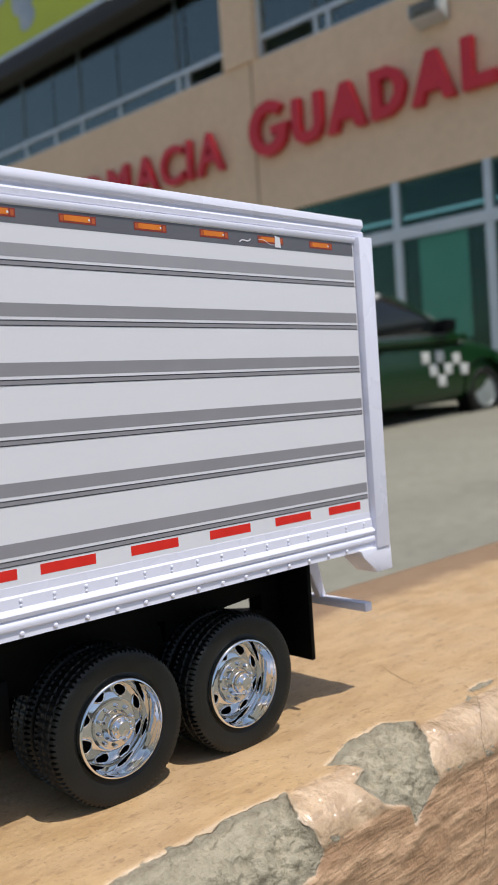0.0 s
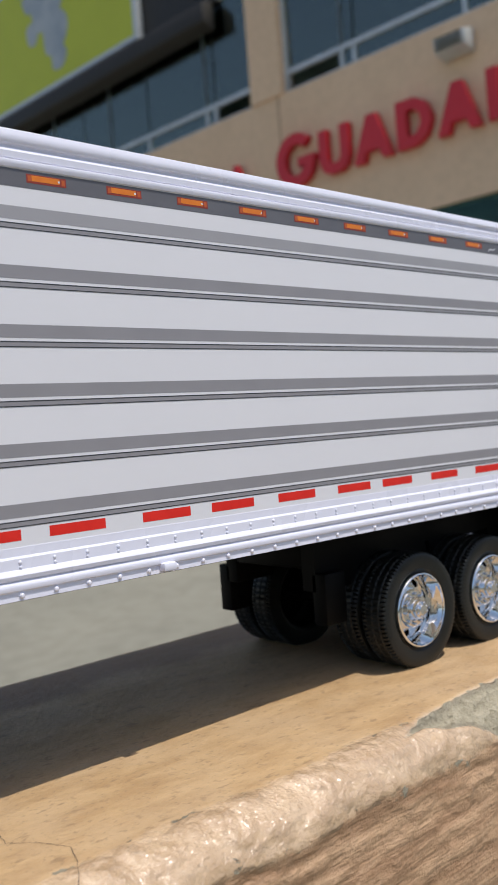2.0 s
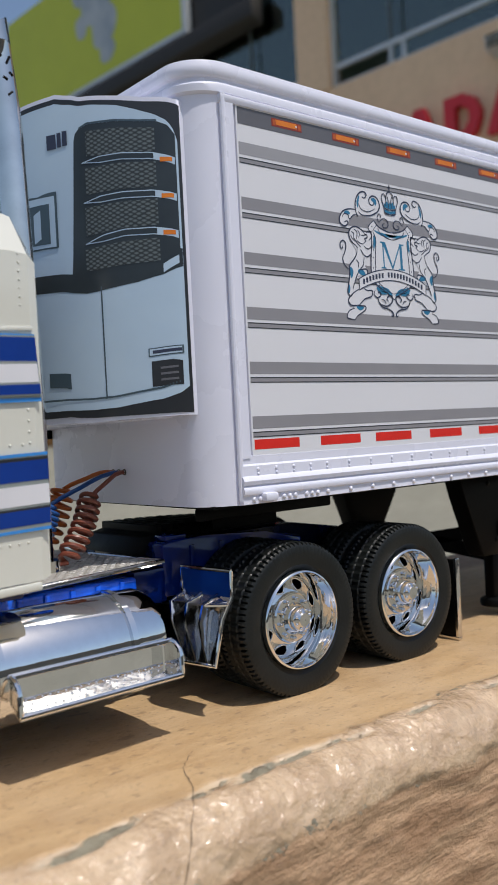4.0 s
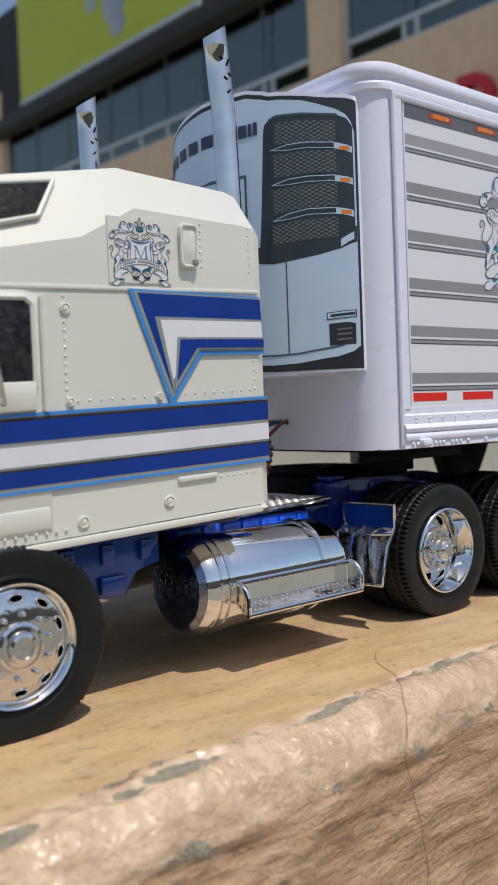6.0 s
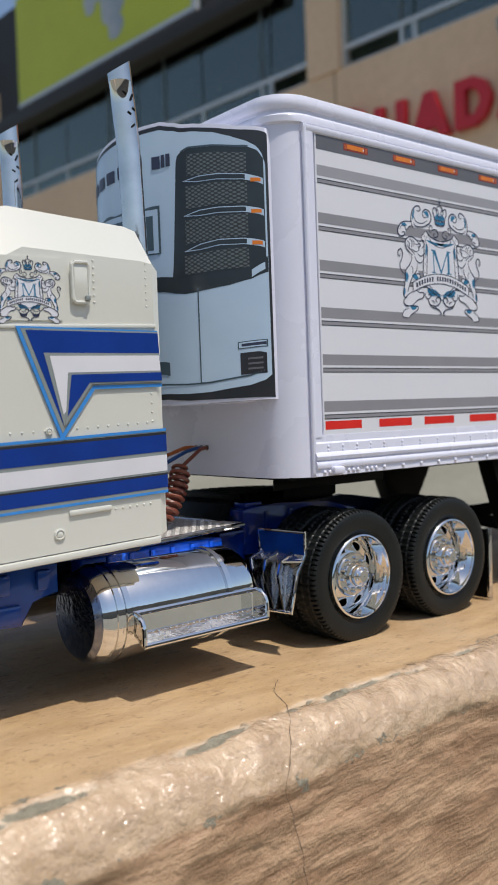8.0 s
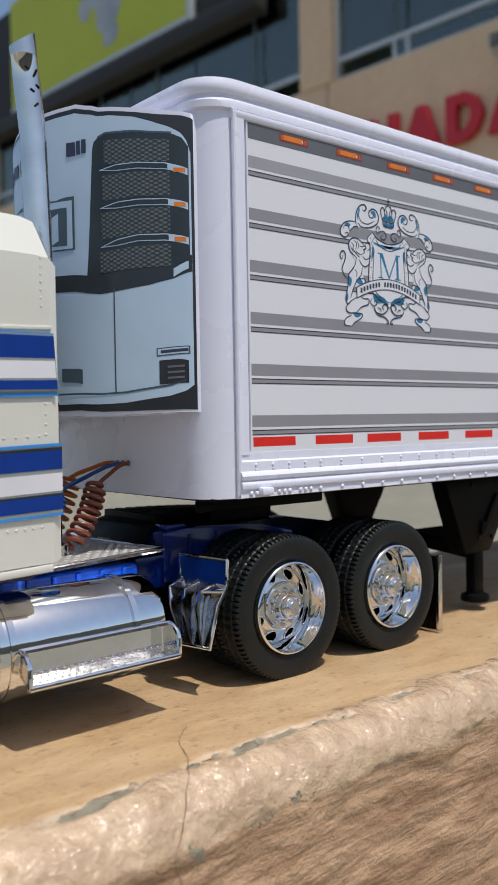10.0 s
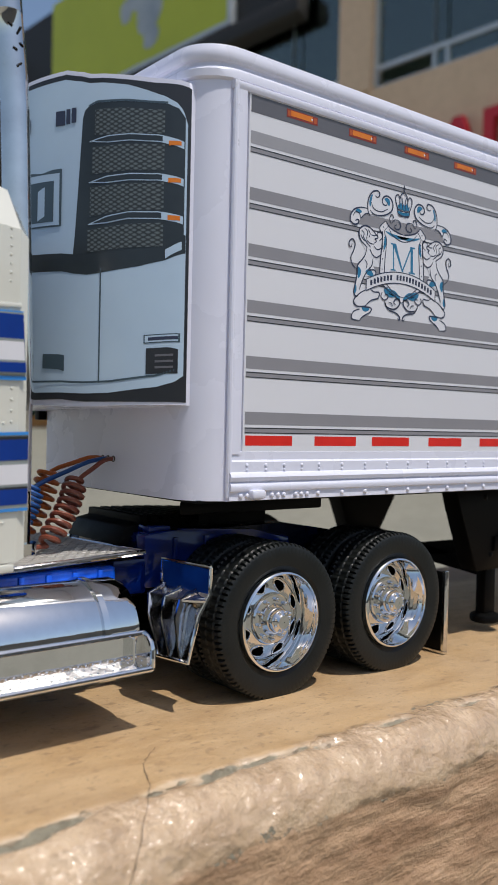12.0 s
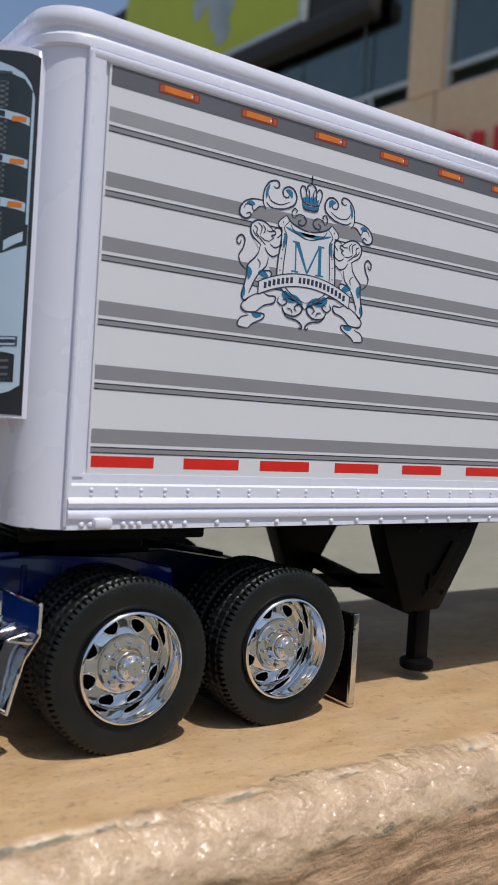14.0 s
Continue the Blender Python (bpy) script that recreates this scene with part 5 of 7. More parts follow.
# ---- toy truck tractor ----
def build_tractor():
    pivot = Matrix.Translation((0.028, 0.0004, 0)) @ Matrix.Rotation(radians(1.3), 4, "Z") @ Matrix.Translation((-0.028, 0, 0))
    t = group_at("truck_tractor", "toy cream cab-over truck tractor with blue stripes and chrome fittings", "toy truck", pivot)
    W = 0.071
    MID = W / 2

    def nod(p):
        """The cab leans a little towards its nose."""
        return Vector((p.x - 0.0007, p.y, p.z + (0.036 if p.z < 0.076 else 0.024) * min(0.0, p.x + 0.046)))

    def cpart(name, bm, material, parent, label="", smooth=35):
        return part(name, moved(bm, nod), material, parent, label, smooth)

    # cab shell: sections from the back wall to the windscreen
    sections = (
        (-0.0449, ((0.0003, 0.0332), (0.0003, 0.0742), (0.0003, 0.0852), (0.0060, 0.0912), (MID, 0.0925))),
        (-0.0466, ((-0.0005, 0.0328), (-0.0005, 0.0742), (-0.0005, 0.0864), (0.0052, 0.0938), (MID, 0.0950))),
        (-0.0492, ((-0.0005, 0.0328), (-0.0005, 0.0742), (-0.0005, 0.0868), (0.0050, 0.0945), (MID, 0.0958))),
        (-0.0739, ((-0.0005, 0.0328), (-0.0005, 0.0742), (-0.0005, 0.0879), (0.0050, 0.0962), (MID, 0.0976))),
        (-0.0845, ((-0.0005, 0.0328), (-0.0005, 0.0742), (-0.0005, 0.0822), (0.0056, 0.0945), (MID, 0.0968))),
        (-0.0993, ((-0.0005, 0.0328), (-0.0005, 0.0742), (-0.0005, 0.0794), (0.0062, 0.0921), (MID, 0.0950))),
        (-0.1150, ((-0.0005, 0.0328), (-0.0005, 0.0742), (-0.0003, 0.0776), (0.0070, 0.0898), (MID, 0.0925))),
        (-0.1290, ((-0.0003, 0.0328), (-0.0003, 0.0738), (0.0005, 0.0762), (0.0090, 0.0815), (MID, 0.0830))),
        (-0.1330, ((0.0010, 0.0328), (0.0010, 0.0735), (0.0025, 0.0750), (0.0100, 0.0765), (MID, 0.0770))),
        (-0.1360, ((0.0030, 0.0330), (0.0030, 0.0560), (0.0050, 0.0570), (0.0120, 0.0570), (MID, 0.0570))),
    )
    loops = []
    for x, half in sections:
        left = [(x, y, z) for y, z in half]
        right = [(x, W - y, z) for y, z in half[-2::-1]]
        loops.append(left + right)
    bm = rings(B(), loops)
    long = [e for e in bm.edges if e.calc_face_angle(0) > radians(12)]
    bmesh.ops.bevel(bm, geom=long, offset=0.0008, segments=3, profile=0.5, affect="EDGES", clamp_overlap=True)
    cab = cpart("cab", bm, M_CAB, t, "glossy cream cab with sleeper and raised roof", 14)

    Y = -0.0005
    # seam between cab and roof, moulded lower rail
    bm = B()
    box(bm, -0.1290, -0.0463, Y - 0.0003, Y + 0.001, 0.0738, 0.0746, 0.0002)
    cpart("roof_seam", bm, M_CAB, cab, "raised cream seam")
    bm = B()
    box(bm, -0.1290, -0.0470, Y - 0.0004, Y + 0.001, 0.0312, 0.0326, 0.0003)
    box(bm, -0.0670, -0.0580, Y - 0.0005, Y + 0.001, 0.0392, 0.0403, 0.0003)
    box(bm, -0.1080, -0.0925, Y - 0.0004, Y + 0.001, 0.0348, 0.0385, 0.0003)
    cpart("moulded_rail", bm, M_CAB, cab, "cream moulded rail")
    bm = B()
    box(bm, -0.0647, -0.0609, Y - 0.0007, Y + 0.001, 0.0782, 0.0858, 0.0005)
    vent = cpart("side_vent", bm, M_CAB, cab, "small cream vent hatch")
    loop = [(-0.0645, Y - 0.0007, 0.0788), (-0.0645, Y - 0.0007, 0.0852), (-0.0640, Y - 0.0007, 0.0857), (-0.0616, Y - 0.0007, 0.0857), (-0.0611, Y - 0.0007, 0.0852), (-0.0611, Y - 0.0007, 0.0788), (-0.0616, Y - 0.0007, 0.0783), (-0.0640, Y - 0.0007, 0.0783), (-0.0645, Y - 0.0007, 0.0788)]
    cpart("vent_rim", tube(B(), loop, 0.00035, 8), M_CAB, vent, "raised cream rim")
    cpart("vent_catch", box(B(), -0.0622, -0.0612, Y - 0.0014, Y - 0.0006, 0.0786, 0.0796, 0.0002), M_TAPE_GREY, vent, "small grey catch")
    bm = B()
    for k in range(14):
        dome(bm, (-0.0885, Y, 0.0545 + 0.0014 * k), 0.00028, n=6)
    for k in range(18):
        dome(bm, (-0.0865 + 0.0022 * k, Y, 0.0553), 0.00026, n=6)
    for k in range(9):
        dome(bm, (-0.0478, Y, 0.0555 + 0.0018 * k), 0.00026, n=6)
        dome(bm, (-0.0490 - 0.0016 * k, Y, 0.0393), 0.00026, n=6)
    for k in range(10):
        dome(bm, (-0.1060 + 0.0018 * k, Y - 0.0002, 0.0342), 0.0003, n=6)
    for k in range(7):
        dome(bm, (-0.0598, Y, 0.0785 + 0.0013 * k), 0.00026, n=6)
        dome(bm, (-0.0482, Y, 0.0780 + 0.0014 * k), 0.00022, n=6)
    cpart("rivets", bm, M_CAB, cab, "rows of cream rivet heads")["kind"] = "stuff"
    for x, z, r in ((-0.0882, 0.0707, 0.0010), (-0.0865, 0.0350, 0.0011), (-0.0690, 0.0362, 0.0011), (-0.0880, 0.0552, 0.0008), (-0.0703, 0.0552, 0.0007)):
        bm = B()
        lathe(bm, ((r, Y + 0.0002), (r, Y - 0.0003), (r * 0.75, Y - 0.0004), (r * 0.55, Y - 0.0001), (r * 0.5, Y - 0.0003), (0.00005, Y - 0.0004)), (x, 0, z), "y", 20)
        cpart("grommet", bm, M_CAB, cab, "round moulded boss")
    # roof window and door
    bm = B()
    vs = []
    for x, f in ((-0.0868, 0.84), (-0.0915, 0.34), (-0.1130, 0.22), (-0.1130, 0.86)):
        low, high = 0.0822 + (x + 0.0845) * 0.185, 0.0945 + (x + 0.0845) * 0.155
        vs.append((x, -0.0005 + 0.0062 * f, low + (high - low) * f))
    bm.faces.new([bm.verts.new((x, y - 0.0006, z + 0.0002)) for x, y, z in vs])
    bmesh.ops.solidify(bm, geom=bm.faces[:], thickness=0.0005)
    cpart("roof_window", bm, M_SMOKE, cab, "dark roof side window")
    bm = B()
    for a, b in zip(vs, vs[1:] + vs[:1]):
        rod(bm, (a[0], a[1] - 0.0005, a[2] + 0.0002), (b[0], b[1] - 0.0005, b[2] + 0.0002), 0.00045, 8)
    cpart("window_surround", bm, M_CAB, cab, "cream window surround")
    bm = B()
    prism(bm, ((-0.1270, 0.0345), (-0.0922, 0.0345), (-0.0922, 0.0710), (-0.0932, 0.0728), (-0.0955, 0.0736), (-0.1270, 0.0736)), "y", Y - 0.0002, Y + 0.001, 0.0001)
    door = cpart("door", bm, M_CAB, t, "closed cream cab door with a dark window")
    bm = B()
    prism(bm, ((-0.1235, 0.0585), (-0.0948, 0.0585), (-0.0948, 0.0706), (-0.0960, 0.0718), (-0.1235, 0.0718)), "y", Y - 0.0008, Y - 0.0002)
    cpart("door_window", bm, M_SMOKE, door, "dark crinkled window plastic")
    bm = B()
    for p, q in (((-0.1240, 0.0580), (-0.0943, 0.0580)), ((-0.0943, 0.0580), (-0.0943, 0.0712)), ((-0.0955, 0.0723), (-0.1240, 0.0723)), ((-0.0943, 0.0712), (-0.0955, 0.0723))):
        rod(bm, (p[0], Y - 0.0006, p[1]), (q[0], Y - 0.0006, q[1]), 0.0006, 8)
    rod(bm, (-0.0925, Y - 0.0004, 0.0540), (-0.0925, Y - 0.0004, 0.0725), 0.0006, 8)
    cpart("window_frame", bm, M_CAB, door, "raised cream window frame")
    bm = B()
    box(bm, -0.1012, -0.0942, Y - 0.0012, Y, 0.0541, 0.0590, 0.0005)
    cpart("door_step_pad", bm, M_CAB, door, "cream moulded pad")
    bm = B()
    prism(bm, ((-0.1082, 0.0560), (-0.1012, 0.0552), (-0.1032, 0.0705), (-0.1090, 0.0710)), "y", -0.0058, -0.0048, 0.0004)
    rod(bm, (-0.1040, -0.0070, 0.0715), (-0.1085, -0.001, 0.0745), 0.0005, 8)
    rod(bm, (-0.1030, -0.0070, 0.0562), (-0.1085, -0.001, 0.0545), 0.0005, 8)
    cpart("mirror", bm, M_CHROME_WORN, t, "chrome door mirror on a bracket")
    bm = B()
    lathe(bm, ((0.0001, -0.1020), (0.0010, -0.1020), (0.0014, -0.1040), (0.0012, -0.1110), (0.0022, -0.1180)), (0, 0.0030, 0.0855), "x", 16)
    dome(bm, (-0.1010, 0.003, 0.0855), 0.0016, (1, 0, 0), 1.0, 12)
    cpart("air_horn", bm, M_CHROME, t, "small chrome air horn on the roof")
    # front: windscreen, grille, bumper
    bm = B()
    prism(bm, ((0.0060, 0.0585), (W - 0.006, 0.0585), (W - 0.009, 0.0735), (0.0090, 0.0735)), "x", -0.1370, -0.1325)
    moved(bm, lambda p: Vector((p.x + (p.z - 0.0585) * 0.17, p.y, p.z)))
    cpart("windscreen", bm, M_SMOKE, t, "dark windscreen")
    bm = B()
    box(bm, -0.1385, -0.1355, 0.016, W - 0.016, 0.0330, 0.0540, 0.0006)
    for k in range(7):
        box(bm, -0.1395, -0.1380, 0.018, W - 0.018, 0.0345 + 0.0028 * k, 0.0357 + 0.0028 * k, 0.0003)
    cpart("grille", bm, M_CHROME, t, "chrome grille")
    bm = B()
    box(bm, -0.1410, -0.1370, 0.001, W - 0.001, 0.0110, 0.0270, 0.0010)
    part("front_bumper", bm, M_CHROME, t, "chrome front bumper")
    bm = B()
    box(bm, -0.1330, -0.0468, 0.008, W - 0.008, 0.0285, 0.0318, 0.0006)
    part("cab_floor", bm, M_CANDY, t, "dark blue cab floor")
    # stripes along the cab
    span = 0.0128

    def stripe(a, b, material, label, k):
        bm = B()
        z0, z1 = 0.0539 - span * b, 0.0539 - span * a
        prism(bm, ((-0.1285, z0), (-0.0450, z0), (-0.0450, z1), (-0.1285, z1)), "y", Y - 0.0004 - 0.00006 * k, Y - 0.0001)
        cpart("stripe", bm, material, cab, label)
    stripe(0.0, 1.0, M_TAPE_GREY, "grey tape backing", 0)
    stripe(0.0, 0.04, M_LIGHT_BLUE, "light blue pinstripe", 1)
    stripe(0.055, 0.095, M_PRINT_BLACK, "black pinstripe", 1)
    stripe(0.095, 0.355, M_CAB_BLUE, "royal blue stripe", 1)
    stripe(0.41, 0.66, M_TAPE_WHITE, "white stripe", 1)
    stripe(0.69, 0.72, M_PRINT_BLACK, "black pinstripe", 1)
    stripe(0.72, 0.915, M_CAB_BLUE, "royal blue stripe", 1)
    stripe(0.96, 1.0, M_LIGHT_BLUE, "light blue pinstripe", 1)

    def chevron(pts, material, k, label):
        bm = B()
        prism(bm, [(-0.0758 + (u - (12 if v > 560 else 0) - 360) * 0.0000947, 0.0740 - (v - 355) * 0.0000725) for u, v in pts], "y", Y - 0.0004 - 0.00006 * k, Y - 0.0001)
        cpart("chevron", bm, material, cab, label)
    chevron(((358, 352), (673, 366), (680, 518), (520, 516), (456, 642)), M_LIGHT_BLUE, 0, "light blue chevron edge")
    chevron(((367, 357), (673, 369), (680, 509), (516, 506), (457, 622)), M_TAPE_GREY, 1, "grey chevron line")
    chevron(((377, 362), (673, 373), (678, 503), (512, 500), (459, 600)), M_CAB_BLUE, 2, "royal blue chevron")
    chevron(((412, 419), (674, 427), (678, 503), (512, 500), (461, 606)), M_TAPE_GREY, 3, "grey chevron line")
    chevron(((424, 427), (674, 433), (677, 500), (510, 498), (460, 575)), M_TAPE_WHITE, 4, "white chevron field")
    chevron(((461, 470), (676, 474), (678, 504), (512, 502), (463, 604)), M_TAPE_GREY, 5, "grey chevron line")
    chevron(((468, 476), (677, 479), (678, 501), (507, 498), (468, 580)), M_CAB_BLUE, 6, "royal blue chevron")
    bm = B()
    box(bm, -0.0796, -0.0666, Y - 0.00025, Y + 0.0002, 0.0752, 0.0862)
    decal = cpart("emblem_sticker", bm, M_CAB, cab, "white emblem sticker with navy scrollwork")
    emblem(decal, -0.0731, 0.0807, 0.0057, Y - 0.00027, lambda name, b, m, p, lab: cpart(name, b, m, p, lab, 0), 0.019)

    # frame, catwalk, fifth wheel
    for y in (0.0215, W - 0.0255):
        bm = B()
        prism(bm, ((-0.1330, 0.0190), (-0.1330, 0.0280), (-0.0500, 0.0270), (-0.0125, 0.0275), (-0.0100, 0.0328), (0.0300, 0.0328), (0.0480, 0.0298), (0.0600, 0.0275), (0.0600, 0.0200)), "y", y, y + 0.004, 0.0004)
        part("frame_rail", bm, M_CANDY_SHADED, t, "blue frame rail, coloured as shaded")
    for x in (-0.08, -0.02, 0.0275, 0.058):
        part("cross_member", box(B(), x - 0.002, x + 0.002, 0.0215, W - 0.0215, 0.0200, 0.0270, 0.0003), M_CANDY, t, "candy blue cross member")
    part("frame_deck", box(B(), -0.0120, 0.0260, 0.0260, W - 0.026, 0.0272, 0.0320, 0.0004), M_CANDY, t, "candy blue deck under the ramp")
    bm = B()
    prism(bm, ((-0.0890, 0.0235), (-0.0805, 0.0205), (-0.0790, 0.0170), (-0.0720, 0.0165), (-0.0700, 0.0215), (-0.0640, 0.0220), (-0.0640, 0.0290), (-0.0890, 0.0290)), "y", 0.0120, 0.0200, 0.0005)
    for x in (-0.0860, -0.0775, -0.0690):
        box(bm, x, x + 0.0030, 0.0108, 0.0125, 0.0232, 0.0272, 0.0005)
    box(bm, -0.0780, -0.0725, 0.0106, 0.0125, 0.0176, 0.0212, 0.0006)
    part("chassis_block", bm, M_CANDY_CLEAR, t, "candy blue chassis block under the cab")
    bm = B()
    prism(bm, ((-0.0138, 0.0300), (0.0265, 0.0300), (0.0265, 0.0338), (0.0180, 0.0346), (0.0020, 0.0350), (-0.0070, 0.0348), (-0.0118, 0.0338)), "y", 0.0245, W - 0.024, 0.0004)
    ramp = part("fifth_wheel", bm, M_BLACK, t, "black ridged fifth wheel ramp")
    for k in range(11):
        x = -0.0085 + 0.0030 * k
        part("ridge", box(B(), x, x + 0.0019, 0.0245, W - 0.024, 0.0334, 0.0360 - 0.000012 * k * k, 0.0002), M_BLACK, ramp)
    bm = B()
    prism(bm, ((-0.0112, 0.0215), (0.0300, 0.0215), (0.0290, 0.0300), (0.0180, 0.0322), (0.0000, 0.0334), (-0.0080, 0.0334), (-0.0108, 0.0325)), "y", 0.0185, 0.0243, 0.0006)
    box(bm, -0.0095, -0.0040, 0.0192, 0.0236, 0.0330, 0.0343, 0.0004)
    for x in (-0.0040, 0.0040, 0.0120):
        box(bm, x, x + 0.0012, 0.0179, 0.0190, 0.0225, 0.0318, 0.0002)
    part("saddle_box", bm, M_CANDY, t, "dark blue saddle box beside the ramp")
    bm = B()
    prism(bm, ((-0.0440, 0.0168), (-0.0122, 0.0168), (-0.0150, 0.0420), (-0.0150, W - 0.016), (-0.0440, W - 0.016)), "z", 0.0289, 0.0298)

    def sloped(p):
        return Vector((p.x, p.y, p.z + 0.042 * (p.x + 0.0122)))
    walk_plate = part("catwalk", moved(bm, sloped), M_TREAD, t, "chrome tread-plate catwalk")
    bm = B()
    rod(bm, (-0.0440, 0.0166, 0.0295), (-0.0122, 0.0166, 0.0295), 0.0006, 10)
    rod(bm, (-0.0122, 0.0166, 0.0295), (-0.0150, 0.0420, 0.0295), 0.0006, 10)
    part("plate_rim", moved(bm, sloped), M_CHROME_WORN, walk_plate, "chrome rim of the catwalk")
    bm = B()
    for i in range(24):
        for j in range(23):
            x, y = -0.0428 + 0.0012 * i, 0.0182 + 0.0016 * j
            a = 0.6 if (i + j) % 2 else -0.6
            c, q = math.cos(a) * 0.00045, math.sin(a) * 0.00045
            rod(bm, (x - c, y - q, 0.0298), (x + c, y + q, 0.0298), 0.00014, 5)
    part("tread_pattern", moved(bm, sloped), M_TREAD, walk_plate)["kind"] = "stuff"
    # light through the plastic is put into this box's brighter blue
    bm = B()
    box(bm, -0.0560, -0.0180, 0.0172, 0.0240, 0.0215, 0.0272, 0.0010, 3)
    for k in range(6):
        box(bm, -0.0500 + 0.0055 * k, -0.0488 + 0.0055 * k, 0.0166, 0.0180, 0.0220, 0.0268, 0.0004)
    part("step_box", bm, M_CANDY_LIT, t, "candy blue box under the catwalk, coloured as lit through")
    # the same blue carried on, its shade put into the darker colour
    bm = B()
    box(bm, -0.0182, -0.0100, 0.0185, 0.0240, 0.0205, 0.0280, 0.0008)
    part("frame_bracket", bm, M_CANDY, t, "blue bracket behind the fender, coloured as shaded")
    # fuel tanks with steps, fender brackets, exhausts
    for s in (1, -1):
        cy = 0.0112 if s > 0 else W - 0.0112
        bm = B()
        lathe(bm, ((0.0001, -0.0210), (0.0066, -0.0212), (0.0092, -0.0220), (0.0098, -0.0236), (0.0098, -0.0575), (0.0093, -0.0592), (0.0087, -0.0600)), (0, cy, 0.0166), "x", 48)
        tank = part("fuel_tank", bm, M_CHROME, t, "round chrome fuel tank")
        bm = B()
        lathe(bm, ((0.0087, -0.0595), (0.0091, -0.0602), (0.0080, -0.0612), (0.0001, -0.0614)), (0, cy, 0.0166), "x", 40)
        part("tank_end", bm, M_TANK_END, tank, "dark blue tank end")
        for x in (-0.0290, -0.0545, -0.0565):
            bm = B()
            lathe(bm, ((0.0096, x - 0.0007), (0.0102, x - 0.0006), (0.0102, x + 0.0006), (0.0096, x + 0.0007)), (0, cy, 0.0166), "x", 48)
            part("tank_strap", bm, M_CHROME, tank, "chrome strap")
        yo = -0.0020 if s > 0 else W + 0.0020
        bm = B()
        rings(bm, [[(x, yo + s * a, z) for a, z in ((0.0, 0.0110), (0.0, 0.0119), (0.0032, 0.0139), (0.0032, 0.0128))] for x in (-0.0535, -0.0216)])
        part("tank_step", bm, M_CHROME_WORN, tank, "chrome step along the tank")
        bm = box(B(), -0.0535, -0.0216, min(yo + s * 0.0030, yo + s * 0.0036), max(yo + s * 0.0030, yo + s * 0.0036), 0.0130, 0.0174)
        part("step_back", bm, M_CHROME, tank, "chrome back of the step")
        bm = B()
        rod(bm, (-0.0535, yo + s * 0.0031, 0.0175), (-0.0220, yo + s * 0.0031, 0.0175), 0.0005, 10)
        rod(bm, (-0.0535, yo, 0.0116), (-0.0216, yo, 0.0116), 0.0005, 10)
        for x in (-0.0217, -0.0533):
            loop = [(x, yo, 0.0118), (x, yo, 0.0148), (x, yo + s * 0.0006, 0.0162), (x, yo + s * 0.0016, 0.0171), (x, yo + s * 0.0031, 0.0175)]
            tube(bm, loop, 0.0005, 8)
        part("step_rim", bm, M_CHROME, tank, "rounded chrome rim of the step")
        for x in (-0.0217, -0.0533):
            flat = [(yo, 0.0116), (yo, 0.0148), (yo + s * 0.0006, 0.0162), (yo + s * 0.0016, 0.0171), (yo + s * 0.0032, 0.0175), (yo + s * 0.0032, 0.0132)]
            part("step_end", prism(B(), flat, "x", x - 0.0002, x + 0.0002), M_CHROME_WORN, tank, "chrome end plate of the step")
        part("step_web", box(B(), -0.0250, -0.0246, min(yo + s * 0.0012, yo + s * 0.0032), max(yo + s * 0.0012, yo + s * 0.0032), 0.0126, 0.0172), M_CHROME, tank, "thin chrome web")
        bm = B()
        tilt = Vector((0, -0.53 * s, 0.85))
        for i in range(22):
            for j in range(3):
                a = 0.0007 + 0.0009 * j
                dome(bm, (-0.0526 + 0.00145 * i + 0.0007 * (j % 2), yo + s * a, 0.0119 + 0.625 * a), 0.00022, tilt, 0.5, 6)
        part("tread_pattern", bm, M_CHROME, tank)["kind"] = "stuff"
        # quarter fender in front of the drive wheels
        fa, fb = (0.0010, 0.0190) if s > 0 else (W - 0.019, W - 0.0010)
        fo = fa if s > 0 else fb
        shape = ((-0.0068, 0.0281), (-0.00685, 0.0255), (-0.0069, 0.0229), (-0.0094, 0.0190), (-0.0107, 0.0146), (-0.0117, 0.0103))

        def fender_at(i, f):
            """A spot on the fender: i along its drop, f from the outer edge to the inner one."""
            x, z = shape[i]
            narrow = (1.0, 1.0, 1.0, 0.84, 0.68, 0.57)[i]
            return Vector((x - 0.0016 * f, fo + s * 0.0144 * narrow * f, z))

        def sheet(i0, i1):
            bm = B()
            front = [[bm.verts.new(fender_at(i, j / 6)) for j in range(7)] for i in range(i0, i1 + 1)]
            for a, b in zip(front, front[1:]):
                for j in range(6):
                    bm.faces.new((a[j], a[j + 1], b[j + 1], b[j]))
            bmesh.ops.solidify(bm, geom=bm.faces[:], thickness=0.0007)
            return bm
        fender = part("quarter_fender", sheet(0, 2), M_CANDY_CLEAR, t, "clear blue quarter fender with chrome ribs")
        part("fender_skirt", sheet(2, 5), M_CHROME_WORN, fender, "chrome skirt of the fender")
        edge = [fender_at(i, 0) for i in range(6)] + [fender_at(5, 1)] + [fender_at(i, 1) for i in range(4, -1, -1)] + [fender_at(0, 0)]
        part("fender_edge", tube(B(), edge, 0.0004, 8), M_CHROME, fender, "chrome edge of the fender")
        for k in range(3):
            f = 0.27 + 0.33 * k
            foot = [fender_at(i, f) for i in (2, 3, 4, 5)]
            tip = foot[0] + Vector((-0.0040, 0, -0.0012))
            low = foot[1] + Vector((-0.0030, 0, -0.0006))
            low2 = foot[2] + Vector((-0.0016, 0, 0))
            ring_pts = [foot[0] + Vector((0, 0, 0.0006)), tip, low, low2, foot[3], foot[2], foot[1]]
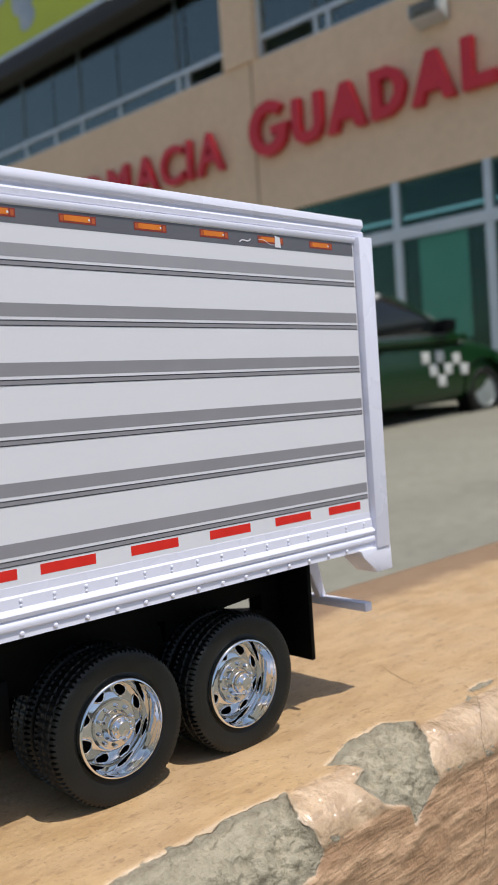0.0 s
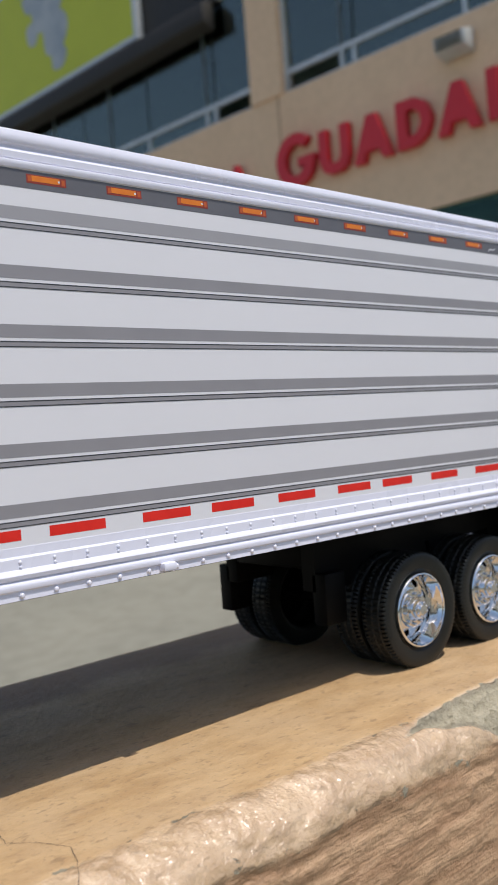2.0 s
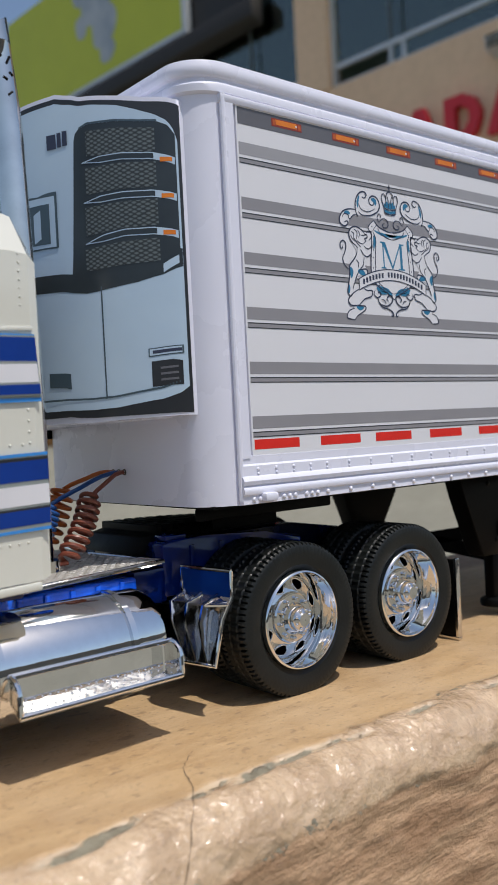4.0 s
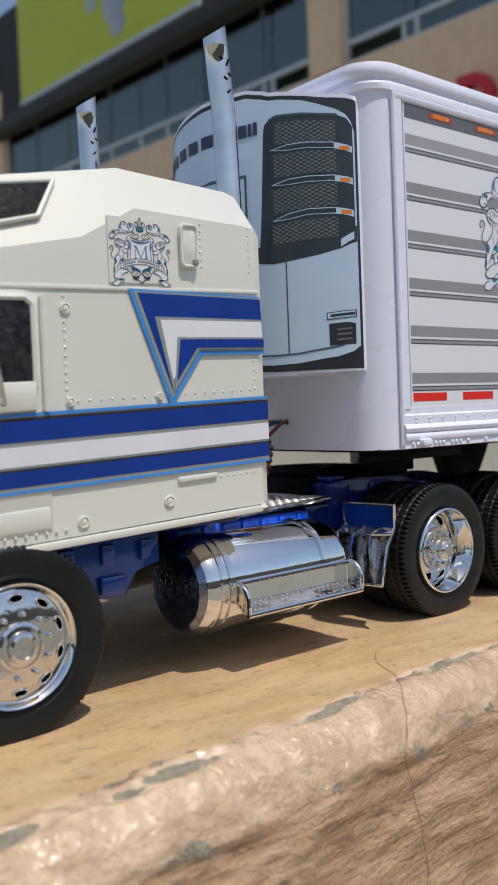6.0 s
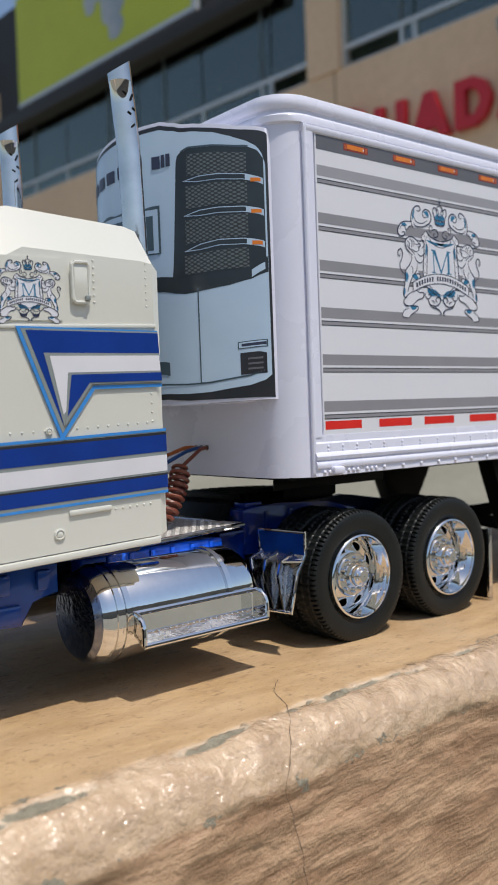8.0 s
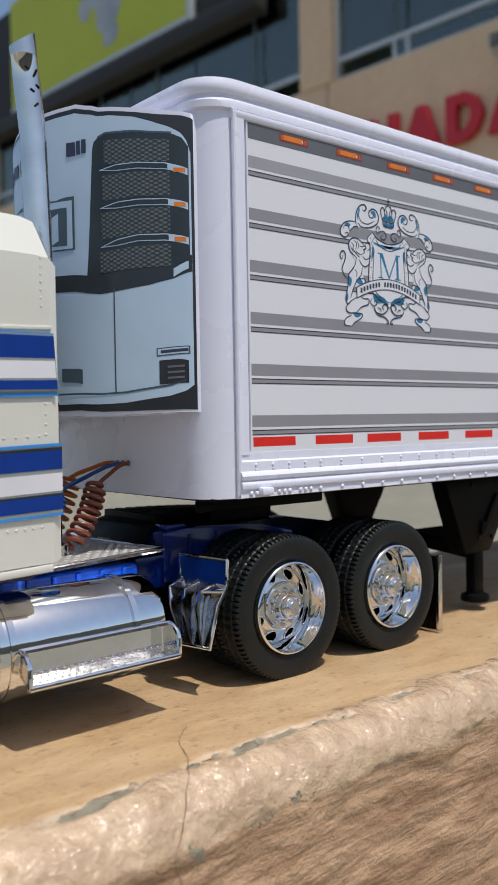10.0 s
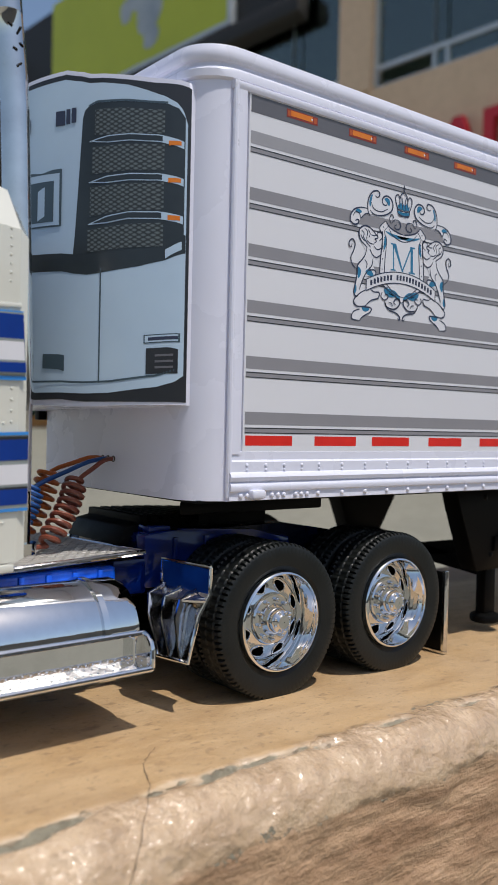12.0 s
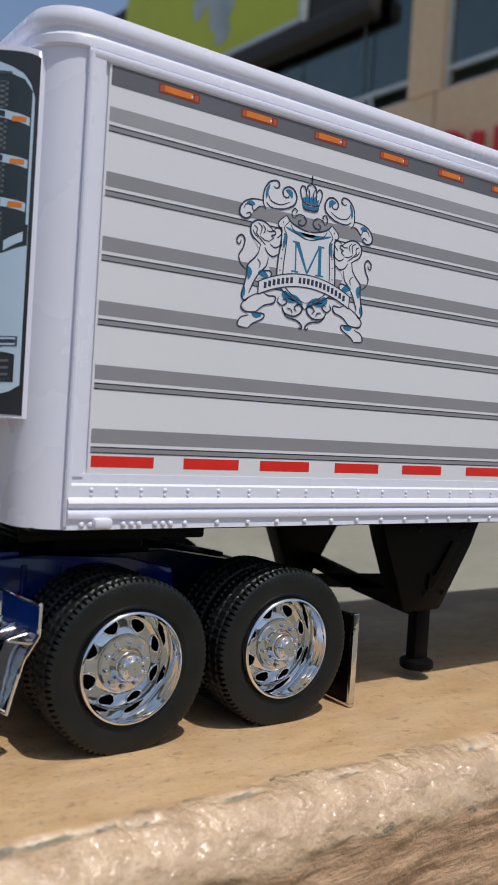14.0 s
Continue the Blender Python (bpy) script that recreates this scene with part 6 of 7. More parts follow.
            rib = rings(B(), [[p + Vector((0, -0.0003, 0)) for p in ring_pts], [p + Vector((0, 0.0003, 0)) for p in ring_pts]])
            part("fender_rib", rib, M_CHROME_WORN, fender, "chrome rib")
            near = fender_at(2, f - 0.29)
            shelf = [near, near + Vector((-0.0012 if k == 0 else -0.0034, 0, -0.0011)), tip, foot[0]]
            part("fender_shelf", rings(B(), [shelf, [p + Vector((0, 0, -0.0004)) for p in shelf]]), M_DULL_CHROME, fender, "chrome shelf between the ribs")
        # exhaust stack
        cx, sy, lean, low = (-0.0376, 0.0125, 0.105, 0.0) if s > 0 else (-0.0440, 0.0640, 0.03, -0.0008)
        bm = B()
        rod(bm, (cx, sy, 0.0320), (cx, sy, 0.0340), 0.0036, 24)
        lathe(bm, [(0.0025, 0.0330 + 0.0034 * i) for i in range(27)] + [(0.0024, 0.1265), (0.0025, 0.1267)], (0, 0, 0), "z", 28)
        for v in bm.verts:
            if abs(v.co.x) < 0.02 and v.co.z > 0.0325 and v.co.x > -0.02:
                v.co.x += cx
                v.co.y += sy
        rings(bm, [[(cx + 0.0025 * math.cos(a), sy + 0.0025 * math.sin(a), 0.1265 + 0.0030 + 0.0016 * math.cos(a)) for a in [2 * math.pi * i / 28 for i in range(28)]],
                   [(cx + 0.0025 * math.cos(a), sy + 0.0025 * math.sin(a), 0.1263) for a in [2 * math.pi * i / 28 for i in range(28)]]])
        moved(bm, lambda p: Vector((p.x - lean * max(0.0, p.z - 0.06) - 0.0040 * min(1.0, max(0.0, (0.112 - p.z) / 0.055)), p.y, p.z - low * (p.z > 0.1))))
        stack = part("exhaust_pipe", bm, M_CHROME_PIPE, t, "tall scuffed chrome exhaust stack")
        bm = B()
        for k, (a, z, l) in enumerate(((4.2, 0.1235, 0.0010), (4.8, 0.1228, 0.0014), (4.4, 0.1195, 0.0008), (4.6, 0.1170, 0.0007), (4.9, 0.1205, 0.0006))):
            x0 = cx - lean * (z - 0.06)
            pts = [(x0 + 0.00254 * math.cos(a + 0.3 * f), sy + 0.00254 * math.sin(a + 0.3 * f), z + l * (f - 0.5) * (1 if k % 2 else -0.6)) for f in (0, 0.25, 0.5, 0.75, 1.0)]
            tube(bm, pts, 0.00022, 5)
        part("scuff", bm, M_BLACK, stack, "dark scuffs in the chrome")
    # coiled hoses behind the cab: a coil standing on the catwalk, then a loose line to the nose socket
    for material, foot, head, socket, radius, turns, lab in (
            (M_HOSE_RED, (-0.0292, 0.0262, 0.0312), (-0.0212, 0.0292, 0.0440), (-0.0112, 0.0318, 0.0478), 0.0022, 9, "rust-red coiled air hose"),
            (M_HOSE_BLUE, (-0.0350, 0.0330, 0.0322), (-0.0295, 0.0325, 0.0425), (-0.0112, 0.0342, 0.0478), 0.0026, 10, "blue coiled air hose"),
            (M_HOSE_ORANGE, (-0.0285, 0.0400, 0.0314), (-0.0225, 0.0390, 0.0452), (-0.0112, 0.0366, 0.0478), 0.0024, 8, "orange coiled air hose")):
        a, b, c = Vector(foot), Vector(head), Vector(socket)
        u, v, w = frame_of(b - a)
        pts = [a + Vector((-0.006, 0.001, -0.0004)), a + Vector((-0.003, 0.0, -0.0005))]
        for i in range(turns * 14 + 1):
            f = i / (turns * 14)
            ang = 2 * math.pi * turns * f
            bend = Vector((0.0012 * math.sin(math.pi * f), 0, 0))
            pts.append(a + (b - a) * f + bend + (u * math.cos(ang) + v * math.sin(ang)) * radius * min(1.0, 0.5 + 4 * f, 0.6 + 3 * (1 - f)))
        last = pts[-1]
        for f in (0.15, 0.3, 0.45, 0.6, 0.75, 0.9, 1.0):
            pts.append(last.lerp(c, f) + Vector((0, 0, 0.0013 * math.sin(math.pi * f) * (1 - f) - 0.0008 * math.sin(2 * math.pi * f) * f)))
        part("coiled_hose", tube(B(), pts, 0.0005, 7), material, t, lab)
    # wheels
    for y, s in ((-0.0005, 1), (W + 0.0005, -1)):
        build_wheel(t, part, "front_wheel", -0.1000, y - s * 0.0006, 0.0152, False, s, second=False)
        for x in (0.0110, 0.0463):
            build_wheel(t, part, "drive_wheel", x, y + s * 0.0005, 0.0155, True, s)
    for x in (-0.1000, 0.0110, 0.0463):
        bm = B()
        rod(bm, (x, 0.008, 0.0155), (x, W - 0.008, 0.0155), 0.0026, 14)
        if x > 0:
            lathe(bm, ((0.0001, MID - 0.007), (0.0055, MID - 0.006), (0.0070, MID), (0.0055, MID + 0.006), (0.0001, MID + 0.007)), (x, 0, 0.0155), "y", 24)
        part("axle", bm, M_BLACK, t, "dark axle")
    for y0, y1 in ((0.0020, 0.0180), (W - 0.018, W - 0.002)):
        bm = B()
        box(bm, 0.0655, 0.0666, y0, y1, 0.0010, 0.0205, 0.0003)
        flap = part("mud_flap", bm, M_BLACK, t, "black mud flap with a chrome edge")
        bm = B()
        box(bm, 0.0654, 0.0670, y0 - 0.0007, y0 + 0.0002, 0.0006, 0.0208, 0.0002)
        box(bm, 0.0654, 0.0670, y0 - 0.0007, y1, 0.0002, 0.0012, 0.0002)
        part("flap_edge", bm, M_CHROME_WORN, flap, "chrome edge strip")
    return t


build_tractor()


# ---- building behind ----
XF = 11.5
# the facade is laid out on the plane x = XF and then turned to its true bearing
ALONG = Vector((math.cos(radians(95.0)), math.sin(radians(95.0)), 0)) * 0.963
INTO = Vector((math.sin(radians(95.0)), -math.cos(radians(95.0)), 0))
FOOT = Vector((15.87 * math.cos(0.84), 15.87 * math.sin(0.84), 0.082)) + ALONG * (-0.869 / 0.963 - 11.3) - INTO * XF
FACADE = Matrix.Translation(FOOT) @ Matrix((INTO, ALONG, (0, 0, 1))).transposed().to_4x4()


def slab(x0, x1, y0, y1, z0, z1, bevel=0.0):
    return box(B(), x0, x1, y0, y1, z0, z1, bevel)


def build_facade():
    before = set(scene.objects)
    b = group_at("shop_building", "tan two-storey shop building with a glass shopfront", "building")
    part("fascia", slab(XF, XF + 0.3, 1.0, 24.5, 3.20, 5.86), M_WALL, b, "broad tan fascia wall")
    for y0, y1 in ((10.90, 11.66), (1.0, 1.6), (23.4, 24.5)):
        part("pillar", slab(XF - 0.04, XF + 0.3, y0, y1, 5.86, 8.9), M_WALL, b, "tan pillar between the windows")
    part("parapet", slab(XF, XF + 0.3, 1.0, 12.5, 8.2, 9.4), M_WALL, b, "tan upper wall")
    part("joint", slab(XF - 0.012, XF, 11.01, 11.04, 3.25, 5.86), M_SEAM, b, "dark joint in the fascia")
    part("roof", slab(XF + 0.3, XF + 9, 1.0, 24.5, 8.6, 8.9), M_DARK_METAL, b, "flat roof")
    part("end_wall", slab(XF + 0.3, XF + 9, 24.2, 24.5, -0.2, 8.6), M_WALL, b, "plain end wall")
    part("end_wall", slab(XF + 0.3, XF + 9, 1.0, 1.3, -0.2, 8.6), M_WALL, b, "plain end wall")
    part("back_wall", slab(XF + 2.6, XF + 2.8, 1.3, 24.2, -0.2, 3.2), M_ROOM, b, "greenish shop back wall, its dimness in the colour")
    part("upper_back_wall", slab(XF + 2.6, XF + 2.8, 1.3, 24.2, 5.0, 8.6), M_UPROOM, b, "upper back wall with reflected cloud tones painted in")
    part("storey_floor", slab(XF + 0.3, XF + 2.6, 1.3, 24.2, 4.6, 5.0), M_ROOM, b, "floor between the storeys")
    part("shop_ceiling", slab(XF + 0.3, XF + 2.6, 1.3, 24.2, 3.26, 3.36), M_ROOM, b, "shop ceiling, its dimness in the colour")
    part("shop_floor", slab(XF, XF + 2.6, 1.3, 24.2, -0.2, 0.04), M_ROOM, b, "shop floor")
    part("sill", slab(XF - 0.10, XF + 0.3, 1.0, 24.5, -0.2, 0.10), M_ORANGE, b, "low orange-painted kerb")
    # upper windows: two bays of frames and panes
    for y0, y1, posts in ((1.6, 10.90, (2.9, 4.4, 5.9, 7.25, 9.35, 9.62)), (11.66, 23.4, (12.75, 13.00, 14.8, 16.1, 17.1, 18.3, 20.2, 21.8))):
        w = part("window", slab(XF + 0.10, XF + 0.18, y0, y1, 5.86, 5.93), M_ALU, b, "wide aluminium window band")
        part("rail", slab(XF + 0.09, XF + 0.18, y0, y1, 6.20, 6.28), M_ALU, w, "pale transom rail")
        part("rail", slab(XF + 0.09, XF + 0.18, y0, y1, 8.14, 8.2), M_ALU, w, "pale head rail")
        part("jamb", slab(XF + 0.08, XF + 0.18, y0, y0 + 0.07, 5.93, 8.14), M_ALU, w, "pale jamb")
        part("jamb", slab(XF + 0.08, XF + 0.18, y1 - 0.07, y1, 5.93, 8.14), M_ALU, w, "pale jamb")
        for k, y in enumerate(posts):
            part("mullion", slab(XF + 0.10, XF + 0.17, y - 0.035, y + 0.035, 5.93, 6.20), M_ALU, w, "pale mullion")
            if k % 2:
                part("mullion", slab(XF + 0.11, XF + 0.16, y - 0.025, y + 0.025, 6.28, 8.14), M_BRONZE, w, "slim mullion")
        edges = [y0] + list(posts) + [y1]
        for k, (a, c) in enumerate(zip(edges, edges[1:])):
            part("pane", slab(XF + 0.13, XF + 0.136, a + 0.02, c - 0.02, 6.28, 8.14), M_UP_GLASS, w, "dark reflective pane").visible_shadow = False
            if not (c == 10.90 or a == 11.66):
                part("pane", slab(XF + 0.13, XF + 0.136, a + 0.02, c - 0.02, 5.93, 6.20), M_UP_GLASS, w, "small lower pane").visible_shadow = False
    # shopfront
    shop = part("shopfront", slab(XF - 0.02, XF + 0.14, 1.0, 24.2, 2.32, 2.50), M_ALU, b, "aluminium shopfront with green glass")
    for y in (2.2, 4.2, 6.62, 8.20, 10.4, 12.6, 15.0, 17.5, 20.0, 22.5):
        part("post", slab(XF, XF + 0.12, y - 0.07, y + 0.07, 0.10, 2.32), M_ALU, shop, "pale post")
        part("post", slab(XF, XF + 0.12, y - 0.06, y + 0.06, 2.50, 3.20), M_ALU, shop, "pale post")
    edges = (1.3, 2.2, 4.2, 6.62, 8.20, 10.4, 12.6, 15.0, 17.5, 20.0, 22.5, 24.2)
    for a, c in zip(edges, edges[1:]):
        part("pane", slab(XF + 0.05, XF + 0.058, a + 0.07, c - 0.07, 0.10, 2.32), M_SHOP_GLASS, shop, "green-tinted pane").visible_shadow = False
        part("pane", slab(XF + 0.05, XF + 0.058, a + 0.06, c - 0.06, 2.50, 3.20), M_SHOP_GLASS, shop, "green-tinted pane").visible_shadow = False
    tagged(link("poster", slab(XF + 0.075, XF + 0.08, 7.02, 7.86, 0.75, 2.40), M_POSTER), "pale teal poster inside the shop window", "poster")
    tagged(link("notice", slab(XF + 0.075, XF + 0.08, 9.0, 9.7, 1.75, 2.25), M_BOARD), "small yellow-green notice inside the shop window", "poster")
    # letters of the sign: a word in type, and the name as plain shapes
    y = 17.25
    for ch, wide in zip("FARMACIA", (0.62, 0.75, 0.75, 0.92, 0.75, 0.72, 0.34, 0.72)):
        cv = bpy.data.curves.new("letter", "FONT")
        cv.body = ch
        cv.size, cv.extrude, cv.offset = 0.98, 0.05, 0.02
        tmp = bpy.data.objects.new("letter", cv)
        scene.collection.objects.link(tmp)
        bpy.context.view_layer.update()
        me = bpy.data.meshes.new_from_object(tmp.evaluated_get(bpy.context.evaluated_depsgraph_get()))
        bpy.data.objects.remove(tmp)
        me.materials.clear()
        me.materials.append(M_SIGN_RED)
        ob = new("sign_letter", me)
        ob.matrix_world = Matrix.Translation((XF - 0.10, y, 4.20)) @ Matrix(((0, 0, -1, 0), (-1, 0, 0, 0), (0, 1, 0, 0), (0, 0, 0, 1)))
        tagged(ob, "raised red letter on the tan fascia", "sign letter", "letters of the shop sign")
        y -= wide

    def sign_shape(y0, y1, z0, z1, outline):
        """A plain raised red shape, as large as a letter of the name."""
        w, h = y0 - y1, z1 - z0
        bm = prism(B(), [(y0 - u * w, z0 + v * h) for u, v in outline], "x", XF - 0.15, XF - 0.02)
        tagged(link("sign_shape", bm, M_SIGN_RED, smooth=0), "raised red sign shape on the tan fascia", "sign shape", "shapes of the shop sign")
    turn = [0.75 + 4.9 * i / 18 for i in range(19)]
    hook = [(0.5 + 0.5 * math.cos(a), 0.5 + 0.5 * math.sin(a)) for a in turn] + [(1.0, 0.52), (0.56, 0.52), (0.56, 0.36), (0.74, 0.36)] + [(0.5 + 0.27 * math.cos(a), 0.5 + 0.30 * math.sin(a)) for a in turn[-3::-1]]
    cup = [(0, 1), (0, 0.3), (0.1, 0.1), (0.3, 0), (0.7, 0), (0.9, 0.1), (1, 0.3), (1, 1), (0.72, 1), (0.72, 0.32), (0.62, 0.22), (0.38, 0.22), (0.28, 0.32), (0.28, 1)]
    wedge = [(0, 0), (0.26, 0), (0.33, 0.22), (0.67, 0.22), (0.74, 0), (1, 0), (0.62, 1), (0.38, 1)]
    half_round = [(0, 0), (0.55, 0), (0.85, 0.15), (1, 0.42), (1, 0.6), (0.85, 0.86), (0.55, 1), (0, 1), (0, 0.461), (0.3, 0.461), (0.3, 0.78), (0.55, 0.76), (0.7, 0.6), (0.7, 0.42), (0.55, 0.24), (0.3, 0.22), (0.3, 0.459), (0, 0.459)]
    angle = [(0, 0), (1, 0), (1, 0.24), (0.34, 0.24), (0.34, 1), (0, 1)]
    sign_shape(11.05, 10.15, 4.15, 5.06, hook)
    sign_shape(10.06, 9.42, 4.17, 4.92, cup)
    sign_shape(9.33, 8.56, 4.17, 4.90, wedge)
    sign_shape(8.46, 7.82, 4.17, 4.90, half_round)
    sign_shape(7.72, 6.98, 4.17, 4.90, wedge)
    sign_shape(6.86, 6.32, 4.17, 4.90, angle)
    sign_shape(6.22, 5.48, 4.17, 4.90, wedge)
    # wall lamp
    lamp = group_at("wall_lamp", "grey louvred flood lamp on the tan fascia", "wall lamp")
    part("housing", prism(B(), ((XF - 0.02, 5.25), (XF - 0.30, 5.32), (XF - 0.34, 5.52), (XF - 0.02, 5.62)), "y", 7.06, 7.58, 0.02), M_ALU, lamp, "grey lamp housing")
    for k in range(3):
        part("louvre", slab(XF - 0.37, XF - 0.30, 7.10, 7.54, 5.34 + 0.07 * k, 5.36 + 0.07 * k), M_DARK_METAL, lamp, "dark louvre")
    # canopy and billboard
    tagged(link("canopy", prism(B(), ((XF, 7.55), (XF - 0.30, 7.66), (XF - 0.30, 8.00), (XF, 8.10)), "y", 12.5, 24.6, 0.02), M_DARK_METAL), "dark brown canopy along the building", "canopy", kind="structure")
    part("upper_wall", slab(XF, XF + 0.3, 12.5, 24.5, 8.1, 10.9), M_DARK_METAL, b, "dark wall behind the billboard")
    board = group_at("billboard", "yellow-green billboard with a grey print above the canopy", "billboard")
    part("board", slab(XF - 0.14, XF - 0.02, 14.72, 22.05, 8.22, 10.92), M_BOARD, board, "yellow-green printed sheet")
    part("board_frame", slab(XF - 0.17, XF - 0.01, 14.60, 14.72, 8.12, 11.0), M_ALU, board, "pale edge")
    part("board_frame", slab(XF - 0.17, XF - 0.01, 14.72, 22.05, 8.12, 8.22), M_ALU, board, "pale edge")
    bm = B()
    for cy, cz, ry, rz in ((17.9, 9.95, 0.62, 0.50), (17.6, 9.35, 0.50, 0.55), (18.4, 10.35, 0.45, 0.30), (17.5, 8.75, 0.30, 0.30), (18.5, 9.6, 0.25, 0.3)):
        ring_pts = [(cy + ry * math.cos(a) * (1 + 0.12 * math.sin(3 * a + cy)), cz + rz * math.sin(a) * (1 + 0.1 * math.cos(2 * a))) for a in [2 * math.pi * i / 26 for i in range(26)]]
        prism(bm, ring_pts, "x", XF - 0.150 - 0.002 * ry, XF - 0.139)
    part("board_print", bm, M_BOARD_GREY, board, "grey printed blots", 0)
    # dark neighbour beyond the board
    nb = group_at("neighbour_building", "dark neighbouring building beyond the billboard", "building")
    part("wall", slab(XF - 0.5, XF + 6, 24.6, 40, -0.4, 10.2), M_DARK_METAL, nb, "dark blank wall")
    for ob in scene.objects:
        if ob not in before and ob.parent is None:
            ob.matrix_world = FACADE @ ob.matrix_basis


def build_taxi():
    """A small hatchback: lofted lower body and cabin, windows, wheels, mirror and painted markings."""
    Wc, H = 1.62, 1.50
    car = group_at("taxi", "small green and white taxi hatchback parked at the shop", "car", Matrix.Translation((5.73, 5.57, lot_height(5.73) - 0.01)) @ Matrix.Rotation(-radians(2.9), 4, "Y") @ Matrix.Rotation(-radians(7.2), 4, "Z"))

    def skin(stations, material, name, label, seg=10, power=0.30):
        loops = []
        for x, y0, y1, z0, z1, tuck in stations:
            half, mid = (y1 - y0) / 2, (y0 + y1) / 2
            row = []
            for i in range(4 * seg):
                a = 2 * math.pi * i / (4 * seg)
                c, s = math.cos(a), math.sin(a)
                yy = mid + half * math.copysign(abs(c) ** power, c) * (1 - tuck * max(0.0, s))
                zz = (z0 + z1) / 2 + (z1 - z0) / 2 * math.copysign(abs(s) ** power, s)
                row.append((x, yy, zz))
            loops.append(row)
        return part(name, rings(B(), loops), material, car, label, 50)
    skin(((-0.02, 0.18, Wc - 0.18, 0.35, 0.70, 0.05), (0.06, 0.06, Wc - 0.06, 0.25, 0.86, 0.03), (0.5, 0.0, Wc, 0.20, 0.92, 0.03), (1.6, 0.0, Wc, 0.20, 0.93, 0.03),
          (2.55, 0.0, Wc, 0.20, 0.92, 0.03), (3.0, 0.02, Wc - 0.02, 0.20, 0.88, 0.05), (3.45, 0.08, Wc - 0.08, 0.22, 0.76, 0.08), (3.66, 0.20, Wc - 0.20, 0.28, 0.62, 0.1)), M_CAR_GREEN, "body", "green lower body")
    skin(((0.05, 0.10, Wc - 0.10, 0.80, 0.98, 0.1), (0.3, 0.08, Wc - 0.08, 0.80, 1.32, 0.12), (0.62, 0.07, Wc - 0.07, 0.80, H - 0.03, 0.14), (1.2, 0.06, Wc - 0.06, 0.80, H, 0.15),
          (1.75, 0.06, Wc - 0.06, 0.80, H - 0.03, 0.15), (2.35, 0.07, Wc - 0.07, 0.80, 1.22, 0.10), (2.80, 0.10, Wc - 0.10, 0.80, 0.93, 0.05)), M_CAR_WHITE, "cabin", "white cabin and roof", power=0.36)
    part("belt_line", box(B(), 0.05, 1.30, -0.012, Wc + 0.012, 0.83, 0.95, 0.008), M_CAR_WHITE, car, "white band under the rear windows")
    # the car's front half lies in shade, painted here as a darker green band
    part("belt_line", box(B(), 1.30, 2.75, -0.012, Wc + 0.012, 0.87, 0.945, 0.008), M_CAR_GREEN, car, "green band under the front windows, shade put into its dark colour")
    for s, y in ((1, 0.04), (-1, Wc - 0.04)):
        for poly, name in ((((0.22, 0.98), (1.12, 0.98), (1.12, 1.38), (0.62, 1.38), (0.36, 1.24)), "rear_window"), (((1.22, 0.98), (2.52, 0.98), (2.20, 1.16), (1.72, 1.38), (1.22, 1.39)), "door_window")):
            bm = prism(B(), poly, "y", y - s * 0.02, y + s * 0.02, 0.006)
            moved(bm, lambda p: Vector((p.x, p.y + s * 0.30 * (p.z - 0.95) * 0.55, p.z)))
            part(name, bm, M_CAR_GLASS, car, "dark side window")
        bm = prism(B(), ((1.62, 1.42), (1.80, 1.40), (2.62, 0.98), (2.62, 0.94), (2.50, 0.96)), "y", y - s * 0.01, y + s * 0.06, 0.006)
        moved(bm, lambda p: Vector((p.x, p.y + s * 0.30 * (p.z - 0.95) * 0.55, p.z)))
        part("roof_pillar", bm, M_CAR_GREEN, car, "dark green front pillar")
        part("mirror", prism(B(), ((2.24, 0.96), (2.42, 0.98), (2.44, 1.10), (2.30, 1.12)), "y", y - s * 0.20, y - s * 0.02, 0.02), M_BLACK, car, "black door mirror")
        part("door_handle", box(B(), 1.28, 1.44, min(y - s * 0.065, y - s * 0.03), max(y - s * 0.065, y - s * 0.03), 0.80, 0.83, 0.006), M_BLACK, car, "black door handle")
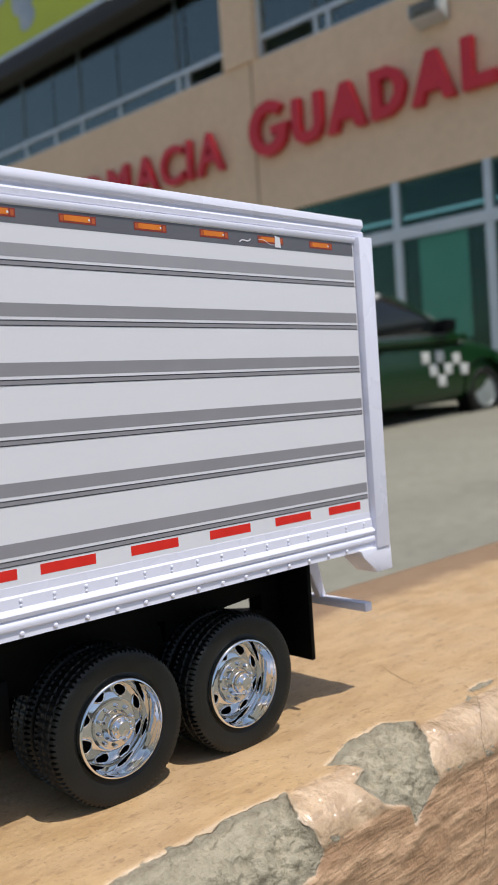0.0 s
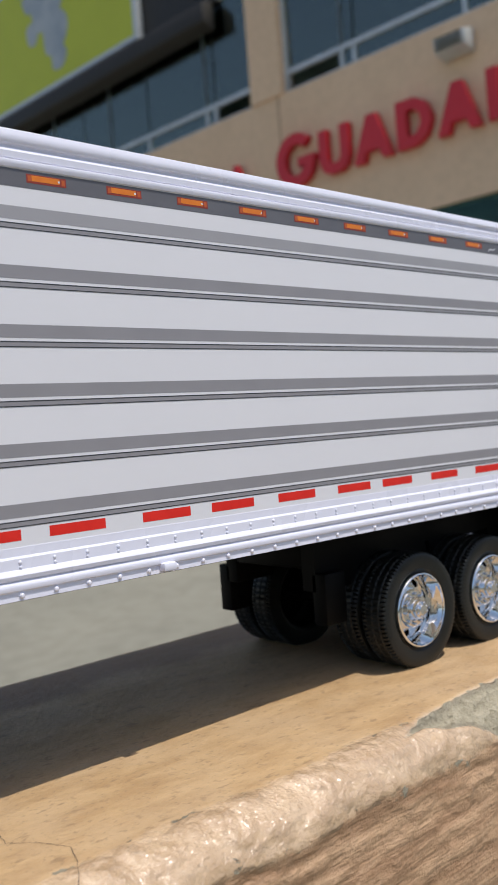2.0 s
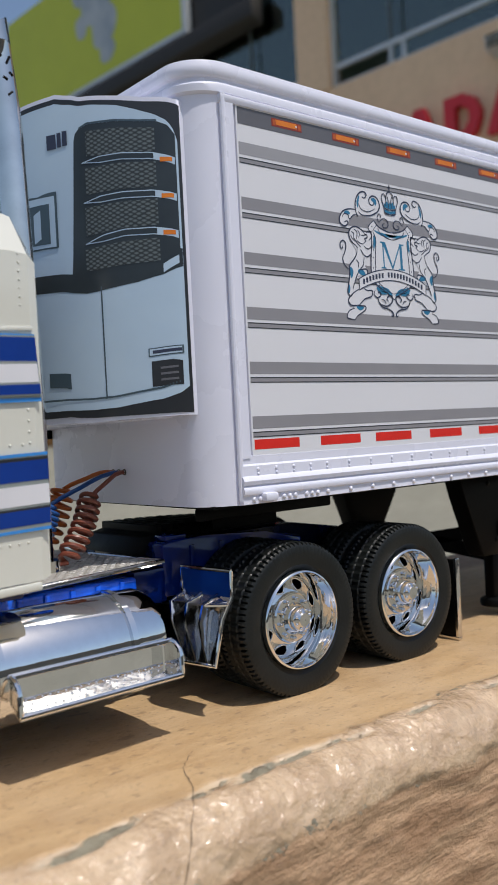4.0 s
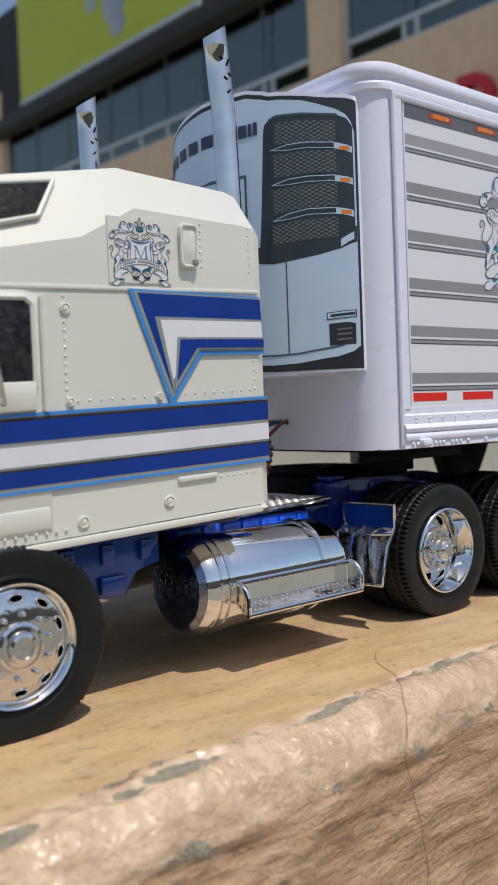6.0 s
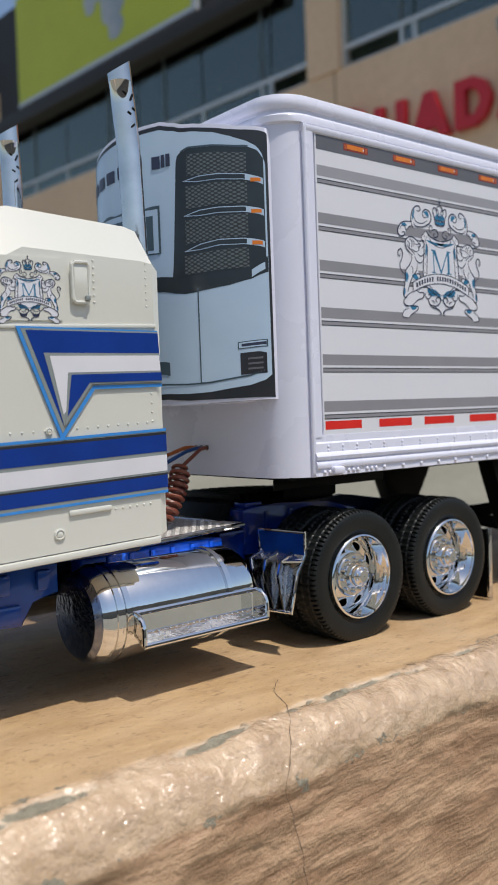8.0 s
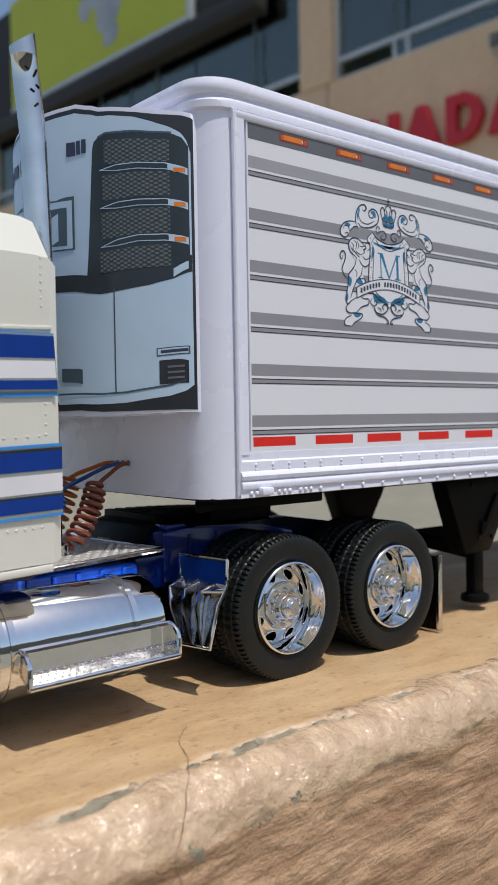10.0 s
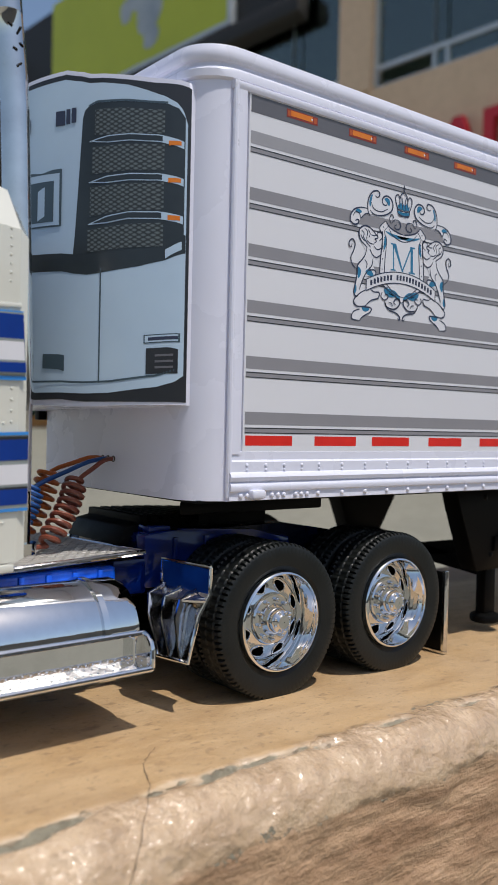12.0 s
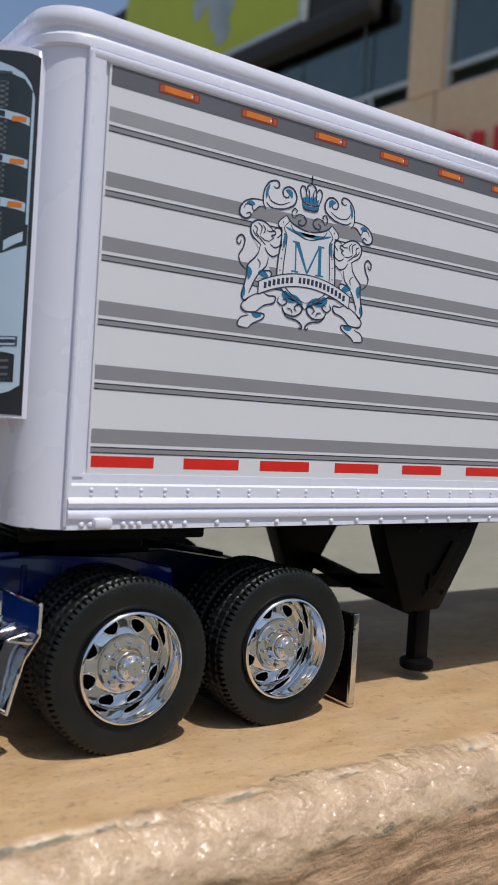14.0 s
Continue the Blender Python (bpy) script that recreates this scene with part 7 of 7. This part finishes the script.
        for x in (0.72, 3.03):
            w = new("wheel")
            w.parent = car
            w.location = (x, y + s * 0.06, 0.29)
            bm = lathe(B(), ((0.18, -0.08), (0.25, -0.09), (0.285, -0.06), (0.29, 0.0), (0.285, 0.06), (0.25, 0.09), (0.18, 0.08)), (0, 0, 0), "y", 40)
            link("tyre", bm, M_RUBBER, w, "black tyre")
            bm = lathe(B(), ((0.185, -0.075), (0.17, -0.06), (0.06, -0.075), (0.001, -0.08)) if s > 0 else ((0.185, 0.075), (0.17, 0.06), (0.06, 0.075), (0.001, 0.08)), (0, 0, 0), "y", 32)
            link("rim", bm, M_TAPE_GREY, w, "grey wheel cover")
            bm = lathe(B(), ((0.36, -0.10), (0.36, 0.06), (0.001, 0.06)) if s > 0 else ((0.36, 0.10), (0.36, -0.06), (0.001, -0.06)), (x, y + s * 0.052, 0.30), "y", 40)
            part("wheel_arch", bm, M_BLACK, car, "dark wheel arch")
        # white painted markings on the doors
        for x, z in ((2.02, 0.66), (2.24, 0.66), (2.13, 0.52), (2.36, 0.52), (2.50, 0.62), (2.62, 0.50), (2.25, 0.40)):
            part("marking", box(B(), x, x + 0.12, min(y - s * 0.046, y - s * 0.03), max(y - s * 0.046, y - s * 0.03), z, z + 0.12, 0.003), M_CAR_WHITE, car, "white square of a checker marking")
        part("marking", prism(B(), ((1.02, 0.36), (1.16, 0.34), (1.20, 0.46), (1.14, 0.56), (1.24, 0.66), (1.20, 0.78), (1.02, 0.80), (1.06, 0.62), (0.98, 0.50)), "y", y - s * 0.046, y - s * 0.03), M_CAR_WHITE, car, "white painted blot")
    part("bumper", box(B(), -0.06, 0.20, 0.10, Wc - 0.10, 0.28, 0.48, 0.03), M_CAR_GREEN, car, "green rear bumper")
    part("tail_lamp", box(B(), -0.01, 0.10, 0.04, 0.16, 0.70, 0.95, 0.02), M_RED, car, "red tail lamp")
    part("tail_lamp", box(B(), -0.01, 0.10, Wc - 0.16, Wc - 0.04, 0.70, 0.95, 0.02), M_RED, car, "red tail lamp")
    for y in (0.26, Wc - 0.26):
        part("headlight", box(B(), 3.42, 3.62, y - 0.12, y + 0.12, 0.56, 0.70, 0.03), M_ALU, car, "clear headlight")


build_facade()
build_taxi()
